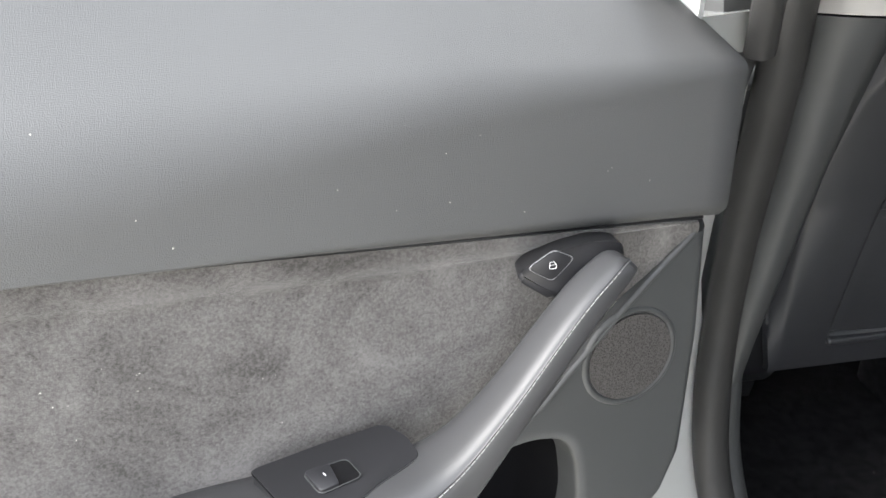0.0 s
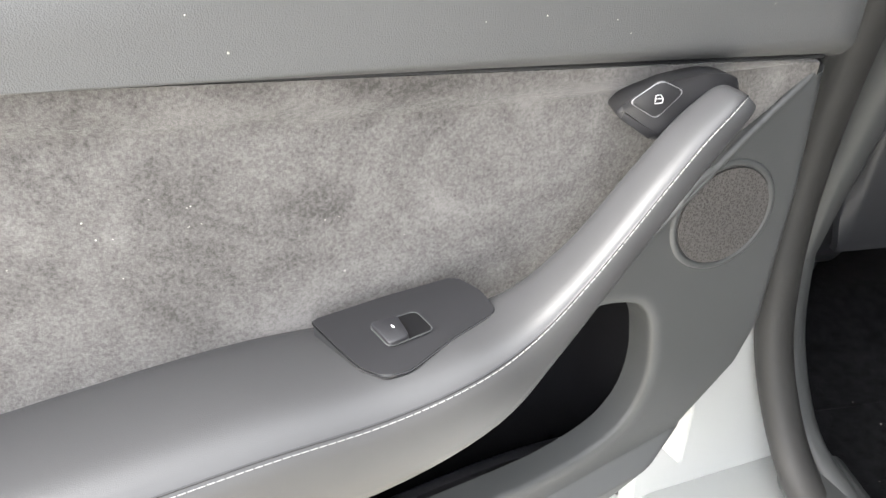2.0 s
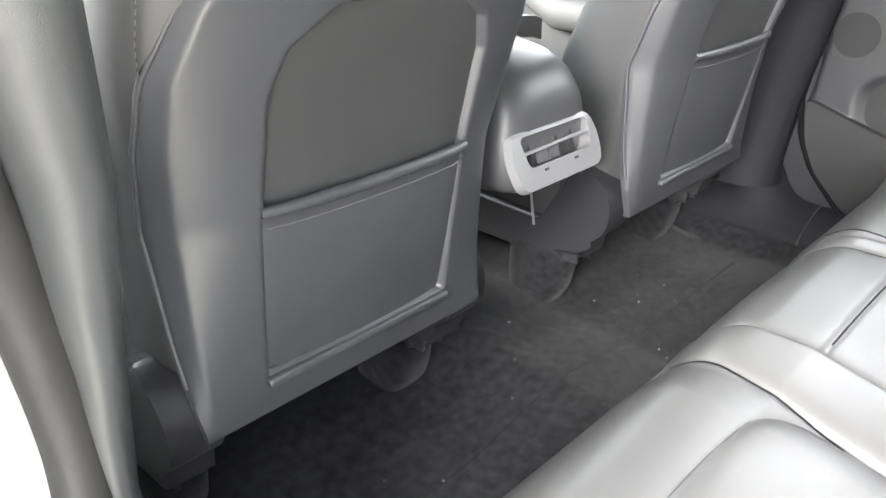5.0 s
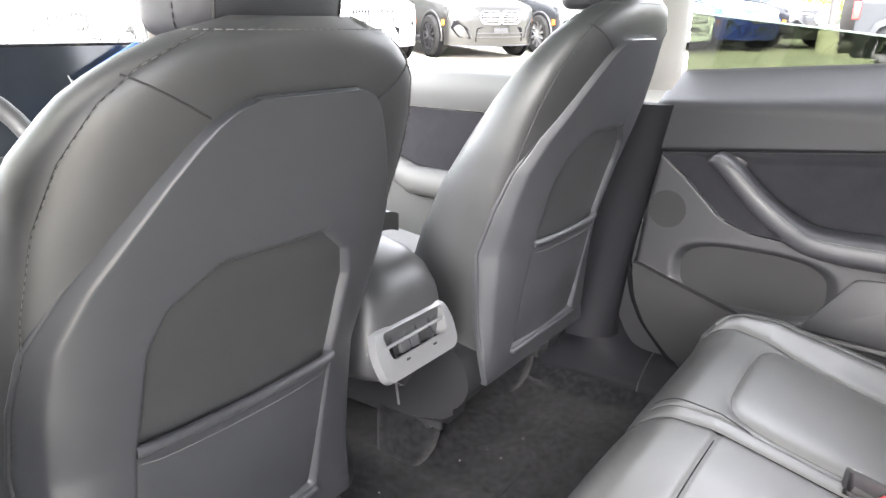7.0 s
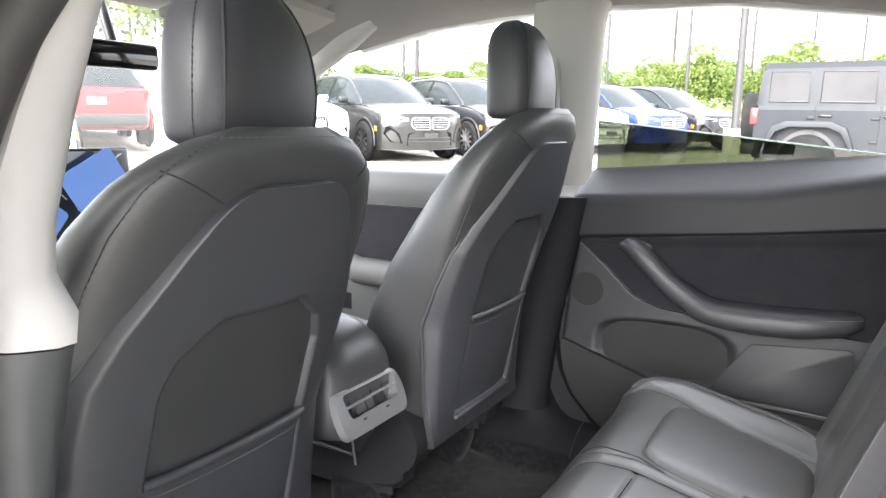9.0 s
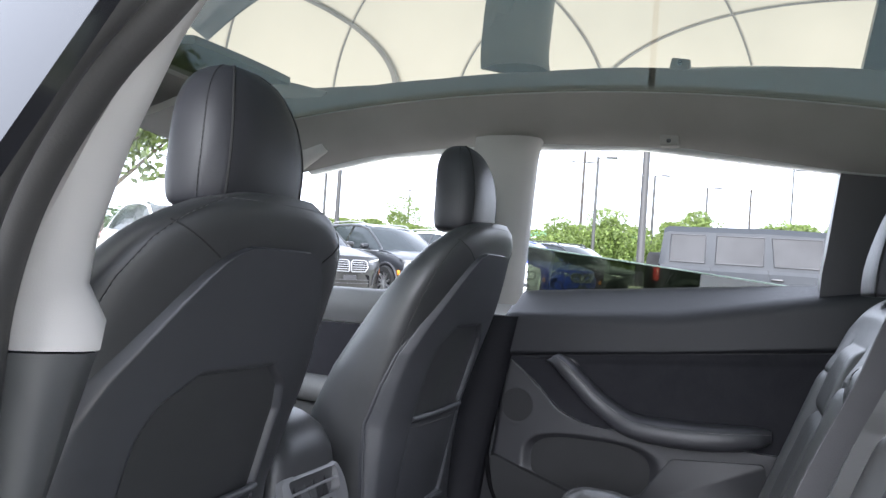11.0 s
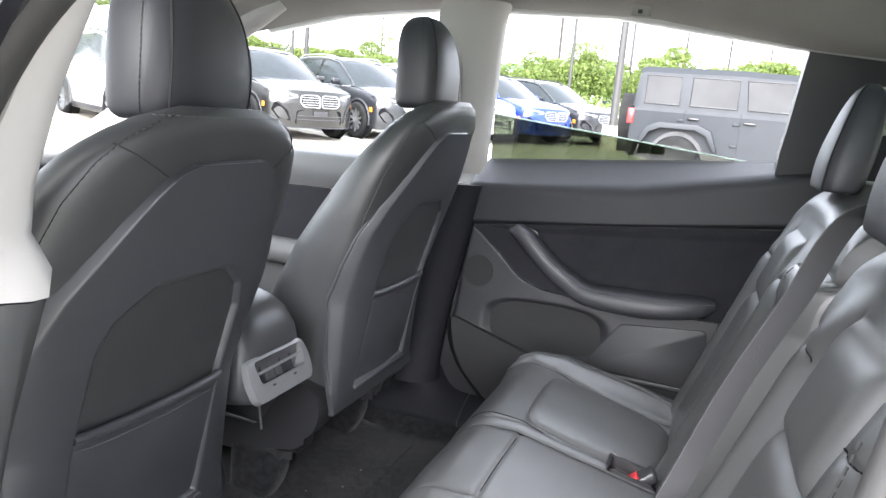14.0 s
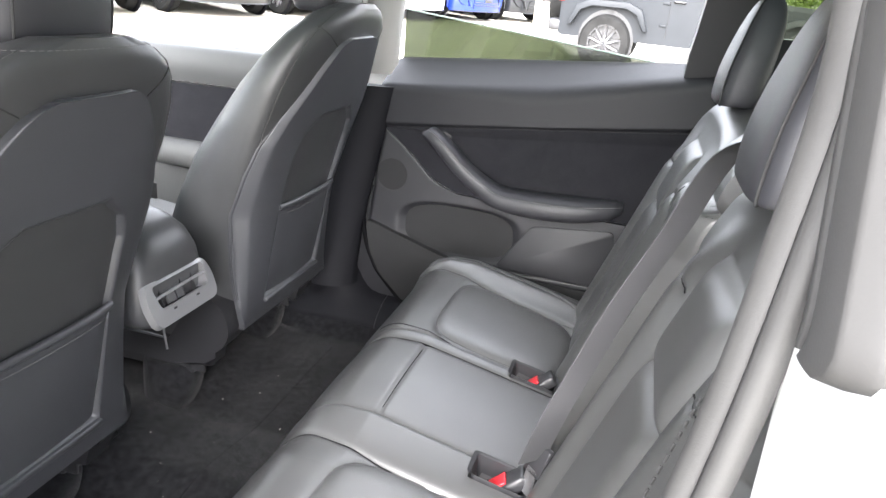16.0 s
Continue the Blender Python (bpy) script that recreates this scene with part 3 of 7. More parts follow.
part("quarter_glass_border", sheet(quarter_band, 40, 30, 0.02, (0, -1, 0)), SEAL_GREY, body, "flat grey rubber band beside the quarter window")
part("quarter_glass_border", tube(smooth_path([(-0.774, -0.06, 1.106), (-0.777, -0.12, 1.106), (-0.79, -0.4, 1.11), (-0.80, -0.75, 1.14)], 40), 0.0055, 10, 0.8), SEAL_GREY, body, "grey rubber quarter window border")
part("tailgate_frame", box(-0.66, 0.66, -1.30, -1.18, 0.35, 0.95, 0.03), DARK, body)
part("tailgate_glass", sheet(lambda u, v: (-0.58 + 1.16 * u, -1.22 + 0.34 * v, 0.95 + 0.5 * v), 6, 6), SIDE_GLASS, body, "tinted tailgate glass").visible_shadow = False
part("boot_floor", box(-0.72, 0.72, -1.2, -0.1, 0.5, 0.56, 0.01), CARPET, body)
part("dash_panel", box(-0.72, 0.72, 1.74, 2.2, 0.55, 0.98, 0.05), PLASTIC, body, "dark dashboard")
part("dash_top", box(-0.70, 0.70, 1.70, 2.25, 0.98, 1.02, 0.015), PILLAR, body, "pale dashboard top")
for side in (-1, 1):
    part("bulkhead", box(min(side * 0.70, side * 0.92), max(side * 0.70, side * 0.92), 1.75, 2.9, 0.3, 0.98, 0.05), WHITE, body, "white painted wing")
part("bonnet", sheet(lambda u, v: (-0.80 + 1.6 * u, 2.2 + 0.95 * v, 1.0 - 0.22 * v * v + 0.03 * (1 - (2 * u - 1) ** 2)), 10, 10, 0.03, (0, 0, -1)), WHITE, body, "white bonnet")
part("front_bulkhead", box(-0.72, 0.72, 2.18, 2.22, 0.2, 0.95), DARK, body)

# wheels under the body, and the plain nose and tail that close it
for side in (-1, 1):
    for y in (2.28, -0.62):
        n = 32
        rings = [[(side * (0.80 + ww), y + rr * math.cos(2 * math.pi * k / n), 0.265 + rr * math.sin(2 * math.pi * k / n)) for k in range(n)] for rr, ww in ((0.24, -0.11), (0.32, -0.11), (0.345, -0.08), (0.345, 0.08), (0.32, 0.11), (0.24, 0.11), (0.23, 0.06), (0.03, 0.05))]
        part("tyre", loft(rings), RUBBER, body, "black road tyre")
part("nose", sheet(lambda u, v: (-0.82 + 1.64 * u, 3.16 - 0.18 * (2 * u - 1) ** 2 + 0.05 * math.sin(math.pi * v), 0.16 + 0.62 * v), 14, 8, 0.06, (0, -1, 0)), WHITE, body, "white front bumper")
part("tail", sheet(lambda u, v: (-0.80 + 1.60 * u, -1.34 + 0.12 * (2 * u - 1) ** 2 - 0.03 * math.sin(math.pi * v), 0.20 + 0.74 * v), 14, 8, 0.04, (0, 1, 0)), WHITE, body, "white tailgate and rear bumper")

# ---- doors ----
def door(name, P, arm, label, suede, upper, left):
    """P(s, z, w): a point s behind the front edge, w in from the panel. arm: rows of the armrest's section along its way."""
    d = thing(name, P(0.4, 0.34, -0.08), label, "car door")
    out = tuple((P(0, 0, -1) - P(0, 0, 0)).normalized())

    def split(s):
        return 0.896 + 0.10 * s

    def belt(s):
        return 1.066 + 0.076 * s

    part("door_shell", sheet(lambda u, v: P((0.02 - 0.05 * (v - 0.6)) * (1 - u) + 0.92 * u, 0.36 + 0.66 * v, -0.106), 6, 8, 0.06, out), WHITE, d, "white painted door shell")
    # upper pad: an upright face, then a slope to the window slot; the fold softens towards the rear
    def crest(s):
        return 1.004 - 0.02 * max(0.0, s - 0.2) / 0.25 if left else 1.003 + 0.05 * s + 0.16 * max(0.0, s - 0.4)

    def pad(u, v):
        s = -0.022 + 0.93 * u
        edge = max(0.0, 1 - u / 0.02) ** 2
        z0, zc, zb = split(s), crest(s), belt(s)
        r = min(0.034, 0.010 + 0.07 * max(0.0, s)) if left else min(0.036, 0.016 + 0.05 * max(0.0, s))
        up, run = Vector((0.016, zc - r)), Vector((-0.095 - 0.018, zb - zc)).normalized()
        out_, top_ = Vector((0.018, zc)), Vector((0.018, zc)) + run * r
        if v < 0.45:
            f = v / 0.45
            w, z = 0.016 * min(1.0, 8 * f) ** 0.5, z0 + (up.y - z0) * f
        elif v < 0.70:
            f = (v - 0.45) / 0.25
            w, z = up * (1 - f) ** 2 + out_ * 2 * f * (1 - f) + top_ * f * f
        else:
            f = (v - 0.70) / 0.30
            w, z = top_.lerp(Vector((-0.095, zb)), f)
        lean = 0.14 * max(0.0, z - zc) * (1 - u) ** 4
        return P(s + lean, z - 0.004 * edge, w - 0.008 * edge)
    part("upper_pad", sheet(pad, 60, 60, 0.03, out), upper, d, "soft grained upper door pad")

    low_line = [(-0.03, 0.892), (0.005, 0.884), (0.048, 0.850), (0.063, 0.838), (0.10, 0.802), (0.14, 0.765), (0.2, 0.742), (0.3, 0.735), (0.92, 0.72)]

    def insert(u, v):
        s = 0.91 * u
        low = lerp_table(low_line, s)[0]
        z = low + (split(s) - 0.002 - low) * v
        top = max(0.0, (v - 0.88) / 0.12)
        return P(s, z, 0.006 - 0.012 * (1 - top) ** 2 * min(1, u * 12) - 0.003 * top)
    part("suede_insert", sheet(insert, 60, 40, 0.02, out), suede, d, "mottled charcoal suede insert" if left else "suede insert darkened as cabin shade")
    part("pad_gap", tube([P(-0.006 + 0.913 * k / 30, split(-0.006 + 0.913 * k / 30) - 0.0005, 0.002) for k in range(31)], 0.0012, 6), DARK, d)
    part("panel_bead", tube(smooth_path([P(-0.002, 0.889, 0.001), P(0.006, 0.882, 0.004), P(0.048, 0.849, 0.005), P(0.10, 0.801, 0.005), P(0.14, 0.764, 0.004), P(0.20, 0.741, 0.002)], 30), 0.0028, 8), PLASTIC, d)
    edge_rows = [(0.36, 0.24), (0.44, 0.21), (0.50, 0.17), (0.553, 0.121), (0.602, 0.046), (0.655, 0.0), (0.69, -0.014), (0.8, -0.022), (0.91, -0.022)] if left else \
        [(0.36, 0.12), (0.433, 0.05), (0.49, -0.002), (0.55, -0.032), (0.63, -0.050), (0.8, -0.031), (0.91, -0.013)]
    pk = (0.305, 0.225, 0.648, 0.076, 0.090) if left else (0.215, 0.170, 0.637, 0.074, 0.016)
    sp = (0.053, 0.797, 0.0362) if left else (0.023, 0.770, 0.044)

    def lower(u, v):
        z = 0.40 + 0.50 * v
        s0 = lerp_table(edge_rows, z)[0]
        s = s0 + (0.90 - s0) * u ** 1.25
        z = min(z, lerp_table(low_line, s)[0])
        w = 0.006
        r = (abs((s - pk[0]) / pk[1]) ** 3.0 + abs((z - pk[2] - 0.06 * (0.3 - s) * left) / pk[3]) ** 3.0) ** (1 / 3.0)
        if r < 1:
            w -= pk[4] * min(1.0, (1 - r) * (14 if left else 7))
        elif r < 1.13:
            w += 0.0006 * math.sin((1.13 - r) / 0.13 * math.pi)
        rq = math.hypot(s - sp[0], z - sp[1]) / sp[2]
        if 0.98 < rq < 1.25:
            w += 0.0006 * math.sin((rq - 0.98) / 0.27 * math.pi)
        # step along the bottom
        k = z - (0.595 - 0.30 * (s - 0.09)) if s < 0.25 else z - 0.547
        if k < 0:
            w += 0.014 * min(1, -k / 0.012)
        w -= 0.03 * max(0, 1 - (s - s0) / 0.02) ** 2
        return P(s, z, w)
    if left:
        rim = smooth_path([(0.30, 0.719), (0.20, 0.737), (0.148, 0.7475), (0.122, 0.7455), (0.1065, 0.737), (0.0985, 0.721), (0.0955, 0.702), (0.0945, 0.679), (0.0985, 0.652), (0.109, 0.630), (0.128, 0.612),
                           (0.161, 0.598), (0.20, 0.590), (0.30, 0.580), (0.42, 0.578), (0.50, 0.592), (0.53, 0.64), (0.50, 0.688), (0.42, 0.704), (0.30, 0.719)], 420)[:-1]
        centre = Vector((0.24, 0.662))

        def inside(q):
            return lerp_table(edge_rows, q.y)[0] < q.x < 0.90 and 0.40 < q.y < lerp_table(low_line, q.x)[0]
        feet, ends = [], []
        for k in range(len(rim)):
            q = Vector(rim[k][:2])
            run = (Vector(rim[(k + 1) % len(rim)][:2]) - Vector(rim[k - 1][:2])).normalized()
            feet.append((q, Vector((-run.y, run.x)) * -1))
            way, a, b = (q - centre).normalized(), 0.0, 1.2
            for _ in range(22):
                a, b = ((a + b) / 2, b) if inside(q + way * (a + b) / 2) else (a, (a + b) / 2)
            ends.append(q + way * a)
        turn = 1 if (feet[300][0] + feet[300][1] * 0.01 - centre).length > (feet[300][0] - centre).length else -1

        def rim_ring(off, w):
            return [P(*(q + n * turn * off), w) for q, n in feet]
        lay = [rim_ring(-0.0035, -0.0165), rim_ring(-0.0020, -0.008), rim_ring(-0.0009, 0.002), rim_ring(0.0, 0.0050), rim_ring(0.0014, 0.0062), rim_ring(0.009, 0.0064)]
        for j in range(1, 61):
            v = (j / 60) ** 1.3
            ring = []
            for (q, n), e in zip(feet, ends):
                a = q + n * turn * 0.009
                p = a + (e - a) * v
                far = (p - a).length
                k = p.y - (0.595 - 0.30 * (p.x - 0.09)) if p.x < 0.25 else p.y - 0.547
                w = 0.006 + 0.0004 * max(0.0, 1 - far / 0.02) + (0.014 * min(1, -k / 0.012) if k < 0 else 0)
                w -= 0.03 * max(0, 1 - (p.x - lerp_table(edge_rows, p.y)[0]) / 0.02) ** 2
                ring.append(P(p.x, p.y, w))
            lay.append(ring)
        back = (P(0, 0, -1) - P(0, 0, 0)) * 0.01
        lay.append([p + back for p in lay[-1]])
        part("lower_panel", loft(lay, caps=False), PLASTIC, d, "dark moulded lower door panel with bottle pocket")
        part("speaker_ring", tube([P(sp[0] + sp[2] * 1.06 * math.cos(2 * math.pi * k / 48), sp[1] + sp[2] * 1.06 * math.sin(2 * math.pi * k / 48), 0.0046) for k in range(49)], 0.0030, 10), PLASTIC, d)
    else:
        # Darker than the left panel: the cabin's shade is in the colour.
        part("lower_panel", sheet(lower, 130, 110, 0.008, out), TRIM, d, "dark moulded lower door panel with bottle pocket")
    spk = [(sp[0] + sp[2] * 0.97 * math.cos(a), sp[1] + sp[2] * 0.97 * math.sin(a)) for a in (2 * math.pi * k / 40 for k in range(40))]
    part("speaker_grille", slab(spk, lambda a, b, c: P(a, b, 0.0075 + c), 0.004, 0.001), MESHCLOTH if left else MESH_SHADED, d, "round dark speaker grille mesh")
    if not left:
        patch = [(pk[0] + superpoint(0, 0, pk[1] * 0.90, pk[3] * 0.88, 2 * math.pi * i / 48, 0.667)[0], pk[2] + superpoint(0, 0, pk[1] * 0.90, pk[3] * 0.88, 2 * math.pi * i / 48, 0.667)[1]) for i in range(48)]
        kick = rounded([(-0.043, 0.640), (0.09, 0.597), (0.25, 0.549), (0.55, 0.541), (0.85, 0.541), (0.85, 0.41), (0.085, 0.41), (0.004, 0.49), (-0.026, 0.55)], 0.02)
        part("door_seal", tube(smooth_path([P(lerp_table(edge_rows, 0.93 - 0.55 * k / 24)[0] - 0.008, 0.93 - 0.55 * k / 24, 0.0) for k in range(25)], 60), 0.008, 8), DEEP_BLACK, d, "black rubber seal along the door's edge")
        part("kick_panel", slab(kick, lambda a, b, c: P(a, b, 0.0245 + c), 0.02, 0.004), MESH_SHADED, d, "dark lower kick panel")
        # Dark face stands for the shade inside this shallow pocket.
        part("pocket_face", slab(patch, lambda a, b, c: P(a, b, -0.007 + c), 0.004), MESH_SHADED, d, "inset face of the door pocket, darkened as shade")
        low_ = rounded([(0.414, 0.688), (0.62, 0.705), (0.64, 0.548), (0.325, 0.560)], 0.012)
        part("pocket_flap", slab(low_, lambda a, b, c: P(a, b, 0.012 + c), 0.012, 0.003), TRIM_LIGHT, d, "grey grained panel under the armrest")
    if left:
        # Pocket walls are blackened: their shade is put into the colour.
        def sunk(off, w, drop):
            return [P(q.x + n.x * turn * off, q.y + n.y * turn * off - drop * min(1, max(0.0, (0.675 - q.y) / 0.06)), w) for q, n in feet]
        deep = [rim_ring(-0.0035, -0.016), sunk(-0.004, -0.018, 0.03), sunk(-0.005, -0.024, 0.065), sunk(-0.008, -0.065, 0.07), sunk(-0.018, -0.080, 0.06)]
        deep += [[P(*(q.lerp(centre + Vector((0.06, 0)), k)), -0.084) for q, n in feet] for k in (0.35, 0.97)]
        part("pocket_liner", loft(deep, caps=False), DEEP_BLACK, d, "inside of the bottle pocket, blackened as shade")
        ledge = smooth_path([(0.080, 0.553), (0.092, 0.567), (0.110, 0.575), (0.150, 0.582), (0.195, 0.583), (0.245, 0.579), (0.31, 0.570), (0.40, 0.560)], 30)
        # Inner wall takes a darker plastic for the same pocket shade.
        part("pocket_ledge", loft([[P(q[0] + 0.005, q[1] - 0.05, -0.05), P(q[0], q[1] - 0.004, -0.040), P(q[0], q[1], -0.035), P(q[0], q[1] - 0.001, -0.029), P(q[0], q[1] - 0.007, -0.026), P(q[0] + 0.004, q[1] - 0.06, -0.024)] for q in ledge], caps=False), TRIM, d, "curved inner wall of the bottle pocket")
    # armrest and pull handle in one swept shape
    rings, seam, seam2 = [], [], []
    for s, z, w0, ww, hh, ts in smooth_path(arm, 70):
        ring = []
        up = math.sqrt(max(0.0, 1 - ts * ts))
        for k in range(28):
            x, y = superpoint(0, 0, ww, hh, 2 * math.pi * k / 28, 0.60 if left else 0.72)
            ring.append(P(s + y * ts, z + y * up, w0 + x))
        rings.append(ring)
        seam.append(ring[2].lerp(ring[3], 0.3))
        seam2.append(ring[2].lerp(ring[3], 0.62))
    # Right armrest takes a darker leather for the same shade.
    part("armrest", loft(rings), ARMSKIN if left else HEADSKIN, d, "stitched leather armrest and pull handle")
    nrm = (P(0, 0, 1) - P(0, 0, 0)).normalized() * 0.0005
    part("armrest_stitching", stitches(seam[5:], 0.0036, 0.0008, 0.00030, nrm), THREAD, d, "pale stitching along the armrest")
    part("armrest_seam", tube(seam2[3:], 0.0007, 5), DARK, d)
    # latch plate at the handle's top
    ds = 0.0 if left else 0.03

    def face(a, b, c):
        w = 0.031 - 0.15 * max(0.0, a - 0.122)
        return P(a + ds + c * 0.5, b + c * 0.25, w + c)
    lat = rounded([(0.1585, 0.893), (0.147, 0.902), (0.128, 0.908), (0.108, 0.9095), (0.092, 0.907), (0.082, 0.901), (0.084, 0.892), (0.100, 0.888), (0.118, 0.878), (0.132, 0.873)], 0.006)
    part("latch_plate", slab(lat, face, 0.036, 0.004, 3), LATCH, d, "dark door opener plate")
    if left:
        but = rounded([(0.150, 0.8985), (0.134, 0.9085), (0.1205, 0.9015), (0.134, 0.8880)], 0.003)
        button = part("latch_button", slab(but, lambda a, b, c: face(a, b, 0.0012 + c), 0.004, 0.001), LATCH, d, "dark door opener button")
        part("button_ring", tube([face(a, b, 0.0006) for a, b in but + but[:1]], 0.0005, 5), SATIN, button)
        ic = [(0.1320, 0.8966), (0.1320, 0.8991), (0.1335, 0.9010), (0.1362, 0.9010), (0.1362, 0.8966), (0.1320, 0.8966)]
        part("door_icon", tube([face(a, b, 0.002) for a, b in ((0.1320, 0.8990), (0.1362, 0.8990))], 0.00015, 5), ICON, button)
        part("door_icon", tube([face(a, b, 0.002) for a, b in ic], 0.0002, 5), ICON, button, "small white open door sign")
        def top(a, b, c):
            return P(a, 0.793 - 0.10 * (a - 0.32) - 0.15 * b + c, b)
        SWITCH = rounded([(0.323, 0.004), (0.314, 0.029), (0.307, 0.046), (0.297, 0.0565), (0.284, 0.0575), (0.257, 0.047), (0.229, 0.0395), (0.231, 0.022), (0.240, 0.006), (0.279, 0.004)], 0.0035)
        plate = part("switch_plate", slab(SWITCH, top, 0.02, 0.0008, 2), LATCH, d, "dark window switch plate", angle=0.3)
        part("plate_seam", tube([top(a, b, -0.0012) for a, b in SWITCH + SWITCH[:1]], 0.0006, 6), GLOSS_BLACK, plate)
        well = rounded([(0.2955, 0.0215), (0.269, 0.0225), (0.2645, 0.039), (0.290, 0.0405)], 0.004)
        part("switch_well", slab(well, lambda a, b, c: top(a, b, 0.0006 + c), 0.004), GLOSS_BLACK, plate)
        part("switch_frame", tube([top(a, b, 0.001) for a, b in well + well[:1]], 0.0004, 5), PLASTIC, plate)
        part("window_switch", slab(rounded([(0.2948, 0.0222), (0.2800, 0.0226), (0.2785, 0.0392), (0.2895, 0.0398)], 0.002), lambda a, b, c: top(a, b, 0.003 + c), 0.004, 0.001), TRIM, plate, "dark window switch")
        part("switch_mark", slab([(0.2848, 0.0285), (0.2852, 0.0287), (0.2842, 0.0310), (0.2838, 0.0308)], lambda a, b, c: top(a, b, 0.0034 + c), 0.0004), ICON, plate)
    if left:
        f = lambda u, v: P(0.02 + 0.80 * u, belt(0.8 * u) - 0.05 + 0.045 * v, -0.104)
    else:
        f = lambda u, v: P(0.0 + 0.66 * u, belt(0.66 * u) - 0.03 + (0.03 + 0.125 * (1 - u)) * v, -0.104)
    part("door_glass", sheet(f, 12, 8, 0.004, out), SIDE_GLASS, d, "green tinted window glass").visible_shadow = False
    if not left:
        part("glass_edge", tube([f(k / 20, 1.0) for k in range(21)], 0.0022, 6), GLASS_EDGE, d, "pale polished glass edge")
    part("window_seal", tube([P(0.0 + 0.9 * k / 20, belt(0.9 * k / 20) - 0.004, -0.099) for k in range(21)], 0.006, 8), RUBBER, d)
    if left:
        part("door_edge", sheet(lambda u, v: P(-0.005 - 0.03 * (v - 0.7) + 0.012 * u, 0.50 + 0.54 * v, -0.03 - 0.07 * u), 2, 10, 0.004, tuple((P(1, 0, 0) - P(0, 0, 0)).normalized())), WHITE, d, "white painted door edge")
    return d


GLASS_EDGE = material("glass_edge", (0.45, 0.55, 0.48), 0.2, vary=0.05)
ARMSKIN = material("grey_armrest_leather", (0.050, 0.050, 0.052), 0.42, bump=0.10, scale=1900, kind="voronoi", vary=0.06, vary_scale=6, spec=0.6)
TH = radians(14)
E_DIR, N_DIR = Vector((-math.cos(TH), -math.sin(TH), 0)), Vector((math.sin(TH), -math.cos(TH), 0))
HINGE = Vector((-0.852, 0.533, 0))


def open_frame(s, z, w):
    return HINGE + E_DIR * (s - 0.06 * max(0.0, 0.88 - z) * max(0.0, 1 - s / 0.3)) + N_DIR * w + Vector((0, 0, z))


def right_frame(s, z, w):
    return Vector((0.790 - w - 0.02 * s, 0.725 - s, z))


# rows: s, z, w, half depth, half height, slant of the section
ARM_OPEN = [(0.0815, 0.893, 0.030, 0.002, 0.0015, 0.70), (0.083, 0.894, 0.033, 0.0070, 0.0050, 0.71), (0.0865, 0.8955, 0.036, 0.0100, 0.0072, 0.72), (0.093, 0.8955, 0.039, 0.0122, 0.0086, 0.73), (0.103, 0.891, 0.042, 0.0138, 0.0094, 0.74), (0.120, 0.880, 0.045, 0.0150, 0.0100, 0.74), (0.145, 0.857, 0.048, 0.0158, 0.0106, 0.74), (0.18, 0.819, 0.049, 0.0176, 0.0118, 0.74), (0.214, 0.785, 0.046, 0.0238, 0.0168, 0.62),
            (0.25, 0.765, 0.040, 0.037, 0.028, 0.4), (0.30, 0.750, 0.032, 0.046, 0.035, 0.2), (0.37, 0.745, 0.027, 0.052, 0.039, 0.05), (0.48, 0.735, 0.025, 0.054, 0.04, 0.0), (0.60, 0.722, 0.025, 0.053, 0.04, 0.0), (0.74, 0.71, 0.015, 0.035, 0.034, 0.0)]
ARM_SHUT = [(0.116, 0.895, 0.035, 0.014, 0.010, 0.74), (0.126, 0.905, 0.045, 0.026, 0.016, 0.74), (0.16, 0.885, 0.05, 0.032, 0.02, 0.74), (0.226, 0.823, 0.05, 0.032, 0.023, 0.72), (0.28, 0.785, 0.05, 0.036, 0.025, 0.6),
            (0.33, 0.762, 0.05, 0.045, 0.027, 0.3), (0.42, 0.756, 0.048, 0.05, 0.030, 0.05), (0.52, 0.759, 0.045, 0.05, 0.029, 0.0), (0.60, 0.767, 0.03, 0.04, 0.023, 0.0), (0.632, 0.770, 0.01, 0.02, 0.012, 0.0)]
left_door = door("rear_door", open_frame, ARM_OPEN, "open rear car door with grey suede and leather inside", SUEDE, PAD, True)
# Mirrors the left door; darker materials carry the shade of this side.
door("rear_door", right_frame, ARM_SHUT, "closed rear car door with suede darkened as shade, its window half down", SUEDE_SHADED, PAD_SHADED, False)

dust = [tuple(open_frame(0.03 + 0.75 * rng.random(), 0.93 + 0.09 * rng.random(), 0.0168)) for _ in range(26)]
dust += [tuple(open_frame(0.25 + 0.45 * rng.random(), 0.81 + 0.07 * rng.random(), -0.004)) for _ in range(25)]
part("dust", specks(dust, 0.00035), CRUMB, left_door, "fine pale dust on the panel", smooth=False)

# hinge, check strap and cable boot on the jamb
def on_jamb(x, z, c, y0):
    """A place c in front of the jamb's face."""
    return Vector((x - 0.007 + 0.425 * c, y0 + 0.47 * (x + 0.863) - 0.905 * c, z + 0.011))


def jamb_slab(pts, y0, c0, c1, bevel=0.001):
    return slab(pts, lambda a, b, c: on_jamb(a, b, c1 + c, y0), c1 - c0, bevel, 2)


hinge_y, boot_y, link_y = 0.620, 0.634, 0.640
part("hinge_plate", jamb_slab(rounded([(-0.795, 0.905), (-0.788, 0.917), (-0.775, 0.911), (-0.777, 0.878), (-0.779, 0.838), (-0.784, 0.840), (-0.794, 0.868)], 0.003), hinge_y, -0.02, 0.006), WHITE, body, "white painted door hinge")
part("hinge_arm", jamb_slab([(-0.870, 0.889), (-0.782, 0.884), (-0.783, 0.869), (-0.870, 0.872)], hinge_y, 0.002, 0.020), WHITE, body)
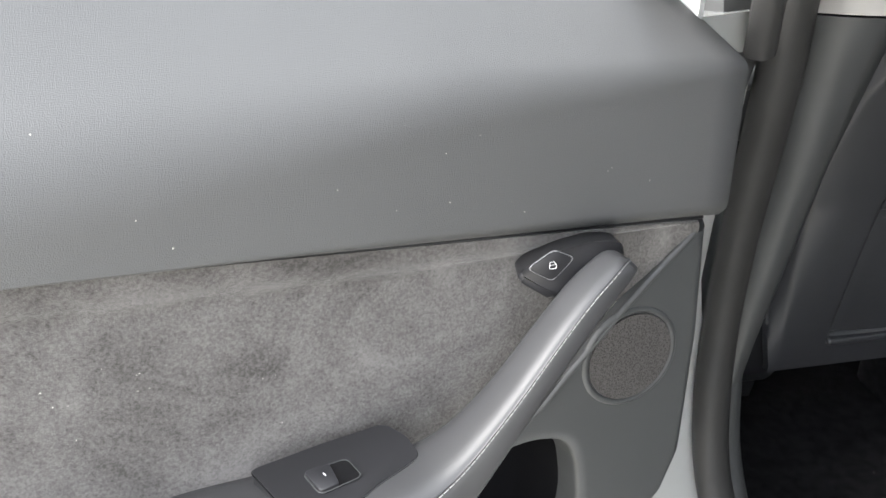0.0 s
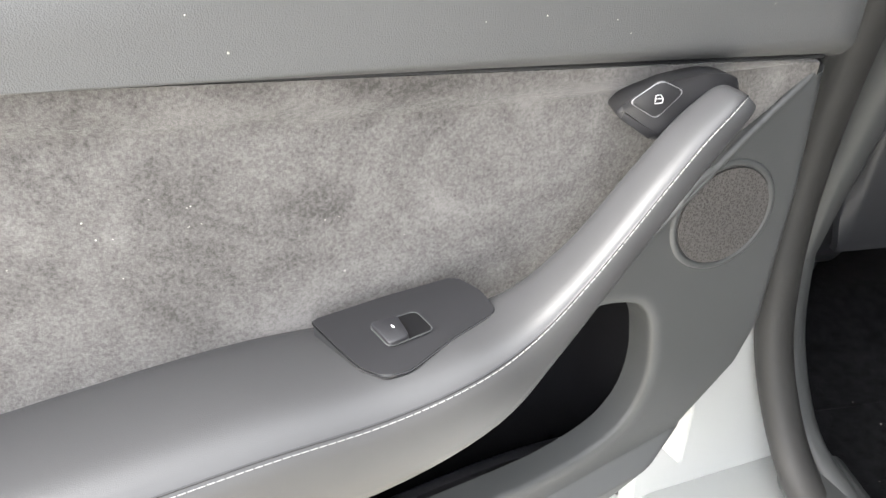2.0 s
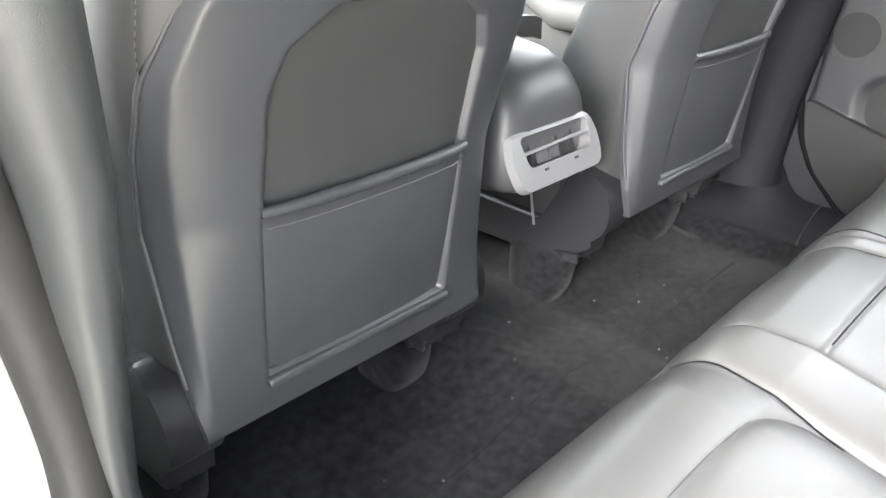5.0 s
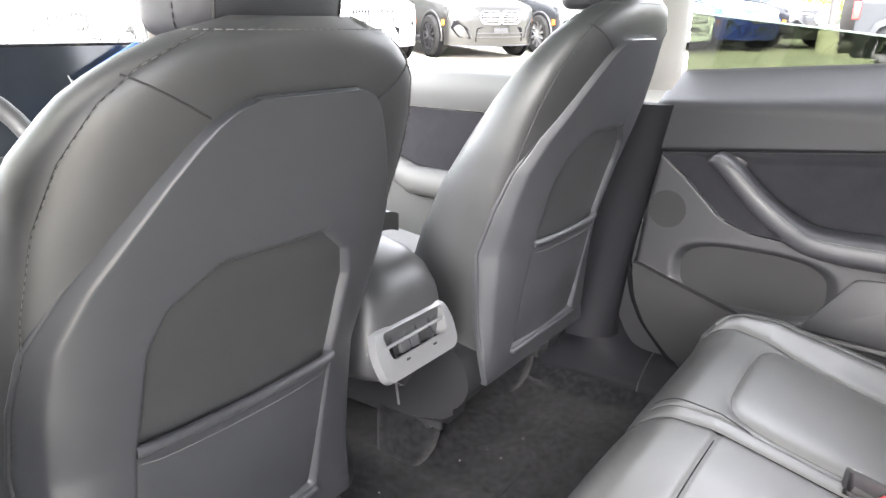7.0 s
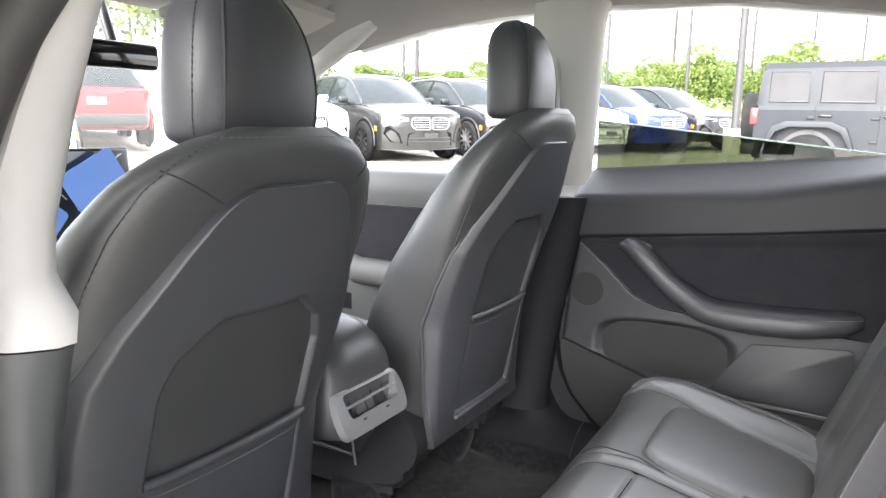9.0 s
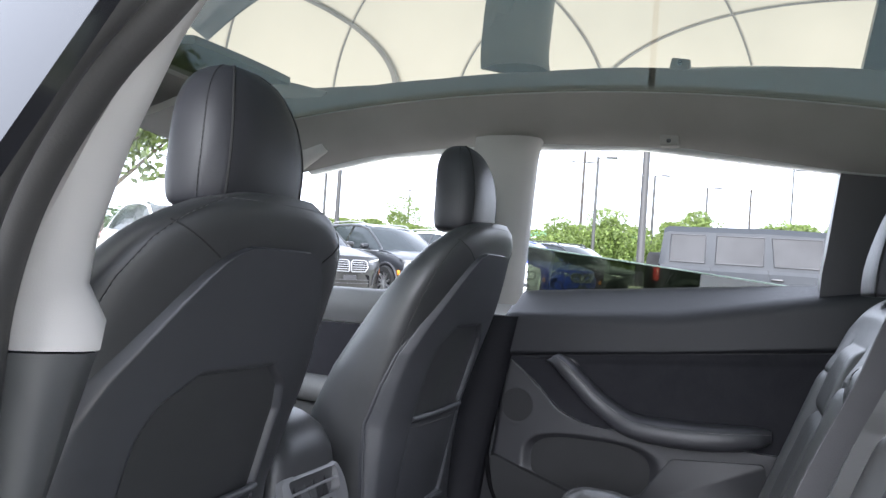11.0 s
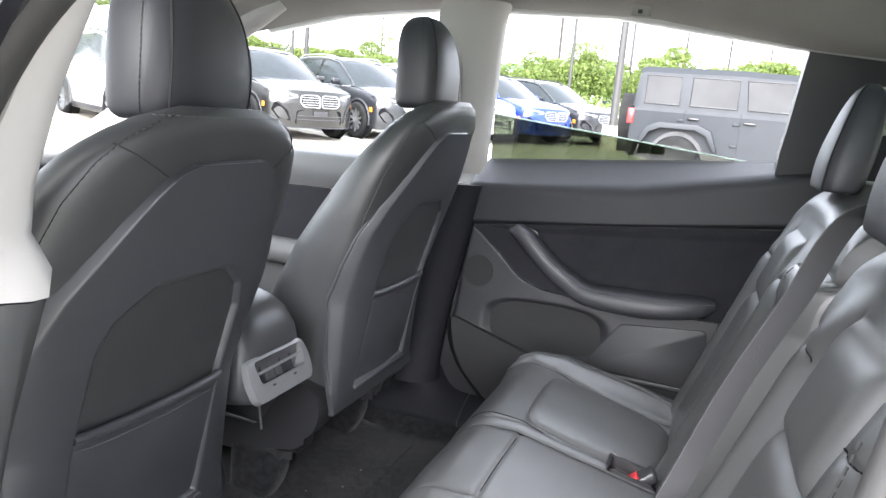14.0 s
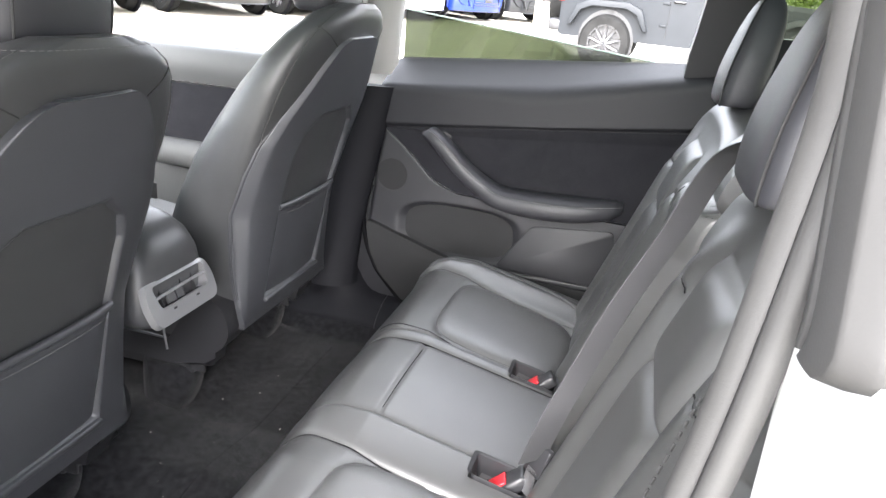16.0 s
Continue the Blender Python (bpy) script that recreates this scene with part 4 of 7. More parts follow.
for x, z in ((-0.787, 0.907), (-0.792, 0.859)):
    bolt = part("hinge_bolt", tube([on_jamb(x, z, 0.004, hinge_y), on_jamb(x, z, 0.011, hinge_y)], 0.0045, 6), WHITE, body)
    part("hinge_washer", tube([on_jamb(x, z, 0.004, hinge_y), on_jamb(x, z, 0.007, hinge_y)], 0.0068, 16), WHITE, body)
part("boot_plate", jamb_slab(rounded([(-0.796, 0.775), (-0.790, 0.783), (-0.785, 0.772), (-0.789, 0.733), (-0.797, 0.737)], 0.002), boot_y, -0.02, 0.008, 0.002), RUBBER, body, "black rubber plate of the cable boot")
neck = [on_jamb(-0.789, 0.757, 0.004, boot_y), on_jamb(-0.797, 0.760, 0.010, boot_y), on_jamb(-0.806, 0.758, 0.013, boot_y), on_jamb(-0.817, 0.756, 0.014, boot_y), on_jamb(-0.832, 0.752, 0.014, boot_y)]
part("cable_boot", tube(smooth_path(neck, 16), [0.012 - 0.006 * min(1, k / 9) for k in range(17)], 12), RUBBER, body, "tapered black cable boot")
bellows = [on_jamb(-0.822, 0.752, 0.012, boot_y), on_jamb(-0.811, 0.738, 0.004, boot_y), on_jamb(-0.812, 0.715, 0.0, boot_y), on_jamb(-0.815, 0.700, 0.0, boot_y)]
part("cable_bellows", tube(smooth_path(bellows, 28), [0.0042 + 0.0016 * (k % 2) for k in range(29)], 10), DARK, body, "thin ribbed cable sleeve")
part("check_link", jamb_slab(rounded([(-0.776, 0.624), (-0.760, 0.621), (-0.752, 0.615), (-0.757, 0.606), (-0.774, 0.611)], 0.003), link_y, -0.015, 0.006), POD, body, "grey door check link")
part("check_bolt", tube([on_jamb(-0.757, 0.614, 0.004, link_y), on_jamb(-0.757, 0.614, 0.011, link_y)], 0.0045, 10), POD, body)
part("check_strap", jamb_slab([(-0.772, 0.610), (-0.762, 0.606), (-0.770, 0.585), (-0.800, 0.560), (-0.806, 0.566), (-0.778, 0.590)], link_y, 0.004, 0.010), PLASTIC, body, "dark door check strap")
part("pillar_cover_end", jamb_slab(rounded([(-0.790, 1.02), (-0.781, 0.953), (-0.768, 0.938), (-0.758, 0.932), (-0.7505, 0.936), (-0.745, 0.95), (-0.735, 0.975), (-0.722, 1.02)], 0.004), 0.612, -0.02, 0.012, 0.002), PAD, body, "grey lower end of the outer pillar cover")

# ---- front seats ----
BACK = [(0.55, 0.812, 0.194, 0.17), (0.60, 0.800, 0.202, 0.165), (0.70, 0.778, 0.206, 0.16), (0.79, 0.757, 0.21, 0.155), (0.88, 0.732, 0.222, 0.15), (0.95, 0.709, 0.226, 0.14), (1.02, 0.682, 0.222, 0.13), (1.07, 0.662, 0.208, 0.12), (1.11, 0.645, 0.184, 0.11), (1.135, 0.635, 0.155, 0.10), (1.155, 0.630, 0.112, 0.085), (1.168, 0.632, 0.06, 0.06)]


# how far the side bolsters reach forward of the widest line, by height
FORE = [(0.55, 0.20), (0.70, 0.20), (0.79, 0.185), (0.88, 0.155), (0.95, 0.125), (1.02, 0.10), (1.07, 0.08), (1.11, 0.062), (1.135, 0.05), (1.168, 0.03)]


def front_seat(cx, name, label, tall=0.0):
    """tall: by how much the top of the seat back is raised."""
    seat = thing(name, (cx, 1.0, 0.45), label, "car seat", group="front seats")
    rings = []
    n = 48
    for k in range(45):
        z = 0.565 + (1.168 - 0.565) * k / 44
        yb, w, dpt = lerp_table(BACK, z)
        ring = []
        for i in range(n):
            x, y = superpoint(0, 0, w, dpt / 2, 2 * math.pi * i / n, 0.85)
            if y > 0:
                y *= lerp_table(FORE, z)[0] / (dpt / 2)
            y += dpt / 2
            if y > dpt * 0.5:
                y -= 0.045 * (1 - min(1, abs(x) / (w * 0.7)) ** 2) * min(1, w / 0.2)
            ring.append((cx + x, yb + y, z))
        rings.append(ring)
    part("backrest", loft(rings), LEATHER, seat, "black leather seat back with side bolsters")

    # rear shell with the recess for the pocket
    SHELL_W = [(0.53, 0.192), (0.60, 0.200), (0.75, 0.206), (0.86, 0.212), (0.92, 0.208), (0.97, 0.187), (1.01, 0.160), (1.05, 0.132), (1.075, 0.112), (1.09, 0.098), (1.10, 0.084), (1.107, 0.065)]

    def shell(u, v):
        z = 0.551 + (1.107 - 0.551) * v
        yb = lerp_table(BACK, z)[0]
        w = lerp_table(SHELL_W, z)[0]
        wb = lerp_table(BACK, z)[1]
        q = 2 * u - 1
        x = q * w
        y = yb - 0.009 + min(0.9, 0.9 * max(0.0, z - 0.56) / 0.22) * (lerp_table(BACK, z)[2] / 2) * (1 - max(0.0, 1 - (abs(x) / wb) ** 2.35) ** 0.425)
        y += 0.012 * max(0, (abs(q) - 0.93) / 0.07) * min(1.0, max(0.0, z - 0.56) / 0.1)
        # recess
        hw = lerp_table([(0.58, 0.127), (0.79, 0.127), (0.90, 0.126), (0.935, 0.112), (0.965, 0.07)], z)[0]
        e = min(hw - abs(x), z - 0.598, 0.970 - z)
        if e > 0:
            k_ = min(1, e / 0.013)
            y += 0.018 * k_ * k_ * (3 - 2 * k_)
        return cx + x, y, z
    part("back_shell", sheet(shell, 150, 180, 0.012, (0, 1, 0)), SHELL, seat, "smooth black seat back shell with a recess")

    edge = [Vector(shell(0.0, 0.12 + 0.88 * i / 40)) for i in range(41)] + [Vector(shell(i / 10, 1.0)) + Vector((0, 0.004, -0.001)) for i in range(1, 10)] + [Vector(shell(1.0, 1 - 0.88 * i / 40)) for i in range(41)]
    part("shell_piping", tube([p + Vector((0, 0.003, 0)) for p in edge], 0.0034, 8), SHELL, seat, "rounded piping round the back shell")

    def pocket(u, v):
        x = -0.1275 + 0.255 * u
        z = 0.602 + 0.188 * v
        yb = lerp_table(BACK, z)[0]
        puff = math.sin(math.pi * u) ** 0.6 * math.sin(math.pi * min(1, 0.15 + 0.75 * v)) ** 0.7
        return cx + x, yb + 0.004 - 0.014 * puff, z
    part("map_pocket", sheet(pocket, 24, 20, 0.006, (0, 1, 0)), POCKET, seat, "dark stretch map pocket")
    part("pocket_lip", tube([(cx - 0.1265 + 0.253 * k / 16, lerp_table(BACK, 0.792)[0] + 0.002 - 0.010 * math.sin(math.pi * k / 16) ** 0.5, 0.792) for k in range(17)], 0.0060, 10), SHELL, seat, "rounded elastic pocket edge")
    part("pocket_seam", tube([(cx - 0.122 + 0.244 * k / 16, lerp_table(BACK, 0.775)[0] - 0.001 - 0.012 * math.sin(math.pi * k / 16) ** 0.5, 0.776) for k in range(17)], 0.0004, 6), THREAD_GREY, seat)
    part("lower_ledge", box(cx - 0.127, cx + 0.127, 0.786, 0.806, 0.590, 0.600, 0.003), SHELL, seat)
    # seams on the back, along the shell's edge and over the shoulder
    def on_back(x, z, lift=0.002):
        yb, w, dpt = lerp_table(BACK, z)
        f = max(0.0, 1 - min(1, abs(x) / w) ** 2.35) ** 0.425
        return (cx + x, yb + dpt / 2 - dpt / 2 * f - lift, z)
    for sgn in (-1, 1):
        part("shoulder_seam", tube([on_back(sgn * (0.095 + 0.060 * k / 8), 1.095 + 0.034 * k / 8, 0.0004) for k in range(9)], 0.0009, 6), THREAD_DARK, seat)
        run = [on_back(sgn * 0.93 * lerp_table(BACK, z)[1], z, 0.0008) for z in [0.68 + 0.478 * k / 60 for k in range(61)]]
        part("bolster_piping", tube(run, 0.0007, 6), THREAD_DARK, seat)
        part("bolster_seam", stitches(run, 0.0045, 0.0035, 0.00045, (0, -0.0008, 0)), THREAD_GREY, seat, "pale stitching along the bolster")
    part("top_seam", stitches([on_back(0.104 * (2 * k / 30 - 1), 1.158, 0.0012) for k in range(31)], 0.0045, 0.0035, 0.00055), THREAD_GREY, seat)

    # headrest
    HEAD = [(1.15, 0.72, 0.0763, 0.0418), (1.1579, 0.72, 0.0865, 0.0494), (1.1783, 0.719, 0.0902, 0.0532), (1.2178, 0.718, 0.0893, 0.0541), (1.2574, 0.722, 0.0815, 0.0522), (1.285, 0.727, 0.0700, 0.0475), (1.306, 0.731, 0.0540, 0.0389), (1.320, 0.734, 0.0330, 0.0247), (1.3255, 0.735, 0.0122, 0.0095)]
    rings = []
    for row in smooth_path(HEAD, 30):
        z, yc, a, b = row
        rings.append([(*superpoint(cx, yc, a, b, 2 * math.pi * i / 40, 0.7), z) for i in range(40)])
    head = part("headrest", loft(rings), HEADSKIN, seat, "black leather headrest with stitched seams")
    for sgn in (-1, 1):
        path = []
        for row in smooth_path(HEAD, 30)[2:-2]:
            z, yc, a, b = row
            x, y = superpoint(cx, yc, a, b, -math.pi / 2 + sgn * 0.75, 0.7)
            path.append((x, y - 0.0005, z))
        part("headrest_seam", tube(path, 0.0016, 6), THREAD_DARK, head)
        path = []
        for row in smooth_path(HEAD, 30)[2:-2]:
            z, yc, a, b = row
            x, y = superpoint(cx, yc, a, b, (math.pi if sgn < 0 else 0) - sgn * 0.25, 0.7)
            path.append((x + sgn * 0.001, y, z))
        part("headrest_stitching", stitches(path, 0.0045, 0.0025, 0.0006), THREAD_DARK, head)
        part("headrest_post", tube([(cx + sgn * 0.055, 0.72, 1.10), (cx + sgn * 0.055, 0.72, 1.19)], 0.006, 10), STEEL, head)
    # cushion, side covers, rails
    def cushion(u, v):
        x = -0.205 + 0.41 * u
        y = 0.94 + 0.42 * v
        q = 2 * u - 1
        z = 0.60 + 0.05 * v + 0.045 * abs(q) ** 3 - 0.09 * max(0, abs(q) - 0.9) / 0.1 - 0.06 * max(0, (v - 0.9) / 0.1) ** 2
        return cx + x, y, z
    part("seat_cushion", sheet(cushion, 30, 24, 0.07, (0, 0, -1)), LEATHER, seat, "black leather seat cushion")
    for sgn in (-1, 1):
        # round recliner cover that runs on into the valance along the cushion
        drum = [(0.885 + 0.066 * math.cos(a), 0.560 + 0.066 * math.sin(a)) for a in (math.radians(95 + 150 * k / 24) for k in range(25))]
        side_ = [(1.28, 0.462), (1.28, 0.530), (0.975, 0.512), (0.950, 0.508), (0.932, 0.56), (0.905, 0.617)] + drum + [(0.866, 0.466), (0.95, 0.461)]
        cover = part("recliner_cover", slab(side_, lambda a, b, c, sgn=sgn: Vector((cx + sgn * (0.228 + c), a, b)), 0.06, 0.010, 4), LATCH, seat, "round dark recliner cover and valance", angle=0.28)
        part("valance_lip", tube([(cx + sgn * 0.220, 0.952, 0.510), (cx + sgn * 0.220, 1.05, 0.517), (cx + sgn * 0.220, 1.28, 0.530)], 0.0014, 6), SATIN, cover, "bright upper edge of the valance")
        rx = cx + sgn * 0.190
        rail = part("seat_rail", box(rx - 0.020, rx + 0.020, 0.915, 1.35, 0.432, 0.460, 0.004), DARK, seat, "black steel seat rail")
        part("rail_bracket", join(box(rx - 0.02, rx - 0.014, 0.888, 0.93, 0.440, 0.464, 0.001), box(rx + 0.014, rx + 0.02, 0.888, 0.93, 0.440, 0.464, 0.001), box(rx - 0.018, rx + 0.018, 0.900, 0.925, 0.440, 0.460, 0.002)), DARK, rail)
        rings = []
        for z, nose, hw in ((0.312, 0.985, 0.040), (0.335, 0.966, 0.041), (0.365, 0.948, 0.043), (0.395, 0.939, 0.044), (0.418, 0.936, 0.044), (0.434, 0.940, 0.042), (0.443, 0.950, 0.038), (0.447, 0.965, 0.030)):
            rings.append([(*superpoint(rx, (nose + 1.04) / 2 - 0.01, hw, (1.06 - nose) / 2, 2 * math.pi * k / 28, 0.62), z) for k in range(28)])
        part("rail_cover", loft(rings), CARPET, seat, "carpeted hump over the end of the seat rail")
    for ob in seat.children_recursive:
        for v in ob.data.vertices:
            z = v.co.z + 0.45
            if tall and v.co.x > 0 and z < 1.18:
                v.co.x *= 1 + 0.075 * max(0.0, min(1.0, (z - 0.8) / 0.15))
            if z > 0.6:
                v.co.z += tall * (z - 0.6) / 0.6
    return seat


front_seat(-0.371, "front_seat", "black leather driver's seat seen from behind")
front_seat(0.381, "front_seat", "black leather passenger seat seen from behind", 0.040)

# ---- centre console with rear air vents ----
console = thing("centre_console", (-0.02, 1.0, 0.42), "dark centre console with rear air vents", "console")
rings = []
for y, w, z0, z1 in [(0.800, 0.060, 0.690, 0.772), (0.803, 0.078, 0.679, 0.790), (0.812, 0.088, 0.672, 0.812), (0.830, 0.092, 0.668, 0.834), (0.86, 0.094, 0.664, 0.849), (0.92, 0.096, 0.66, 0.858), (1.2, 0.105, 0.65, 0.862), (1.5, 0.11, 0.65, 0.865), (1.64, 0.11, 0.65, 0.80)]:
    zc, h = (z0 + z1) / 2, (z1 - z0) / 2
    cx = -0.034 + 0.034 * min(1, max(0.0, y - 0.86) / 0.3)
    rings.append([(cx + superpoint(0, 0, w, h, 2 * math.pi * k / 40, 0.5)[0] * (1 - 0.16 * max(0.0, superpoint(0, 0, 1, 1, 2 * math.pi * k / 40, 0.5)[1])), y, zc + superpoint(0, 0, w, h, 2 * math.pi * k / 40, 0.5)[1]) for k in range(40)])
part("console_body", loft(rings), POD, console, "dark satin console end with a rounded top")
part("console_lower", box(-0.085, 0.085, 1.17, 1.64, 0.34, 0.67, 0.02), DARK, console, "dark lower console")
part("armrest_lid", sheet(lambda u, v: (0.002 + 0.20 * (u - 0.5), 0.93 + 0.40 * v, 0.864 + 0.012 * math.sin(math.pi * u) ** 0.5), 12, 10, 0.03, (0, 0, -1)), LEATHER, console, "leather armrest lid")


def vent_at(a, b, c):
    return Vector((-0.036 + a, 0.787 + 0.42 * b - 0.92 * c, 0.728 + b + 0.38 * c))


outer = rounded([(-0.084, -0.036), (0.086, -0.036), (0.092, 0.004), (0.080, 0.034), (-0.080, 0.034), (-0.090, 0.004)], 0.026, 8)
inner = rounded([(-0.064, -0.010), (0.066, -0.010), (0.071, 0.028), (-0.071, 0.028)], 0.010, 12)
bm = bmesh.new()
ro = [bm.verts.new(vent_at(a, b, 0.0)) for a, b in outer]
inner_ = [inner[round(k * len(inner) / len(outer)) % len(inner)] for k in range(len(outer))]
ri = [bm.verts.new(vent_at(a, b, 0.003)) for a, b in inner_]
rb = [bm.verts.new(vent_at(a, b, -0.004)) for a, b in inner_]
rs = [bm.verts.new(vent_at(a * 1.03, b * 1.06, -0.012)) for a, b in outer]
k = len(ro)
for i in range(k):
    j = (i + 1) % k
    bm.faces.new((ro[i], ro[j], ri[j], ri[i]))
    bm.faces.new((ri[i], ri[j], rb[j], rb[i]))
    bm.faces.new((ro[j], ro[i], rs[i], rs[j]))
part("vent_surround", bm, SATIN, console, "satin silver vent surround")
# Inner wall split in two: satin puts the reflection on its right side.
for name, mat, lab, keep in (("vent_liner", GLOSS_BLACK, "gloss black lining of the air vent", lambda a: a <= 0.055), ("vent_cheek", SATIN, "air vent side, its bright reflection set in satin", lambda a: a > 0.055)):
    bm = bmesh.new()
    for i in range(k):
        (a0, b0), (a1, b1) = inner_[i], inner_[(i + 1) % k]
        if keep((a0 + a1) / 2) and (a0, b0) != (a1, b1):
            bm.faces.new([bm.verts.new(vent_at(*p)) for p in ((a0, b0, -0.004), (a1, b1, -0.004), (a1, b1, -0.030), (a0, b0, -0.030))])
    part(name, bm, mat, console, lab)
part("vent_back", slab(inner, lambda a, b, c: vent_at(a, b, -0.028 + c), 0.004), GLOSS_BLACK, console)
part("vent_divider", slab(rounded([(-0.071, 0.006), (0.070, 0.008), (0.070, 0.0115), (-0.071, 0.0095)], 0.001, 2), lambda a, b, c: vent_at(a, b, 0.001 + c), 0.008, 0.0006), SATIN, console, "thin bar across the air vents")
for x in (-0.049, 0.008, 0.040):
    part("vent_vane", slab([(x, -0.010), (x + 0.0022, -0.010), (x + 0.004, 0.027), (x + 0.0018, 0.027)], lambda a, b, c: vent_at(a, b, -0.006 + c), 0.014), DARK, console)
for x, b0, b1 in ((-0.026, 0.011, 0.026), (-0.004, 0.011, 0.026), (-0.022, -0.009, 0.006), (0.002, -0.009, 0.006)):
    part("vent_tab", slab([(x - 0.009, b0), (x + 0.009, b0), (x + 0.010, b1), (x - 0.008, b1)], lambda a, b, c: vent_at(a, b, -0.007 + c + 0.10 * (a - x)), 0.006, 0.001), POD, console, "dark grey air vane")
for x in (-0.034, 0.030):
    part("usb_port", slab([(x - 0.004, -0.0185), (x + 0.004, -0.0185), (x + 0.004, -0.0155), (x - 0.004, -0.0155)], lambda a, b, c: vent_at(a, b, 0.0028 + c), 0.004), DARK, console)
part("tray_clip", tube([(-0.03, 0.836, 0.66), (-0.022, 0.834, 0.60)], 0.002, 6), STEEL, console)

# ---- rear bench ----
bench = thing("rear_bench", (0, 0.3, 0.42), "black leather rear bench cushion with three places", "car seat")


FAR_EDGE = [(0.10, 0.441), (0.28, 0.448), (0.37, 0.465), (0.50, 0.497), (0.56, 0.512)]


def panel_edge(x, y):
    """How far a point lies inside the inset panel of its outer place."""
    if x > 0:
        inner, outer = x - 0.172, lerp_table(FAR_EDGE, y)[0] - x
    else:
        inner, outer = -0.214 - x, x + 0.490
    k = 0.030
    return -k * math.log(sum(math.exp(-max(-0.3, d) / k) for d in (inner, outer, 0.410 - y, y - 0.148)))


def bench_top(x, y):
    """Height of the cushion: two outer places with an inset panel each and a flatter middle, sinking to the rear."""
    z = 0.634 - 0.235 * max(0.0, 0.404 - y)
    if x > 0.132 or x < -0.122:
        e = panel_edge(x, y)
        if x > 0:
            z += 0.005 * min(1.0, (x - 0.132) / 0.035)
            z += 0.017 * math.exp(-((x - 0.522) / 0.036) ** 2)
            z -= 0.006 * math.exp(-abs(x - lerp_table(FAR_EDGE, y)[0]) / 0.006)
        else:
            z += 0.003 - 0.009 * min(1.0, (-0.122 - x) / 0.088) ** 1.4
            z += 0.006 * max(0.0, min(1.0, (-0.214 - x) / 0.05))
            z += 0.007 * math.exp(-((x + 0.525) / 0.030) ** 2)
            z -= 0.005 * math.exp(-abs(x + 0.214 - 0.02 * max(0.0, y - 0.36) / 0.14) / 0.006)
        if e > 0:
            z += 0.007 * (1 - math.exp(-e / 0.025))
        z -= 0.006 * math.exp(-abs(e) / 0.010)
    ax = min(abs(x - 0.132), abs(x + 0.122))
    z -= 0.004 * math.exp(-ax / 0.004)
    z -= 0.003 * math.exp(-abs(x - 0.165) / 0.004)
    if -0.122 < x < 0.132:
        z -= 0.005 * math.exp(-abs(y - 0.397) / 0.004)
        z += 0.004 * math.cos((x - 0.005) / 0.127 * math.pi / 2)
    # buckle wells
    for bx in (-0.142, 0.166):
        m = max(abs(x - bx) / 0.027, abs(y - 0.198) / 0.043)
        if m < 1:
            z -= 0.045 * min(1, (1 - m) * 5)
    z -= 0.055 * max(0.0, (y - 0.455) / 0.075) ** 2
    return z


def bench_fn(u, v):
    x = -0.553 + 1.178 * u
    if v < 0.72:
        y = 0.06 + 0.47 * v / 0.72
        return x, y, bench_top(x, y) - 0.05 * max(0, (x - 0.585) / 0.04) ** 2 - 0.016 * max(0, (-x - 0.515) / 0.038) ** 2
    f = (v - 0.72) / 0.28
    end = max(0, (-x - 0.515) / 0.038) ** 2
    return x, 0.53 + 0.012 * math.sin(math.pi * f) - 0.05 * f * f - 0.03 * end * (0.3 + 0.7 * f), 0.577 - 0.016 * end * (1 - f) - 0.25 * f


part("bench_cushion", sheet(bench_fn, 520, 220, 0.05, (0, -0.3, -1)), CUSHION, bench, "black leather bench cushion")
def bench_end(u, v):
    x, y, z = bench_fn(0.0, u)
    return x - 0.026 * math.sin(math.pi * min(0.9, v * 1.6)), y - 0.004 * v, z + (0.34 - z) * v


# End wall in darker leather: its shade is put into the colour.
part("bench_end", sheet(bench_end, 60, 12, 0.01, (1, 0, 0)), HEADSKIN, bench, "leather end of the cushion, darkened as shade")
part("bench_base", box(-0.56, 0.615, 0.0, 0.46, 0.30, 0.56, 0.02), DARK, bench)


def on_bench(x, y, lift=0.001):
    return (x, y, bench_top(x, y) + lift)


def panel_ring(cx, cy):
    """The closed edge of an inset panel, found by halving along rays from its middle."""
    ring = []
    for i in range(161):
        a = 2 * math.pi * i / 160
        lo, hi = 0.02, 0.3
        for _ in range(22):
            r = (lo + hi) / 2
            lo, hi = (r, hi) if panel_edge(cx + r * math.cos(a), cy + r * math.sin(a)) > 0 else (lo, r)
        ring.append((cx + lo * math.cos(a), cy + lo * math.sin(a)))
    return ring


for cx in (0.312, -0.355):
    part("panel_seam", tube([on_bench(*p, 0.0003) for p in panel_ring(cx, 0.27)], 0.0009, 6), THREAD_DARK, bench)
for x in (-0.122, 0.132):
    part("bench_seam", tube([on_bench(x, 0.13 + 0.385 * k / 40, 0.0003) for k in range(41)], 0.0016, 6), DEEP_BLACK, bench)
part("bench_seam", tube([on_bench(lerp_table(FAR_EDGE, y)[0], y, 0.0003) for y in (0.36 + 0.155 * k / 20 for k in range(21))], 0.0014, 6), DEEP_BLACK, bench)
part("bench_seam", tube([on_bench(-0.214 + 0.02 * max(0.0, y - 0.36) / 0.14, y, 0.0003) for y in (0.34 + 0.175 * k / 20 for k in range(21))], 0.0014, 6), DEEP_BLACK, bench)
part("bench_seam", tube([on_bench(0.165 + 0.02 * k / 20, 0.36 + 0.145 * k / 20, 0.0003) for k in range(21)], 0.0010, 6), DEEP_BLACK, bench)
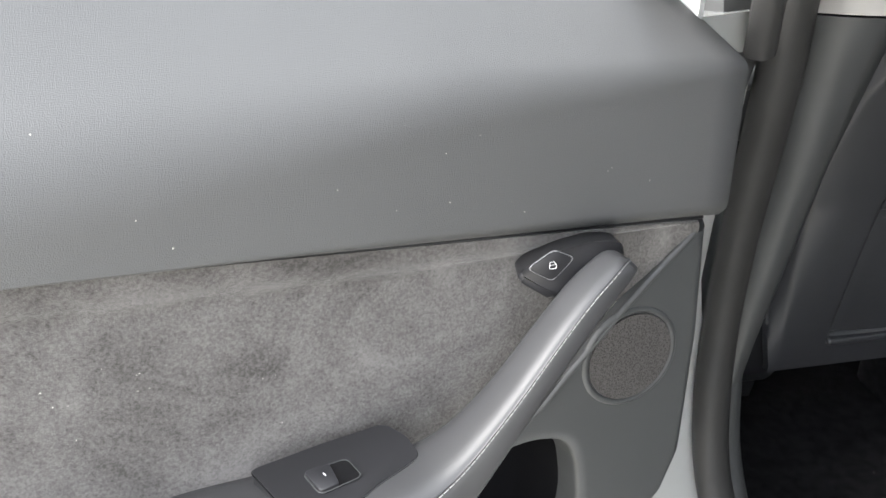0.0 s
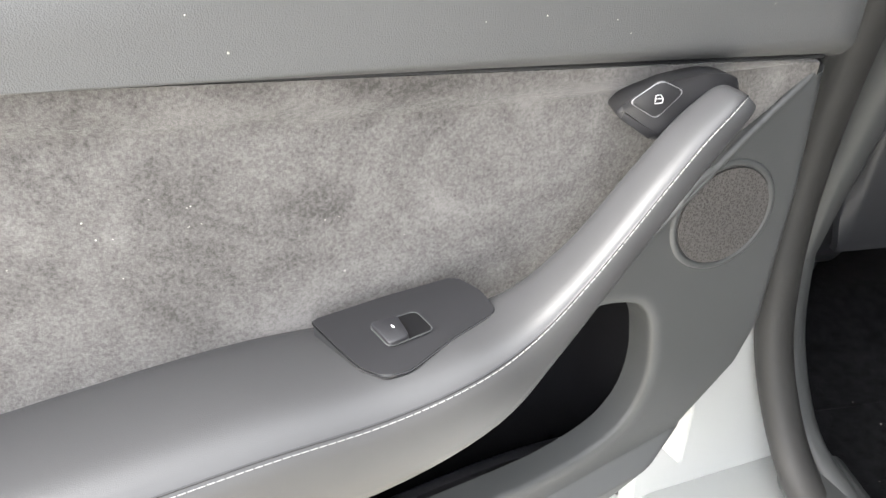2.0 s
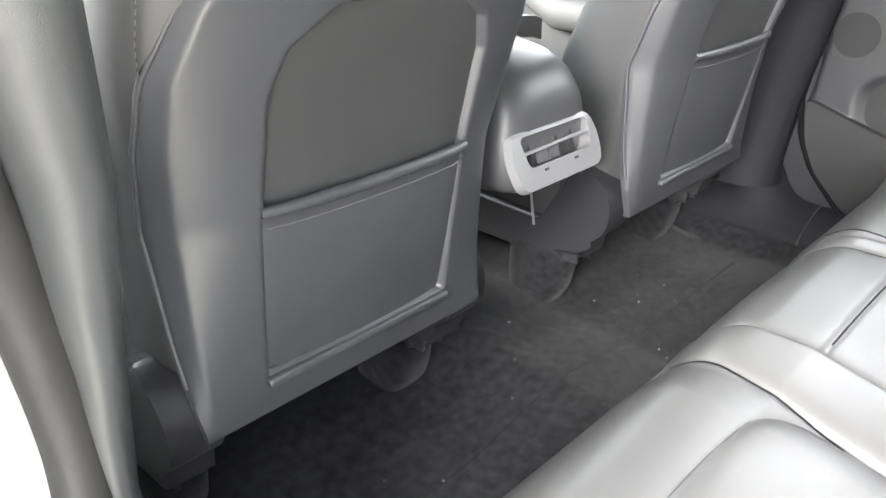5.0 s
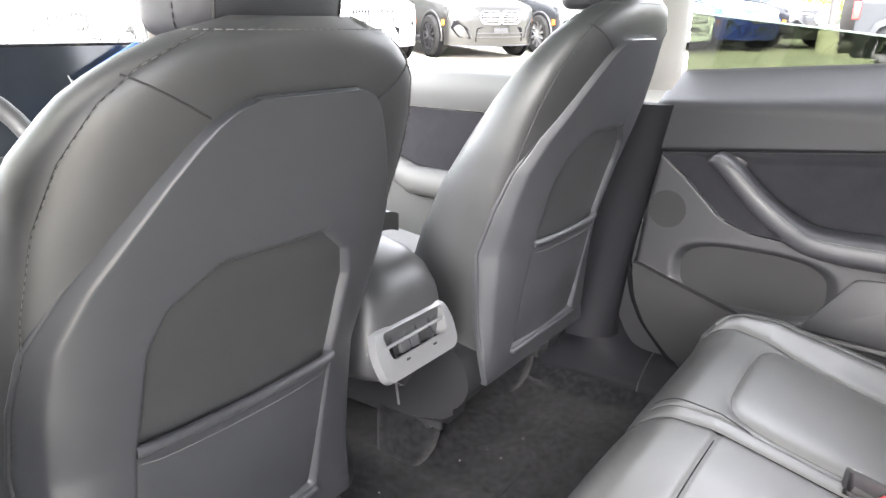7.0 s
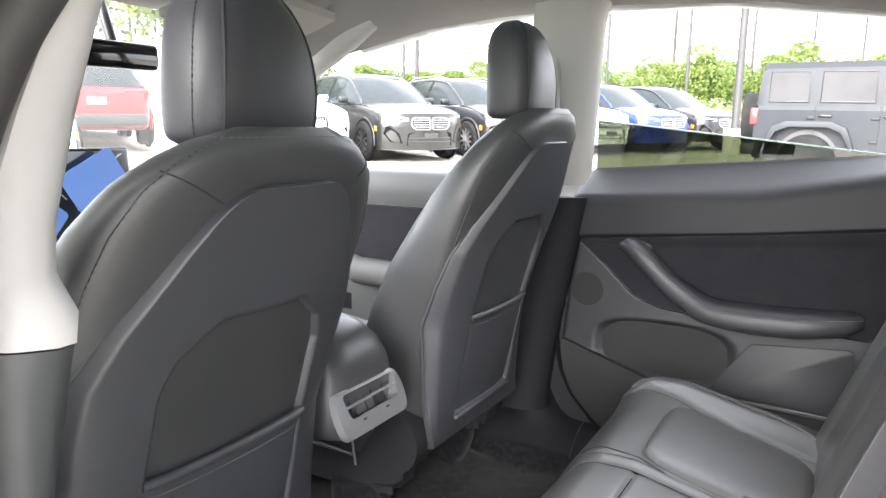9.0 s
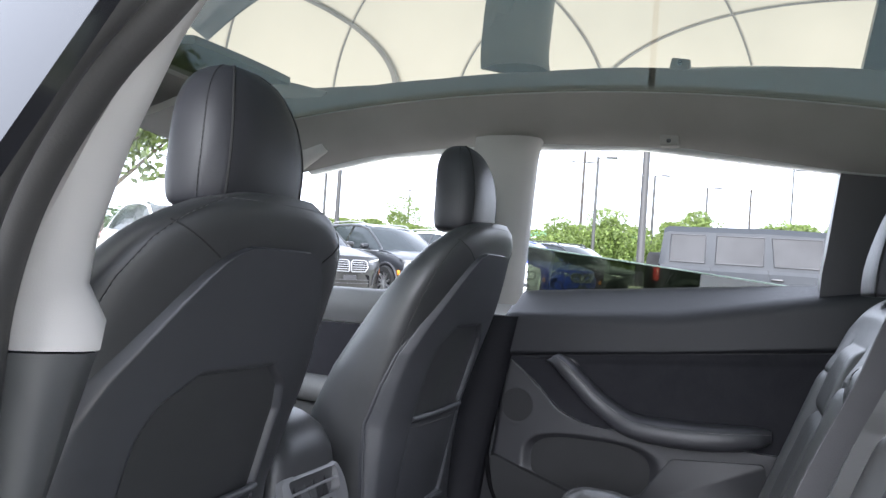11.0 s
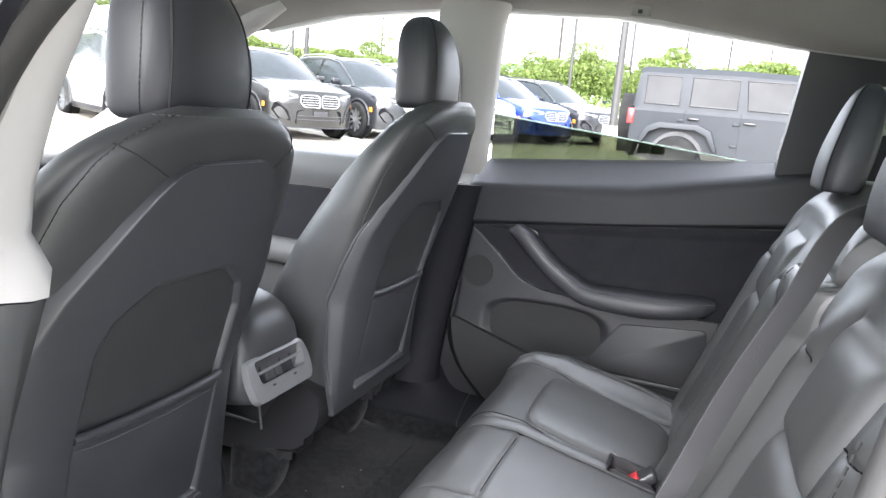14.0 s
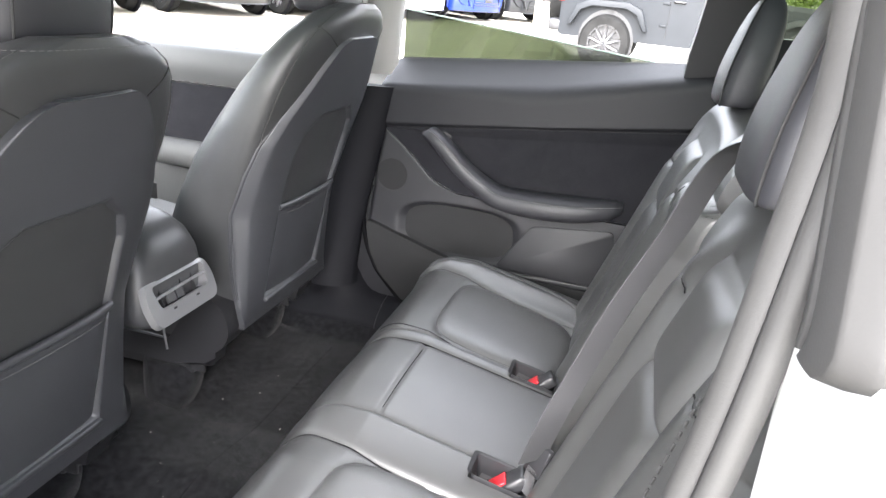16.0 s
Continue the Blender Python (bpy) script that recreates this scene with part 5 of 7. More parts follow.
for x0, x1, xe in ((0.515, 0.558, 0.505), (-0.500, -0.546, -0.535)):
    pts = smooth_path([(x0, 0.505), (x1, 0.46), (x1, 0.36), (x1 * 0.985, 0.26), (xe, 0.15)], 40)
    part("bench_piping", tube([on_bench(p[0], p[1], 0.0) for p in pts], 0.0035, 8), LEATHER, bench)
    part("bench_stitching", stitches([on_bench(p[0] - math.copysign(0.008, x0), p[1], 0.0002) for p in pts], 0.005, 0.003, 0.0003), THREAD_GREY, bench)
part("bench_cross_seam", tube([on_bench(-0.119 + 0.248 * k / 10, 0.397, 0.0006) for k in range(11)], 0.0015, 6), DEEP_BLACK, bench)
for x in (0.43, 0.23, -0.20):
    part("anchor_button", tube([(x, 0.118, 0.588), (x, 0.134, 0.592)], 0.007, 10), STEEL, bench, "steel child seat anchor")
for x, y in ((0.166, 0.198), (-0.142, 0.198)):
    buckle = thing("belt_buckle", (x, y, 0.55), "black belt buckle with red button in the bench", "belt buckle", group="belt buckles")
    m = Matrix.Translation((x + 0.002, y - 0.012, 0.577)) @ Matrix.Rotation(radians(-38), 4, "X") @ Matrix.Rotation(radians(12), 4, "Z")
    part("buckle_body", box(-0.02, 0.02, -0.03, 0.03, -0.012, 0.008, 0.004, 2, m), DARK, buckle)
    part("release_button", box(-0.016, 0.016, -0.002, 0.027, 0.006, 0.012, 0.002, 2, m), RED, buckle, "red release button")

# Dark liner added in each well to stand for its shade.
for bx in (-0.142, 0.166):
    rings = []
    for k, dz in ((1.06, 0.0035), (0.93, 0.001), (0.88, -0.040), (0.05, -0.042)):
        ring = []
        for px, py in rounded([(-0.027 * k, -0.043 * k), (0.027 * k, -0.043 * k), (0.027 * k, 0.043 * k), (-0.027 * k, 0.043 * k)], 0.008 * k, 3):
            y = 0.198 + py
            ring.append((bx + px, y, 0.634 - 0.235 * (0.404 - y) + (0.004 if dz > 0 else 0.0) + dz))
        rings.append(ring)
    part("buckle_well", loft(rings, caps=False), DARK, bench, "dark liner put in the buckle well as shade")

backrest = thing("rear_seat_back", (0, -0.05, 0.56), "black leather split rear seat back", "car seat")


def back_y(z):
    return 0.143 - 0.385 * (z - 0.58)


def back_fn(x0, x1, kind):
    def f(u, v):
        x = x0 + (x1 - x0) * u
        c = (x0 + x1) / 2
        hw = (x1 - x0) / 2
        q = (x - c) / hw
        top = 1.115 - (0.05 * abs(q) ** 3 if kind == "outer" else 0.03 * abs(q) ** 4)
        z = 0.56 + (top - 0.56) * v
        y = back_y(z)
        y -= 0.03 * max(0, abs(q) - 0.88) / 0.12
        y -= 0.05 * max(0, (v - 0.90) / 0.10) ** 2
        def groove(d, width, depth):
            return -depth * math.exp(-abs(d) / width)
        if kind == "outer":
            r = abs(x - (0.365 if x > 0 else -0.360))

            def step(a, b, t):
                t = max(0.0, min(1.0, (t - a) / (b - a)))
                return t * t * (3 - 2 * t)
            # bolsters at both sides, running out towards the shoulder
            y += 0.021 * math.exp(-((r - 0.150) / 0.044) ** 2) * step(1.04, 0.93, z)
            # middle panel in two pillows
            q = min(1.0, r / 0.092)
            for z0, z1 in ((0.58, 0.887), (0.887, 1.012)):
                if z0 < z < z1:
                    y += 0.016 * (1 - q ** 8) * (1 - abs(2 * (z - z0) / (z1 - z0) - 1) ** (16 if z0 < 0.6 else 7))
            y += groove(r - 0.092, 0.0055, 0.011) * step(1.025, 0.985, z)
            y += groove(z - 0.955 - 0.10 * (r - 0.155), 0.005, 0.006) * step(0.11, 0.13, r)
            y -= 0.004 * math.exp(-((z - 1.04) / 0.03) ** 2)
        else:
            y += 0.016 if z < 1.0 else 0.004
            y += groove(z - 1.003, 0.007, 0.016)
            y += groove(abs(x - 0.017) - 0.075, 0.004, 0.006) * (1 if z < 0.98 else 0)
            y += 0.012 * max(0.0, 1 - ((z - 0.985) / 0.05) ** 2) * (1 if z < 1.0 else 0)
        return x, y, z
    def seam(points):
        """A dark seam along points (x, z) of the face."""
        line = []
        for x, z in points:
            q = (x - (x0 + x1) / 2) / ((x1 - x0) / 2)
            top = 1.115 - (0.05 * abs(q) ** 3 if kind == "outer" else 0.03 * abs(q) ** 4)
            p = f((x - x0) / (x1 - x0), (z - 0.56) / (top - 0.56))
            line.append((p[0], p[1] + 0.0006, p[2]))
        part("seam", tube(line, 0.0010, 6), DEEP_BLACK, backrest)
    if kind == "outer":
        c = 0.365 if x0 > 0 else -0.360
        for sg in (-1, 1):
            seam([(c + sg * 0.092, 0.62 + 0.378 * k / 40) for k in range(41)])
            seam([(c + sg * (0.115 + 0.09 * k / 16), 0.955 + 0.10 * (0.09 * k / 16 - 0.04)) for k in range(17)])
    else:
        for sg in (-1, 1):
            seam([(0.017 + sg * 0.075, 0.62 + 0.375 * k / 40) for k in range(41)])
        seam([(-0.080 + 0.194 * k / 24, 1.003) for k in range(25)])
    return sheet(f, 150, 220, 0.10, (0, -1, 0))


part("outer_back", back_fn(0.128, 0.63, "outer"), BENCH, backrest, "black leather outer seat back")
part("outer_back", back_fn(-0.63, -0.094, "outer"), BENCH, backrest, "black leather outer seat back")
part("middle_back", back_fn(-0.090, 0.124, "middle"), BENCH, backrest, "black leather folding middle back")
for x in (0.345, -0.345):
    head = thing("headrest", (x, -0.09, 1.09), "black leather rear headrest with stitched edge", "headrest", group="rear headrests")
    dy = 0.0 if x > 0 else 0.022
    rows = [(z, y + dy, w, d) for z, y, w, d in ((1.098, -0.060, 0.080, 0.026), (1.104, -0.062, 0.090, 0.034), (1.15, -0.070, 0.090, 0.038), (1.20, -0.080, 0.078, 0.035), (1.24, -0.088, 0.060, 0.029), (1.265, -0.092, 0.040, 0.020), (1.278, -0.094, 0.016, 0.008))]
    rings = [[(*superpoint(x, r[1], r[2], r[3], 2 * math.pi * i / 36, 0.55), r[0]) for i in range(36)] for r in smooth_path(rows, 24)]
    part("pad", loft(rings), HEADSKIN, head)
    path = []
    for r in smooth_path(rows, 24)[1:-1]:
        px, py = superpoint(x, r[1], r[2], r[3], 0.45 + math.pi / 2 + 0.4, 0.55)
        path.append((px - 0.001, py + 0.001, r[0]))
    part("edge_seam", tube(path, 0.0015, 6), THREAD_DARK, head)
    for dx in (-0.04, 0.04):
        part("post", tube([(x + dx, -0.085, 1.03), (x + dx, -0.08, 1.10)], 0.006, 8), STEEL, head)

belt = thing("seat_belt", (0.0, 0.1, 0.62), "black webbing seat belt across the middle back", "seat belt")
path = smooth_path([(-0.150, 0.145, 0.635), (-0.178, 0.122, 0.728), (-0.174, 0.100, 0.79), (-0.176, 0.062, 0.897), (-0.180, 0.018, 1.00), (-0.195, -0.022, 1.10), (-0.215, -0.085, 1.135)], 36)
part("webbing", loft([[(p[0] + 0.010, p[1] - 0.006, p[2]), (p[0] - 0.022, p[1] + 0.028, p[2]), (p[0] - 0.0235, p[1] + 0.027, p[2]), (p[0] + 0.0085, p[1] - 0.007, p[2])] for p in path]), WEBBING, belt, "ribbed black webbing")
mt = Matrix.Translation((-0.149, 0.150, 0.640)) @ Matrix.Rotation(radians(42), 4, "Z") @ Matrix.Rotation(radians(14), 4, "X")
part("tongue", slab(rounded([(-0.011, -0.060), (0.011, -0.060), (0.011, -0.02), (-0.011, -0.02)], 0.003, 3), lambda a, b, c: mt @ Vector((a, c, b)), 0.0025), STEEL, belt, "steel belt tongue")
part("tongue_grip", slab(rounded([(-0.018, -0.030), (0.018, -0.030), (0.024, 0.018), (-0.024, 0.018)], 0.006, 3), lambda a, b, c: mt @ Vector((a, c, b)), 0.010, 0.002), DARK, belt, "black moulded grip of the tongue")
part("edge_stitching", stitches([(-0.566 + 0.034 * k / 20, back_y(0.90 + 0.085 * k / 20) + 0.0235, 0.90 + 0.085 * k / 20) for k in range(21)], 0.0065, 0.003, 0.0012), THREAD_DARK, backrest, "coarse stitching along the bolster")

# right front door seen between the seats
fdoor = thing("front_door", (0.80, 1.2, 0.34), "closed front car door with grey suede insert", "car door")
part("upper_pad", sheet(lambda u, v: (0.80 - 0.02 * math.sin(math.pi * min(1, v * 1.2)) + 0.08 * max(0, (v - 0.75) / 0.25), 0.84 + 1.0 * u, 0.945 + 0.10 * min(1, v / 0.75)), 20, 14, 0.02, (1, 0, 0)), PAD, fdoor, "soft grey upper pad")
part("suede_insert", sheet(lambda u, v: (0.808, 0.84 + 1.0 * u, 0.77 + 0.17 * v), 10, 6, 0.02, (1, 0, 0)), SUEDE_SHADED, fdoor, "dark suede insert")
part("armrest", tube([(0.77, 0.86, 0.745), (0.765, 1.1, 0.745), (0.765, 1.4, 0.75), (0.78, 1.6, 0.83)], [0.03, 0.04, 0.04, 0.02], 14), PAD, fdoor, "leather armrest")
part("lower_panel", sheet(lambda u, v: (0.805 - 0.01 * math.sin(math.pi * v), 0.84 + 1.0 * u, 0.36 + 0.40 * v), 10, 10, 0.02, (1, 0, 0)), PLASTIC, fdoor)
part("door_skin", sheet(lambda u, v: (0.90 + 0.03 * math.sin(math.pi * v), 0.75 + 1.1 * u, 0.30 + 0.73 * v), 8, 8, 0.02, (-1, 0, 0)), WHITE, fdoor, "white outer skin")

# front of the cabin
wheel = thing("steering_wheel", (-0.36, 1.47, 0.92), "black leather steering wheel", "steering wheel")
mw = Matrix.Translation((-0.385, 1.43, 0.935)) @ Matrix.Rotation(radians(-28), 4, "X")
ring = [mw @ Vector((0.18 * math.cos(a), 0, 0.17 * math.sin(a))) for a in (2 * math.pi * k / 40 for k in range(41))]
part("rim", tube(ring, 0.016, 10), LEATHER, wheel)
part("hub", box(-0.06, 0.06, -0.02, 0.04, -0.05, 0.045, 0.02, 3, mw), DARK, wheel)
for sgn in (-1, 1):
    part("spoke", box(min(0, sgn * 0.17), max(0, sgn * 0.17), -0.008, 0.012, -0.022, 0.018, 0.006, 2, mw), DARK, wheel)
part("column", tube([mw @ Vector((0, 0.03, 0)), mw @ Vector((0, 0.38, -0.02))], 0.04, 12), DARK, wheel)
part("spoke_knob", tube([mw @ Vector((0.085, -0.018, 0)), mw @ Vector((0.085, -0.004, 0))], 0.009, 12), STEEL, wheel)

scr = thing("touch_screen", (-0.03, 1.61, 0.9), "dark touch screen showing a grey street map", "screen")
ms = Matrix.Translation((-0.03, 1.60, 1.005)) @ Matrix.Rotation(radians(-6), 4, "X")
part("panel", box(-0.19, 0.19, 0, 0.012, -0.115, 0.115, 0.004, 2, ms), GLOSS_BLACK, scr)
part("picture", box(-0.183, 0.183, -0.0012, 0.002, -0.108, 0.108, 0, 2, ms), SCREEN, scr)
part("stand", box(-0.03, 0.03, 0.012, 0.16, -0.10, -0.02, 0.005, 2, ms), DARK, scr)
STREET = material("street_lines", (0.35, 0.36, 0.36), 0.3, vary=0.05)
for k in range(9):
    a = random.uniform(-0.09, 0.17), random.uniform(-0.09, 0.09)
    b = a[0] + random.uniform(-0.06, 0.1), a[1] + random.uniform(-0.08, 0.08)
    a, b = [(max(-0.17, min(0.17, p[0])), max(-0.1, min(0.1, p[1]))) for p in (a, b)]
    part("map_street", tube([ms @ Vector((a[0], -0.002, a[1])), ms @ Vector((b[0], -0.002, b[1]))], 0.0011, 4), STREET, scr)
card = thing("blue_card", (0.045, 1.57, 0.99), "flat blue paper card propped by the screen", "card")
mc = Matrix.Translation((0.045, 1.575, 1.052)) @ Matrix.Rotation(radians(-27), 4, "Y") @ Matrix.Rotation(radians(-8), 4, "X")
part("sheet", slab(rounded([(-0.07, -0.045), (0.07, -0.045), (0.07, 0.045), (-0.07, 0.045)], 0.012), lambda a, b, c: mc @ Vector((a, c, b)), 0.0015), BLUE_CARD, card)
card2 = thing("blue_card", (-0.12, 1.55, 0.93), "flat blue paper card below the screen", "card")
mc2 = Matrix.Translation((-0.105, 1.565, 0.955)) @ Matrix.Rotation(radians(-50), 4, "Y") @ Matrix.Rotation(radians(-8), 4, "X")
part("sheet", slab(rounded([(-0.07, -0.04), (0.07, -0.04), (0.07, 0.04), (-0.07, 0.04)], 0.012), lambda a, b, c: mc2 @ Vector((a, c, b)), 0.0015), BLUE_CARD, card2)
mirror = thing("rear_view_mirror", (0.08, 1.55, 1.38), "black rear view mirror under the headliner", "mirror")
part("housing", box(0.0, 0.205, 1.535, 1.565, 1.290, 1.350, 0.014, 3), GLOSS_BLACK, mirror)
part("stalk", tube([(0.10, 1.56, 1.34), (0.10, 1.60, 1.45)], 0.012, 8), DARK, mirror)
for side in (-1, 1):
    visor = thing("sun_visor", (side * 0.36, 1.30, 1.44), "pale grey folded sun visor", "sun visor", group="sun visors")
    part("flap", sheet(lambda u, v, side=side: (side * (0.16 + 0.36 * u), 1.28 + 0.20 * v, 1.475 - 0.055 * v - 0.03 * u - 0.006 * math.sin(math.pi * v)), 10, 10, 0.018, (0, 0, -1)), HEADLINER, visor)
clip = thing("coat_hook", (0.68, 0.335, 1.44), "small grey coat hook on the headliner", "hook")
part("cover", box(0.664, 0.70, 0.315, 0.357, 1.424, 1.466, 0.004, 2), HEADLINER, clip)
part("pin", box(0.658, 0.666, 0.331, 0.341, 1.430, 1.439, 0.002), DARK, clip)

# ---- the lot outside ----
OUT = Matrix.Identity(4)
CONCRETE = material("pale_concrete", (0.46, 0.43, 0.36), 0.85, bump=0.6, scale=60, vary=0.12, vary_scale=0.8)
JOINT = material("tar_joint", (0.13, 0.12, 0.11), 0.8, vary=0.2, vary_scale=8)
LINE = material("white_line_paint", (0.75, 0.75, 0.72), 0.7, vary=0.1)
GRASS = material("grass", (0.10, 0.16, 0.04), 0.95, bump=1.0, scale=40, vary=0.3, vary_scale=3)
TYRE = material("tyre_rubber", (0.016, 0.016, 0.016), 0.85, vary=0.2, spec=0.1)
RIM = material("dark_alloy", (0.08, 0.08, 0.085), 0.35, metal=0.8, vary=0.1)
CARGLASS = material("dark_car_glass", (0.02, 0.024, 0.026), 0.05, vary=0.1, spec=0.13)
LAMP = material("clear_headlamp", (0.12, 0.125, 0.13), 0.12, vary=0.2, vary_scale=30)
AMBER = material("amber_lens", (0.7, 0.2, 0.02), 0.3, vary=0.1)
TAIL = material("red_lens", (0.35, 0.02, 0.02), 0.2, vary=0.1)
POLE = material("dark_bronze_pole", (0.022, 0.021, 0.020), 0.6, metal=0.0, vary=0.1)
WOODPOLE = material("weathered_pole", (0.035, 0.03, 0.025), 0.9, vary=0.2)
BARK = material("bark", (0.09, 0.07, 0.05), 0.95, bump=1.0, scale=30, vary=0.3)
WALL = material("pale_render", (0.62, 0.60, 0.57), 0.9, vary=0.06, vary_scale=0.3)
GREENROOF = material("green_metal_roof", (0.08, 0.22, 0.16), 0.5, vary=0.1)


def leaf_material(name, a, b):
    m = material(name, a, 0.6, vary=0.2, vary_scale=3, tint=b)
    nt = m.node_tree
    bsdf = nt.nodes["Principled BSDF"]
    info = nt.nodes.new("ShaderNodeNewGeometry")
    hsv = nt.nodes.new("ShaderNodeHueSaturation")
    mr = nt.nodes.new("ShaderNodeMapRange")
    mr.inputs["To Min"].default_value, mr.inputs["To Max"].default_value = 0.6, 1.5
    src = bsdf.inputs["Base Color"].links[0].from_socket
    nt.links.new(info.outputs["Random Per Island"], mr.inputs["Value"])
    nt.links.new(mr.outputs["Result"], hsv.inputs["Value"])
    nt.links.new(src, hsv.inputs["Color"])
    nt.links.new(hsv.outputs["Color"], bsdf.inputs["Base Color"])
    tl = nt.nodes.new("ShaderNodeBsdfTranslucent")
    nt.links.new(hsv.outputs["Color"], tl.inputs["Color"])
    mx = nt.nodes.new("ShaderNodeMixShader")
    mx.inputs["Fac"].default_value = 0.4
    nt.links.new(bsdf.outputs["BSDF"], mx.inputs[1])
    nt.links.new(tl.outputs["BSDF"], mx.inputs[2])
    nt.links.new(mx.outputs["Shader"], nt.nodes["Material Output"].inputs["Surface"])
    return m


LEAF = leaf_material("leaves", (0.04, 0.072, 0.018), (0.025, 0.05, 0.012))
LEAF_LIGHT = leaf_material("light_leaves", (0.115, 0.150, 0.035), (0.080, 0.115, 0.026))

ground = thing("ground", (0, 0, GROUND), "pale concrete parking lot with dark joints", "ground", kind="structure", m=OUT)
YROWS = [-1500, -60, 0, 10.5, 20, 30, 60, 1500]


def lot_z(y):
    """The lot rises a little ahead of the car."""
    return GROUND + 0.012 * max(0.0, min(30.0, y)) + 0.05 * max(0.0, min(30.0, y) - 10.5)


part("concrete", sheet(lambda u, v: (-1500 + 3000 * u, YROWS[round(v * 7)], lot_z(YROWS[round(v * 7)])), 4, 7), CONCRETE, ground, "pale weathered concrete")


def strip(a, b, w, z, wobble=0.0, seed=0):
    """A flat strip on the lot, a little uneven along its way."""
    a, b = Vector((*a, 0)), Vector((*b, 0))
    d = (b - a).normalized()
    nrm = Vector((-d.y, d.x, 0))
    n = 40
    def f(u, v):
        p = a.lerp(b, v) + nrm * (w * (u - 0.5) * (1 + 0.5 * wobble * noise.noise(Vector((v * 30, seed, 3)))) + wobble * 0.06 * noise.noise(Vector((v * 9, seed, 0))))
        return p.x, p.y, lot_z(p.y) + z
    return sheet(f, 1, n)


row_dir, head_dir = Vector((0.91, -0.41, 0)), Vector((-0.41, -0.91, 0))
for k in range(44):
    c = Vector((1.6, 0.9, 0)) + row_dir * (0.78 * (k - 8) if k < 24 else 2.9 * (k - 20) + 0.4)
    part("joint", strip((c - head_dir * 34).to_2d(), (c + head_dir * 34).to_2d(), 0.012, 0.004, 2.2, k), JOINT, ground)
    c = Vector((1.6, 0.9, 0)) - head_dir * (0.78 * (k - 8) if k < 24 else 2.9 * (k - 20) + 0.4)
    part("joint", strip((c - row_dir * 34).to_2d(), (c + row_dir * 34).to_2d(), 0.012, 0.005, 2.2, 50 + k), JOINT, ground)
for k in range(-3, 10):
    c = Vector((12.2, 8.4, 0)) + row_dir * (2.75 * k + 1.35)
    a, b = c - head_dir * 5.2, c + head_dir * 0.3
    part("bay_line", strip((a.x, a.y), (b.x, b.y), 0.11, 0.007), LINE, ground)
part("verge", sheet(lambda u, v: (26 + 60 * u + 6 * v, -60 + 110 * v - 20 * u, lot_z(-60 + 110 * v - 20 * u) + 0.05), 6, 12, 0.1, (0, 0, -1)), GRASS, ground, "green verge behind the lot")


# ---- parked cars ----
def wheel_parts(car, x, y, r, w, m, rim_mat):
    """A tyre with its rim, under the car; x along the car, y across."""
    n = 28
    prof = [(r * 0.66, -w / 2), (r * 0.92, -w / 2), (r, -w * 0.32), (r, w * 0.32), (r * 0.92, w / 2), (r * 0.66, w / 2)]
    rings = [[m @ Vector((x + rr * math.cos(2 * math.pi * k / n), y + ww, r + rr * math.sin(2 * math.pi * k / n))) for k in range(n)] for rr, ww in prof]
    tyre = part("tyre", loft(rings + [rings[0]], caps=False), TYRE, car)
    side = 1 if y > 0 else -1
    rim = join(*[box(-0.02, 0.02, y + side * w * 0.30, y + side * w * 0.42, 0, r * 0.66, 0.006, 1, Matrix.Translation((x, 0, r)) @ Matrix.Rotation(2 * math.pi * k / 10, 4, "Y")) for k in range(10)])
    bmesh.ops.transform(rim, matrix=m, verts=rim.verts)
    part("rim", rim, rim_mat, tyre)
    disc = [[m @ Vector((x + rr * math.cos(2 * math.pi * k / n), y + ww, r + rr * math.sin(2 * math.pi * k / n))) for k in range(n)] for rr, ww in ((r * 0.67, -side * w * 0.2), (r * 0.67, side * w * 0.42), (r * 0.60, side * w * 0.42), (r * 0.60, side * w * 0.1), (0.02, side * w * 0.12))]
    part("rim_well", loft(disc, caps=False), RIM if rim_mat is not RIM else DARK, tyre)


# stations behind the front wheels' centre line: x, belt height, half width, floor
SUV_BODY = [(2.08, 0.93, 0.955, 0.27), (1.9, 0.99, 0.985, 0.27), (1.5, 1.05, 1.0, 0.28), (1.08, 1.09, 1.0, 0.28), (0.3, 1.11, 0.995, 0.28), (-0.8, 1.13, 0.995, 0.28), (-1.6, 1.15, 1.0, 0.29), (-2.05, 1.16, 0.97, 0.32), (-2.30, 1.12, 0.92, 0.36), (-2.42, 1.00, 0.84, 0.42)]
SUV_CABIN = [(1.08, 1.11, 1.125, 0.86, 0.80), (0.80, 1.10, 1.32, 0.90, 0.77), (0.50, 1.10, 1.51, 0.92, 0.73), (0.22, 1.11, 1.655, 0.92, 0.69), (-0.10, 1.11, 1.72, 0.93, 0.675), (-0.60, 1.12, 1.75, 0.93, 0.67), (-1.3, 1.13, 1.735, 0.93, 0.66), (-1.85, 1.14, 1.665, 0.91, 0.64), (-2.15, 1.14, 1.40, 0.88, 0.66), (-2.32, 1.13, 1.16, 0.85, 0.70)]


def suv_nose(y, z):
    """How far forward the front end reaches at y and z."""
    return 2.46 - 0.40 * abs(y / 0.96) ** 3 - 0.24 * max(0.0, z - 0.72) - 0.14 * max(0.0, 0.42 - z)


def cabin_point(x, f, side, lift=0.0):
    """On the side glass of the cabin: f from belt to roof."""
    zb, zr, wb, wr = lerp_table([(-r[0], *r[1:]) for r in SUV_CABIN], -x)
    return Vector((x, side * (wb + (wr - wb) * f + 0.025 * math.sin(math.pi * f) + lift), zb + (zr - 0.045 - zb) * f))


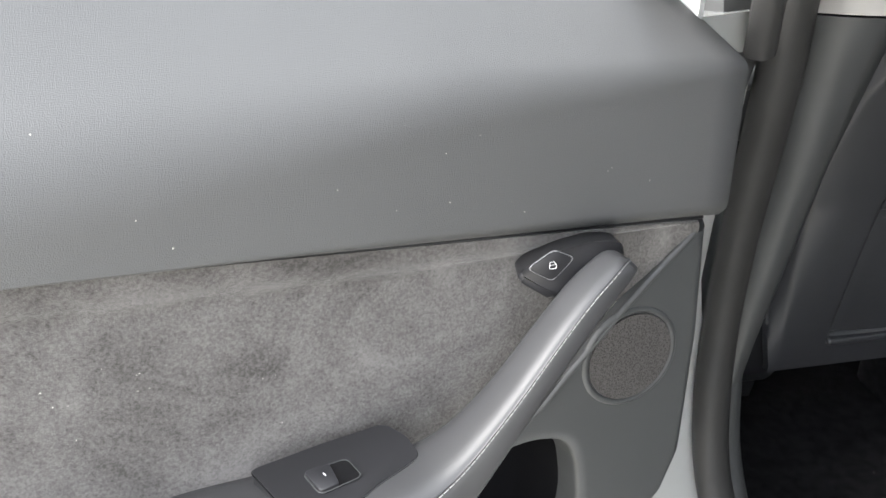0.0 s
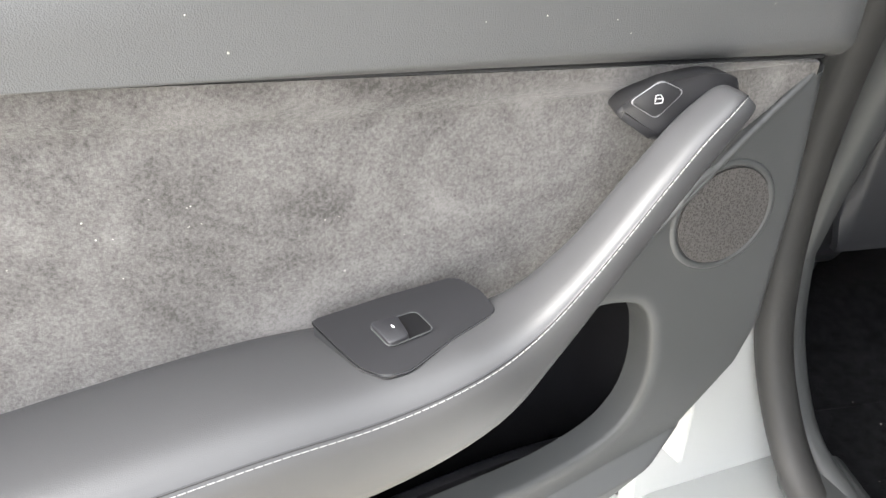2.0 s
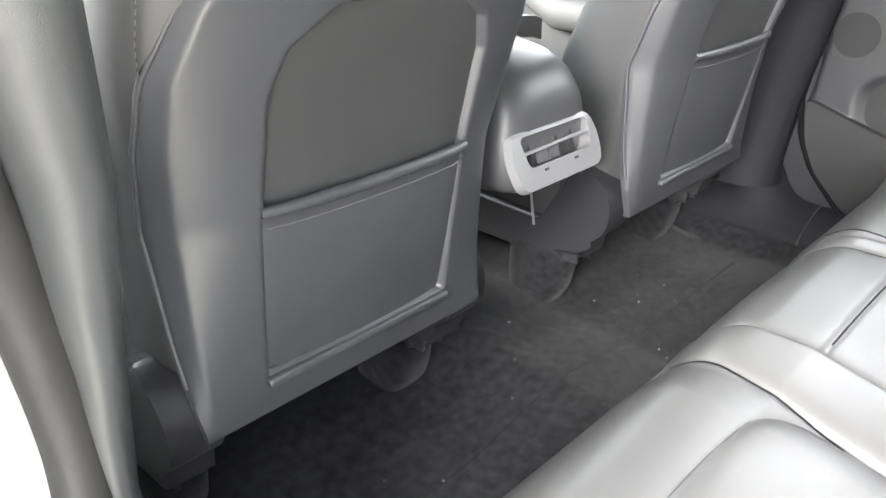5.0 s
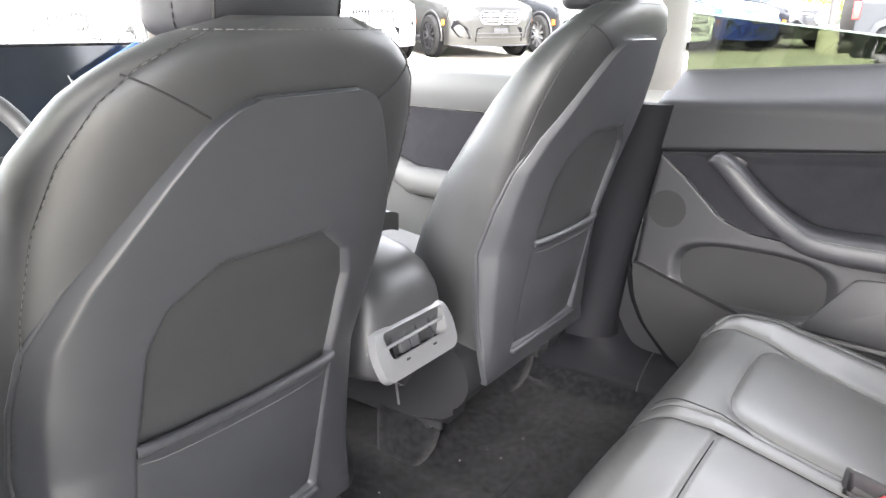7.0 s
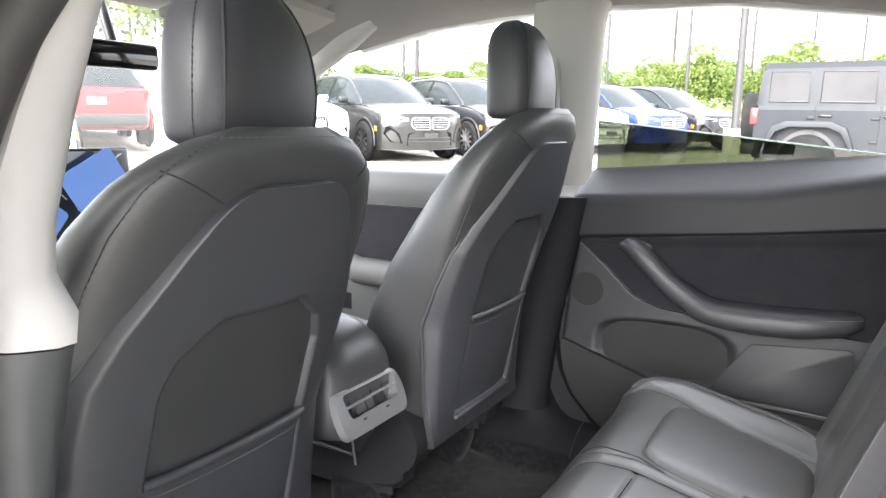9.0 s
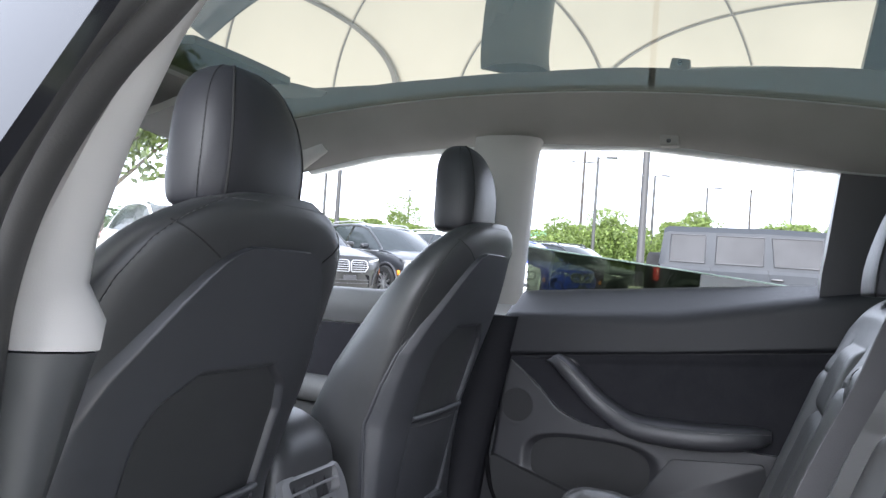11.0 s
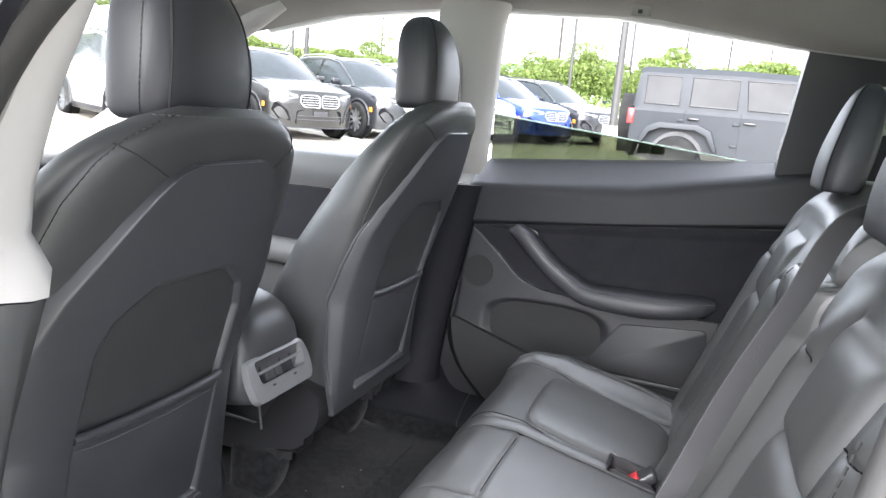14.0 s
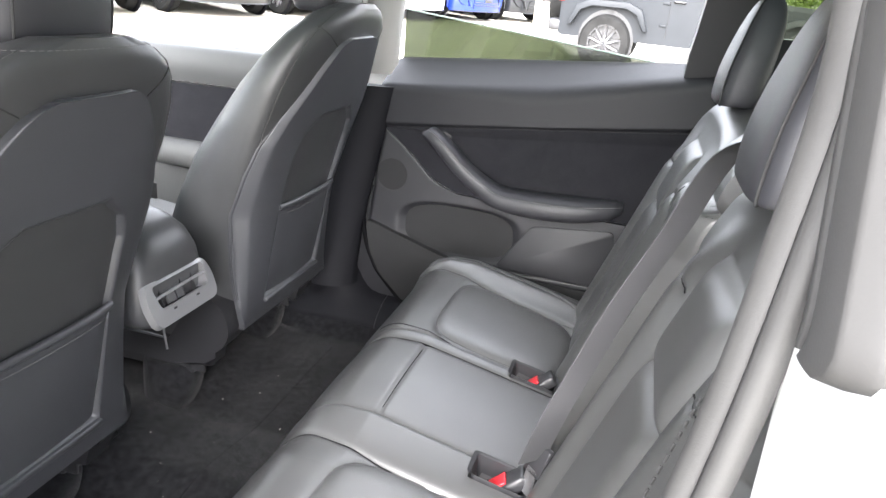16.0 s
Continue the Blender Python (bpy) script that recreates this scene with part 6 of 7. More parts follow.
def parked_suv(name, label, paint, pos, heading, variant="suv", group="parked cars", grille=GLOSS_BLACK):
    hx, hy = heading[0], heading[1]
    k = math.hypot(hx, hy)
    hx, hy = hx / k, hy / k
    m = Matrix(((hx, -hy, 0, pos[0]), (hy, hx, 0, pos[1]), (0, 0, 1, lot_z(pos[1])), (0, 0, 0, 1)))
    car = thing(name, (0, 0, 0), label, "car", group, m=m)
    bright = variant == "bright"
    rings = []
    for x, zb, w, zf in smooth_path(SUV_BODY, 50):
        half = [(0.0, zf), (w * 0.88, zf), (w * 0.955, zf + 0.06), (w * 0.975, zf + 0.22), (w * 0.985, zf + 0.42), (w, zb - 0.20), (w * 0.99, zb - 0.10), (w * 0.95, zb - 0.015), (w * 0.90, zb), (0.0, zb)]
        rings.append([(x, y, z) for y, z in half] + [(x, -y, z) for y, z in half[-2:0:-1]])
    part("body", loft(rings), paint, car, angle=0.7)
    part("front_fascia", sheet(lambda u, v: (suv_nose(-0.955 + 1.91 * u, 0.24 + 0.70 * v), -0.955 + 1.91 * u, 0.24 + 0.70 * v), 40, 16, 0.10, (-1, 0, 0)), paint, car)

    def bonnet(u, v):
        q = 2 * u - 1
        y = q * (0.955 - 0.10 * v)
        x0 = suv_nose(0.955 * q, 0.94) - 0.004
        z = 0.935 + 0.175 * (1 - (1 - v) ** 1.8) + 0.035 * (1 - q * q) * min(1.0, 4 * v + 0.3) + 0.014 * math.exp(-((abs(q) - 0.55) / 0.10) ** 2) * min(1, v * 3)
        return x0 + (1.06 - x0) * v, y, z
    part("bonnet", sheet(bonnet, 40, 24, 0.02, (0, 0, -1)), paint, car)
    cab = []
    for x, zb, zr, wb, wr in smooth_path(SUV_CABIN, 40):
        half = [(0.0, zb - 0.03), (wb, zb - 0.03), (wb, zb), ((wb + wr) / 2 + 0.025, (zb + zr - 0.045) / 2), (wr, zr - 0.045), (wr * 0.94, zr - 0.01), (0.0, zr + 0.015)]
        cab.append([(x, y, z) for y, z in half] + [(x, -y, z) for y, z in half[-2:0:-1]])
    part("glasshouse", loft(cab), CARGLASS, car, "dark car glass", angle=0.7)
    part("roof", sheet(lambda u, v: (lambda c: (0.18 - 2.05 * v, (2 * u - 1) * (c[3] + 0.004), c[1] - 0.04 * abs(2 * u - 1) ** 6 + 0.022 - 0.012 * (2 * u - 1) ** 2))(lerp_table([(-r[0], *r[1:]) for r in SUV_CABIN], -(0.18 - 2.05 * v))), 16, 24, 0.03, (0, 0, -1)), paint, car)
    for side in (-1, 1):
        part("front_pillar", tube([cabin_point(1.06 - 0.86 * k / 8, 1.0 if k else 0.6, side, 0.004) for k in range(9)], 0.030, 8), paint, car)
        part("roof_edge", tube([cabin_point(0.20 - 2.0 * k / 10, 1.0, side, 0.004) for k in range(11)], 0.026, 8), paint, car)
        part("rear_pillar", loft([[cabin_point(-1.78 - 0.10 * (1 - f), f, side, 0.008), cabin_point(-2.20 - 0.08 * (1 - f), f, side, 0.008), cabin_point(-2.20 - 0.08 * (1 - f), f, side, -0.03), cabin_point(-1.78 - 0.10 * (1 - f), f, side, -0.03)] for f in (0.0, 0.25, 0.5, 0.75, 1.0)]), paint, car)
        for x in (-0.42, -1.32):
            part("door_pillar", loft([[cabin_point(x, f, side, 0.006), cabin_point(x - 0.09, f, side, 0.006), cabin_point(x - 0.09, f, side, -0.02), cabin_point(x, f, side, -0.02)] for f in (0.0, 0.35, 0.7, 1.0)]), GLOSS_BLACK, car)
        part("belt_trim", tube([cabin_point(0.98 - 2.9 * k / 14, 0.0, side, 0.012) for k in range(15)], 0.012, 6), SATIN if bright else GLOSS_BLACK, car)
        part("roof_rail", tube([(0.0, side * 0.63, 1.72), (-0.15, side * 0.63, 1.775), (-0.7, side * 0.63, 1.80), (-1.5, side * 0.62, 1.775), (-1.75, side * 0.60, 1.70)], 0.017, 6), SATIN if bright else DARK, car)
        part("mirror", join(box(0.56, 0.70, side * 1.06 - 0.10, side * 1.06 + 0.10, 1.13, 1.26, 0.045, 3), box(0.60, 0.66, side * 0.95 - 0.06, side * 0.95 + 0.06, 1.11, 1.15, 0.012, 2)), paint, car)
        for x in (0.62, -0.46, -1.34):
            part("door_seam", tube([(x, side * 0.992, 1.04), (x, side * 0.998, 0.90), (x + 0.01, side * 0.985, 0.70), (x + 0.02, side * 0.972, 0.48)], 0.006, 6), DARK, car)
        for x in (-0.28, -1.16):
            part("door_handle", box(x - 0.11, x + 0.11, side * 1.005 - 0.016, side * 1.005 + 0.016, 0.955, 0.985, 0.010), paint, car)
        part("sill_cladding", box(-1.02, 1.02, side * 0.965 - 0.03, side * 0.965 + 0.025, 0.25, 0.37, 0.02), DARK, car)
        for x in (1.48, -1.50):
            arch = [(x + 0.455 * math.cos(a), side * 0.99, 0.39 + 0.455 * math.sin(a)) for a in (math.pi * (q - 1) / 18 for q in range(21))]
            part("wheel_arch", tube(arch, 0.026, 8), paint if variant == "suv" else DARK, car)
            well = [(x + 0.44 * math.cos(a), 0.39 + 0.44 * math.sin(a)) for a in (2 * math.pi * q / 28 for q in range(28))]
            part("arch_well", slab(well, lambda a, b, c: Vector((a, side * (1.0035 + c), b)), 0.05), DEEP_BLACK, car)
            wheel_parts(car, x, side * 0.925, 0.39, 0.27, Matrix.Identity(4), STEEL if bright else RIM)
        lamp_shape = rounded([(side * 0.47, 0.795), (side * 0.60, 0.785), (side * 0.885, 0.865), (side * 0.90, 0.905), (side * 0.62, 0.885), (side * 0.47, 0.865)], 0.012, 3)
        lamp = part("headlight", slab(lamp_shape, lambda a, b, c: Vector((suv_nose(a, b) + 0.010 + c, a, b)), 0.05, 0.006), LAMP, car)
        part("light_strip", tube([(suv_nose(a, b) + 0.016, a, b) for a, b in ((side * 0.50, 0.845), (side * 0.62, 0.862), (side * 0.86, 0.893))], 0.010, 6), LINE, lamp)
        frame_ = rounded([(side * 0.025, 0.635), (side * 0.36, 0.640), (side * 0.435, 0.72), (side * 0.42, 0.83), (side * 0.36, 0.865), (side * 0.06, 0.865), (side * 0.025, 0.82)], 0.03, 4)
        kidney = part("kidney_grille", slab(frame_, lambda a, b, c: Vector((suv_nose(a, b) + 0.012 + c, a, b)), 0.06, 0.004), GLOSS_BLACK, car)
        part("grille_frame", tube([(suv_nose(a, b) + 0.014, a, b) for a, b in frame_ + frame_[:1]], 0.012, 6), STEEL if bright else SATIN, kidney)
        if bright:
            for q in range(7):
                y = side * (0.07 + 0.052 * q)
                part("grille_bar", tube([(suv_nose(y, 0.66) + 0.016, y, 0.66), (suv_nose(y, 0.75) + 0.016, y, 0.75), (suv_nose(y, 0.84) + 0.016, y, 0.84)], 0.009, 6), STEEL, kidney)
        else:
            for q in range(4):
                z = 0.685 + 0.045 * q
                part("grille_bar", tube([(suv_nose(side * y, z) + 0.016, side * y, z) for y in (0.05, 0.22, 0.39)], 0.008, 6), SATIN, kidney)
        intake = rounded([(side * 0.60, 0.37), (side * 0.80, 0.40), (side * 0.90, 0.56), (side * 0.86, 0.70), (side * 0.80, 0.70), (side * 0.66, 0.56)], 0.02, 3)
        part("side_intake", slab(intake, lambda a, b, c: Vector((suv_nose(a, b) + 0.008 + c, a, b)), 0.05, 0.004), DEEP_BLACK, car)
        part("intake_blade", tube([(suv_nose(a, b) + 0.014, a, b) for a, b in ((side * 0.58, 0.36), (side * 0.64, 0.56), (side * 0.82, 0.72))], 0.022, 6), paint, car)
        part("marker", box(1.93, 2.02, side * 0.985 - 0.012, side * 0.985 + 0.008, 0.60, 0.70, 0.006), AMBER, car)
        part("tail_lamp", box(-2.40, -2.18, min(side * 0.46, side * 0.93), max(side * 0.46, side * 0.93), 0.97, 1.08, 0.03), TAIL, car)
    low = rounded([(-0.52, 0.32), (0.52, 0.32), (0.50, 0.56), (0.40, 0.585), (-0.40, 0.585), (-0.50, 0.56)], 0.03, 3)
    part("lower_grille", slab(low, lambda a, b, c: Vector((suv_nose(a, b) + 0.008 + c, a, b)), 0.05, 0.004), DEEP_BLACK, car)
    for z in (0.40, 0.47):
        part("grille_slat", tube([(suv_nose(y, z) + 0.014, y, z) for y in (-0.48, -0.24, 0.0, 0.24, 0.48)], 0.010, 6), DARK, car)
    part("number_plate", box(2.455, 2.475, -0.15, 0.15, 0.46, 0.56, 0.005), DARK, car, "plain dark plate")
    part("bumper_lip", sheet(lambda u, v: (suv_nose(-0.90 + 1.8 * u, 0.24) + 0.03 - 0.05 * v, -0.90 + 1.8 * u, 0.235 + 0.035 * v), 24, 3, 0.08, (-1, 0, 0)), DARK, car)
    part("rear_plate", box(-2.445, -2.42, -0.16, 0.16, 0.80, 0.92, 0.004), LINE, car, "plain pale number plate")
    part("rear_bumper", box(-2.47, -2.30, -0.86, 0.86, 0.40, 0.62, 0.05), DARK, car)
    return car


def paint(name, color):
    return material(name, color, 0.32, vary=0.04, spec=0.3, coat=0.35)


P_GREY, P_BLACK, P_BLUE = paint("grey_paint", (0.013, 0.013, 0.0125)), paint("black_paint", (0.012, 0.013, 0.015)), paint("blue_paint", (0.012, 0.028, 0.22))
P_WHITE, P_RED, P_TEAL, P_SLATE = paint("white_paint", (0.75, 0.76, 0.76)), paint("red_paint", (0.20, 0.012, 0.016)), paint("teal_paint", (0.03, 0.12, 0.17)), material("slate_paint", (0.020, 0.022, 0.025), 0.40, vary=0.05, spec=0.15)
front = Vector((12.2, 8.4, 0)) - head_dir * 1.45
HEAD = (-0.47, -0.88)
row = [(-1, "white parked luxury SUV with chrome grille", P_WHITE, "bright"), (0, "grey parked sporty SUV with dark grille", P_GREY, "suv"), (1, "black parked SUV with chrome grille", P_BLACK, "bright"), (2, "white parked SUV with chrome grille", P_WHITE, "bright"),
       (2.9, "bright blue parked SUV", P_BLUE, "suv"), (3.85, "black parked SUV beside the blue one", P_BLACK, "suv")]
for k, lab, pt, var in row:
    p = front + row_dir * (2.65 * k)
    parked_suv("parked_suv", lab, pt, (p.x, p.y), HEAD, var)
parked_suv("parked_suv", "red parked SUV seen from behind", P_RED, (9.0, 14.5), (0.5, 0.87))
parked_suv("parked_suv", "dark teal parked car in the far row", P_TEAL, (20.5, 30.0), (-0.5, -0.86))
parked_suv("parked_suv", "white parked SUV ahead of the windscreen", P_WHITE, (5.0, 11.0), (-0.48, -0.87), "bright")
parked_suv("parked_suv", "black parked car in the far row", P_BLACK, (23.5, 34.0), (-0.5, -0.86))


def off_roader(pos, heading):
    hx, hy = heading
    m = Matrix(((hx, -hy, 0, pos[0]), (hy, hx, 0, pos[1]), (0, 0, 1.10, lot_z(pos[1])), (0, 0, 0, 1)))
    car = thing("off_roader", (0, 0, 0), "slate grey boxy off-roader with hard top", "car", "parked cars", m=m)
    I = Matrix.Identity(4)
    lower = [(2.25, 0.62, 0.55, 1.02), (2.20, 0.70, 0.50, 1.10), (0.72, 0.74, 0.50, 1.16), (0.55, 0.76, 0.45, 1.18), (-2.20, 0.76, 0.45, 1.18), (-2.25, 0.74, 0.48, 1.16)]
    part("body", loft([[(x, -w, z0), (x, w, z0), (x, w, z1 - 0.06), (x, w - 0.03, z1), (x, -w + 0.03, z1), (x, -w, z1 - 0.06)] for x, w, z0, z1 in lower]), P_SLATE, car, angle=0.4)
    upper = [(0.62, 0.72, 1.17, 1.20), (0.30, 0.69, 1.17, 1.70), (0.20, 0.66, 1.17, 1.745), (-0.6, 0.66, 1.17, 1.765), (-2.1, 0.66, 1.17, 1.75), (-2.18, 0.67, 1.17, 1.72), (-2.24, 0.70, 1.17, 1.20)]
    part("hard_top", loft([[(x, -0.735, z0), (x, 0.735, z0), (x, w + 0.02, z1 - 0.08), (x, w - 0.04, z1), (x, -w + 0.04, z1), (x, -w - 0.02, z1 - 0.08)] for x, w, z0, z1 in upper]), P_SLATE, car, angle=0.4)
    for side in (-1, 1):
        for a, b in ((0.20, -0.50), (-0.66, -1.36), (-1.52, -2.06)):
            def win(u, v, a=a, b=b):
                x = a + (b - a) * u - (0.06 * v if a > 0 else 0)
                return x, side * (0.742 - 0.055 * v), 1.23 + 0.40 * v
            part("side_window", sheet(win, 3, 3), GREY_GLASS, car)
            rimm = [win(0, 0), win(1, 0), win(1, 1), win(0, 1), win(0, 0)]
            part("window_seal", tube(rimm, 0.012, 6), DARK, car)
        for x in (-0.58, -1.42, 0.32):
            part("door_seam", tube([(x, side * 0.763, 1.17), (x, side * 0.763, 0.55)], 0.005, 5), DARK, car)
        for x in (-0.45, -1.28):
            part("door_handle", box(x - 0.09, x + 0.09, side * 0.78 - 0.015, side * 0.78 + 0.015, 1.03, 1.065, 0.01), GLOSS_BLACK, car)
        for x in (-0.64, -1.47):
            for z in (0.72, 1.02):
                part("hinge", box(x - 0.05, x + 0.05, side * 0.77 - 0.012, side * 0.77 + 0.012, z - 0.02, z + 0.02, 0.006), P_SLATE, car)
        part("mirror", box(0.30, 0.42, side * 0.90 - 0.1, side * 0.90 + 0.1, 1.18, 1.36, 0.03, 3), P_SLATE, car)
        for x in (1.50, -1.48):
            fl = [(x - 0.62, 0.62), (x - 0.50, 0.90), (x - 0.30, 0.98), (x + 0.30, 0.98), (x + 0.50, 0.90), (x + 0.62, 0.62), (x + 0.55, 0.62), (x + 0.44, 0.84), (x + 0.26, 0.91), (x - 0.26, 0.91), (x - 0.44, 0.84), (x - 0.55, 0.62)]
            part("fender_flare", slab(fl, lambda a, b, c: Vector((a, side * (0.93 + c), b)), 0.19, 0.01), P_SLATE, car)
            well = [(x + 0.44 * math.cos(a), 0.42 + 0.44 * math.sin(a)) for a in (2 * math.pi * q / 24 for q in range(24))]
            part("arch_well", slab(well, lambda a, b, c: Vector((a, side * (0.765 + c), b)), 0.05), DARK, car)
            wheel_parts(car, x, side * 0.80, 0.40, 0.27, I, RIM)
        part("tail_lamp", box(-2.30, -2.20, min(side * 0.64, side * 0.78), max(side * 0.64, side * 0.78), 0.92, 1.14, 0.015), TAIL, car)
    part("spare_wheel", tube([(-2.28, 0, 0.98), (-2.50, 0, 0.98)], 0.38, 28), TYRE, car)
    part("rear_bumper", box(-2.42, -2.22, -0.75, 0.75, 0.50, 0.66, 0.03), DARK, car)
    part("front_bumper", box(2.25, 2.45, -0.75, 0.75, 0.50, 0.68, 0.03), DARK, car)
    return car


off_roader((12.0, -0.65), (-0.03, -1.0))


# ---- lamp posts, poles, trees, buildings ----
def at(az, dist):
    return Vector((-1.0 + dist * math.sin(radians(az)), 0.12 + dist * math.cos(radians(az)), GROUND))


def lamp_post(az, dist, height, arm=1, thick=0.09):
    p = at(az, dist)
    post = thing("lamp_post", p, "tall grey steel lot lamp post", "lamp post", "lamp posts", m=OUT)
    part("base", tube([p, p + Vector((0, 0, 0.7))], 0.28, 14), CONCRETE, post, "round concrete base")
    part("pole", tube([p + Vector((0, 0, 0.7)), p + Vector((0, 0, height))], [thick, thick * 0.75], 10), POLE, post)
    side = Vector((math.cos(radians(az)), -math.sin(radians(az)), 0))
    for s in ((1,) if arm == 1 else (1, -1)):
        a = p + Vector((0, 0, height - 0.1))
        part("arm", tube([a, a + side * 0.5 * s + Vector((0, 0, 0.05))], 0.04, 8), POLE, post)
        c = a + side * 0.85 * s + Vector((0, 0, 0.06))
        part("lamp_head", box(-0.38, 0.38, -0.17, 0.17, -0.05, 0.07, 0.03, 2, Matrix.Translation(c) @ Matrix.Rotation(-radians(az), 4, "Z")), POLE, post)
    return post


for az, dist, el, arm, th in [(81.9, 21, 21.5, 2, 0.11), (58.4, 38, 10.3, 1, 0.13), (72.7, 46, 8.6, 1, 0.12), (78.4, 48, 8.2, 1, 0.12), (82.7, 60, 7.0, 1, 0.13), (86.5, 66, 6.2, 1, 0.12), (57.4, 55, 10.0, 2, 0.12), (92.2, 60, 7.6, 1, 0.08), (38.0, 45, 12.0, 2, 0.1)]:
    lamp_post(az, dist, dist * math.tan(radians(el)) + 1.3, arm, th)
for az, dist in ((77.4, 70), (89.5, 95), (64.0, 110)):
    p = at(az, dist)
    up = thing("utility_pole", p, "weathered wooden utility pole with crossarms", "utility pole", "utility poles", m=OUT)
    h = dist * math.tan(radians(9.0 if dist == 70 else 6.2 if dist == 95 else 5.0)) + 1.3
    part("pole", tube([p, p + Vector((0, 0, h))], [0.18, 0.12], 8), WOODPOLE, up)
    for q in (0.3, 1.5):
        part("crossarm", box(-1.2, 1.2, -0.06, 0.06, -0.06, 0.06, 0.01, 1, Matrix.Translation(p + Vector((0, 0, h - q))) @ Matrix.Rotation(-radians(az), 4, "Z")), WOODPOLE, up)
for q, (z0, z1) in enumerate(((8.2, 9.2), (7.3, 8.4), (6.6, 7.9))):
    w = thing("power_line", at(50, 75) + Vector((0, 0, z0)), "thin sagging overhead power line", "power line", "power lines", m=OUT)
    pts = [at(50 + 50 * k / 30, 75 + 0.2 * k) + Vector((0, 0, z0 + (z1 - z0) * k / 30 - 0.35 * math.sin(math.pi * ((k % 10) / 10)) + 0.3)) for k in range(31)]
    part("cable", tube(pts, 0.018, 5), DARK, w)


def clump_mesh(centre, size, count, leaf, seed):
    """Many small leaf quads in uneven lobes."""
    rng = np.random.default_rng(seed)
    lobes = np.array(centre) + rng.normal(0, 0.42, (18, 3)) * np.array(size)
    spread = 0.28 + 0.35 * rng.random(18)

    def ways():
        w = rng.normal(0, 1, (count, 3))
        return w / np.linalg.norm(w, axis=1)[:, None]
    pick = rng.integers(18, size=count)
    p = lobes[pick] + ways() * np.array(size) * (spread[pick] * (0.75 + 0.3 * rng.random(count)))[:, None]
    a = ways()
    b = np.cross(a, ways())
    b /= np.linalg.norm(b, axis=1)[:, None]
    l = (leaf * (0.6 + 0.8 * rng.random(count)))[:, None]
    verts = np.stack((p - a * l, p + b * l * 0.5, p + a * l, p - b * l * 0.5), 1).reshape(-1, 3).tolist()
    faces = [(k, k + 1, k + 2, k + 3) for k in range(0, 4 * count, 4)]
    return verts, faces


def tree(az, dist, height, width, seed, leaf_mat=None, count=2600, leaf=None, label="leafy green deciduous tree"):
    p = at(az, dist)
    t = thing("tree", p, label, "tree", "trees", m=OUT)
    rng = random.Random(seed)
    trunk = [p, p + Vector((rng.uniform(-.1, .1), rng.uniform(-.1, .1), height * 0.3)), p + Vector((rng.uniform(-.3, .3), rng.uniform(-.3, .3), height * 0.7))]
    limbs = [tube(trunk, [height * 0.025, height * 0.018, height * 0.006], 8)]
    for k in range(7):
        a = rng.uniform(0, 6.28)
        z = height * rng.uniform(0.25, 0.6)
        limbs.append(tube([p + Vector((0, 0, z)), p + Vector((math.cos(a) * width * 0.25, math.sin(a) * width * 0.25, z + height * 0.15)), p + Vector((math.cos(a) * width * 0.42, math.sin(a) * width * 0.42, z + height * 0.26))], [height * 0.010, height * 0.006, height * 0.002], 6))
    part("trunk", join(*limbs), BARK, t)
    part("crown", clump_mesh(p + Vector((0, 0, height * 0.62)), (width * 0.5, width * 0.5, height * 0.36), count, leaf or width * 0.022, seed), leaf_mat or LEAF, t, smooth=False)
    return t


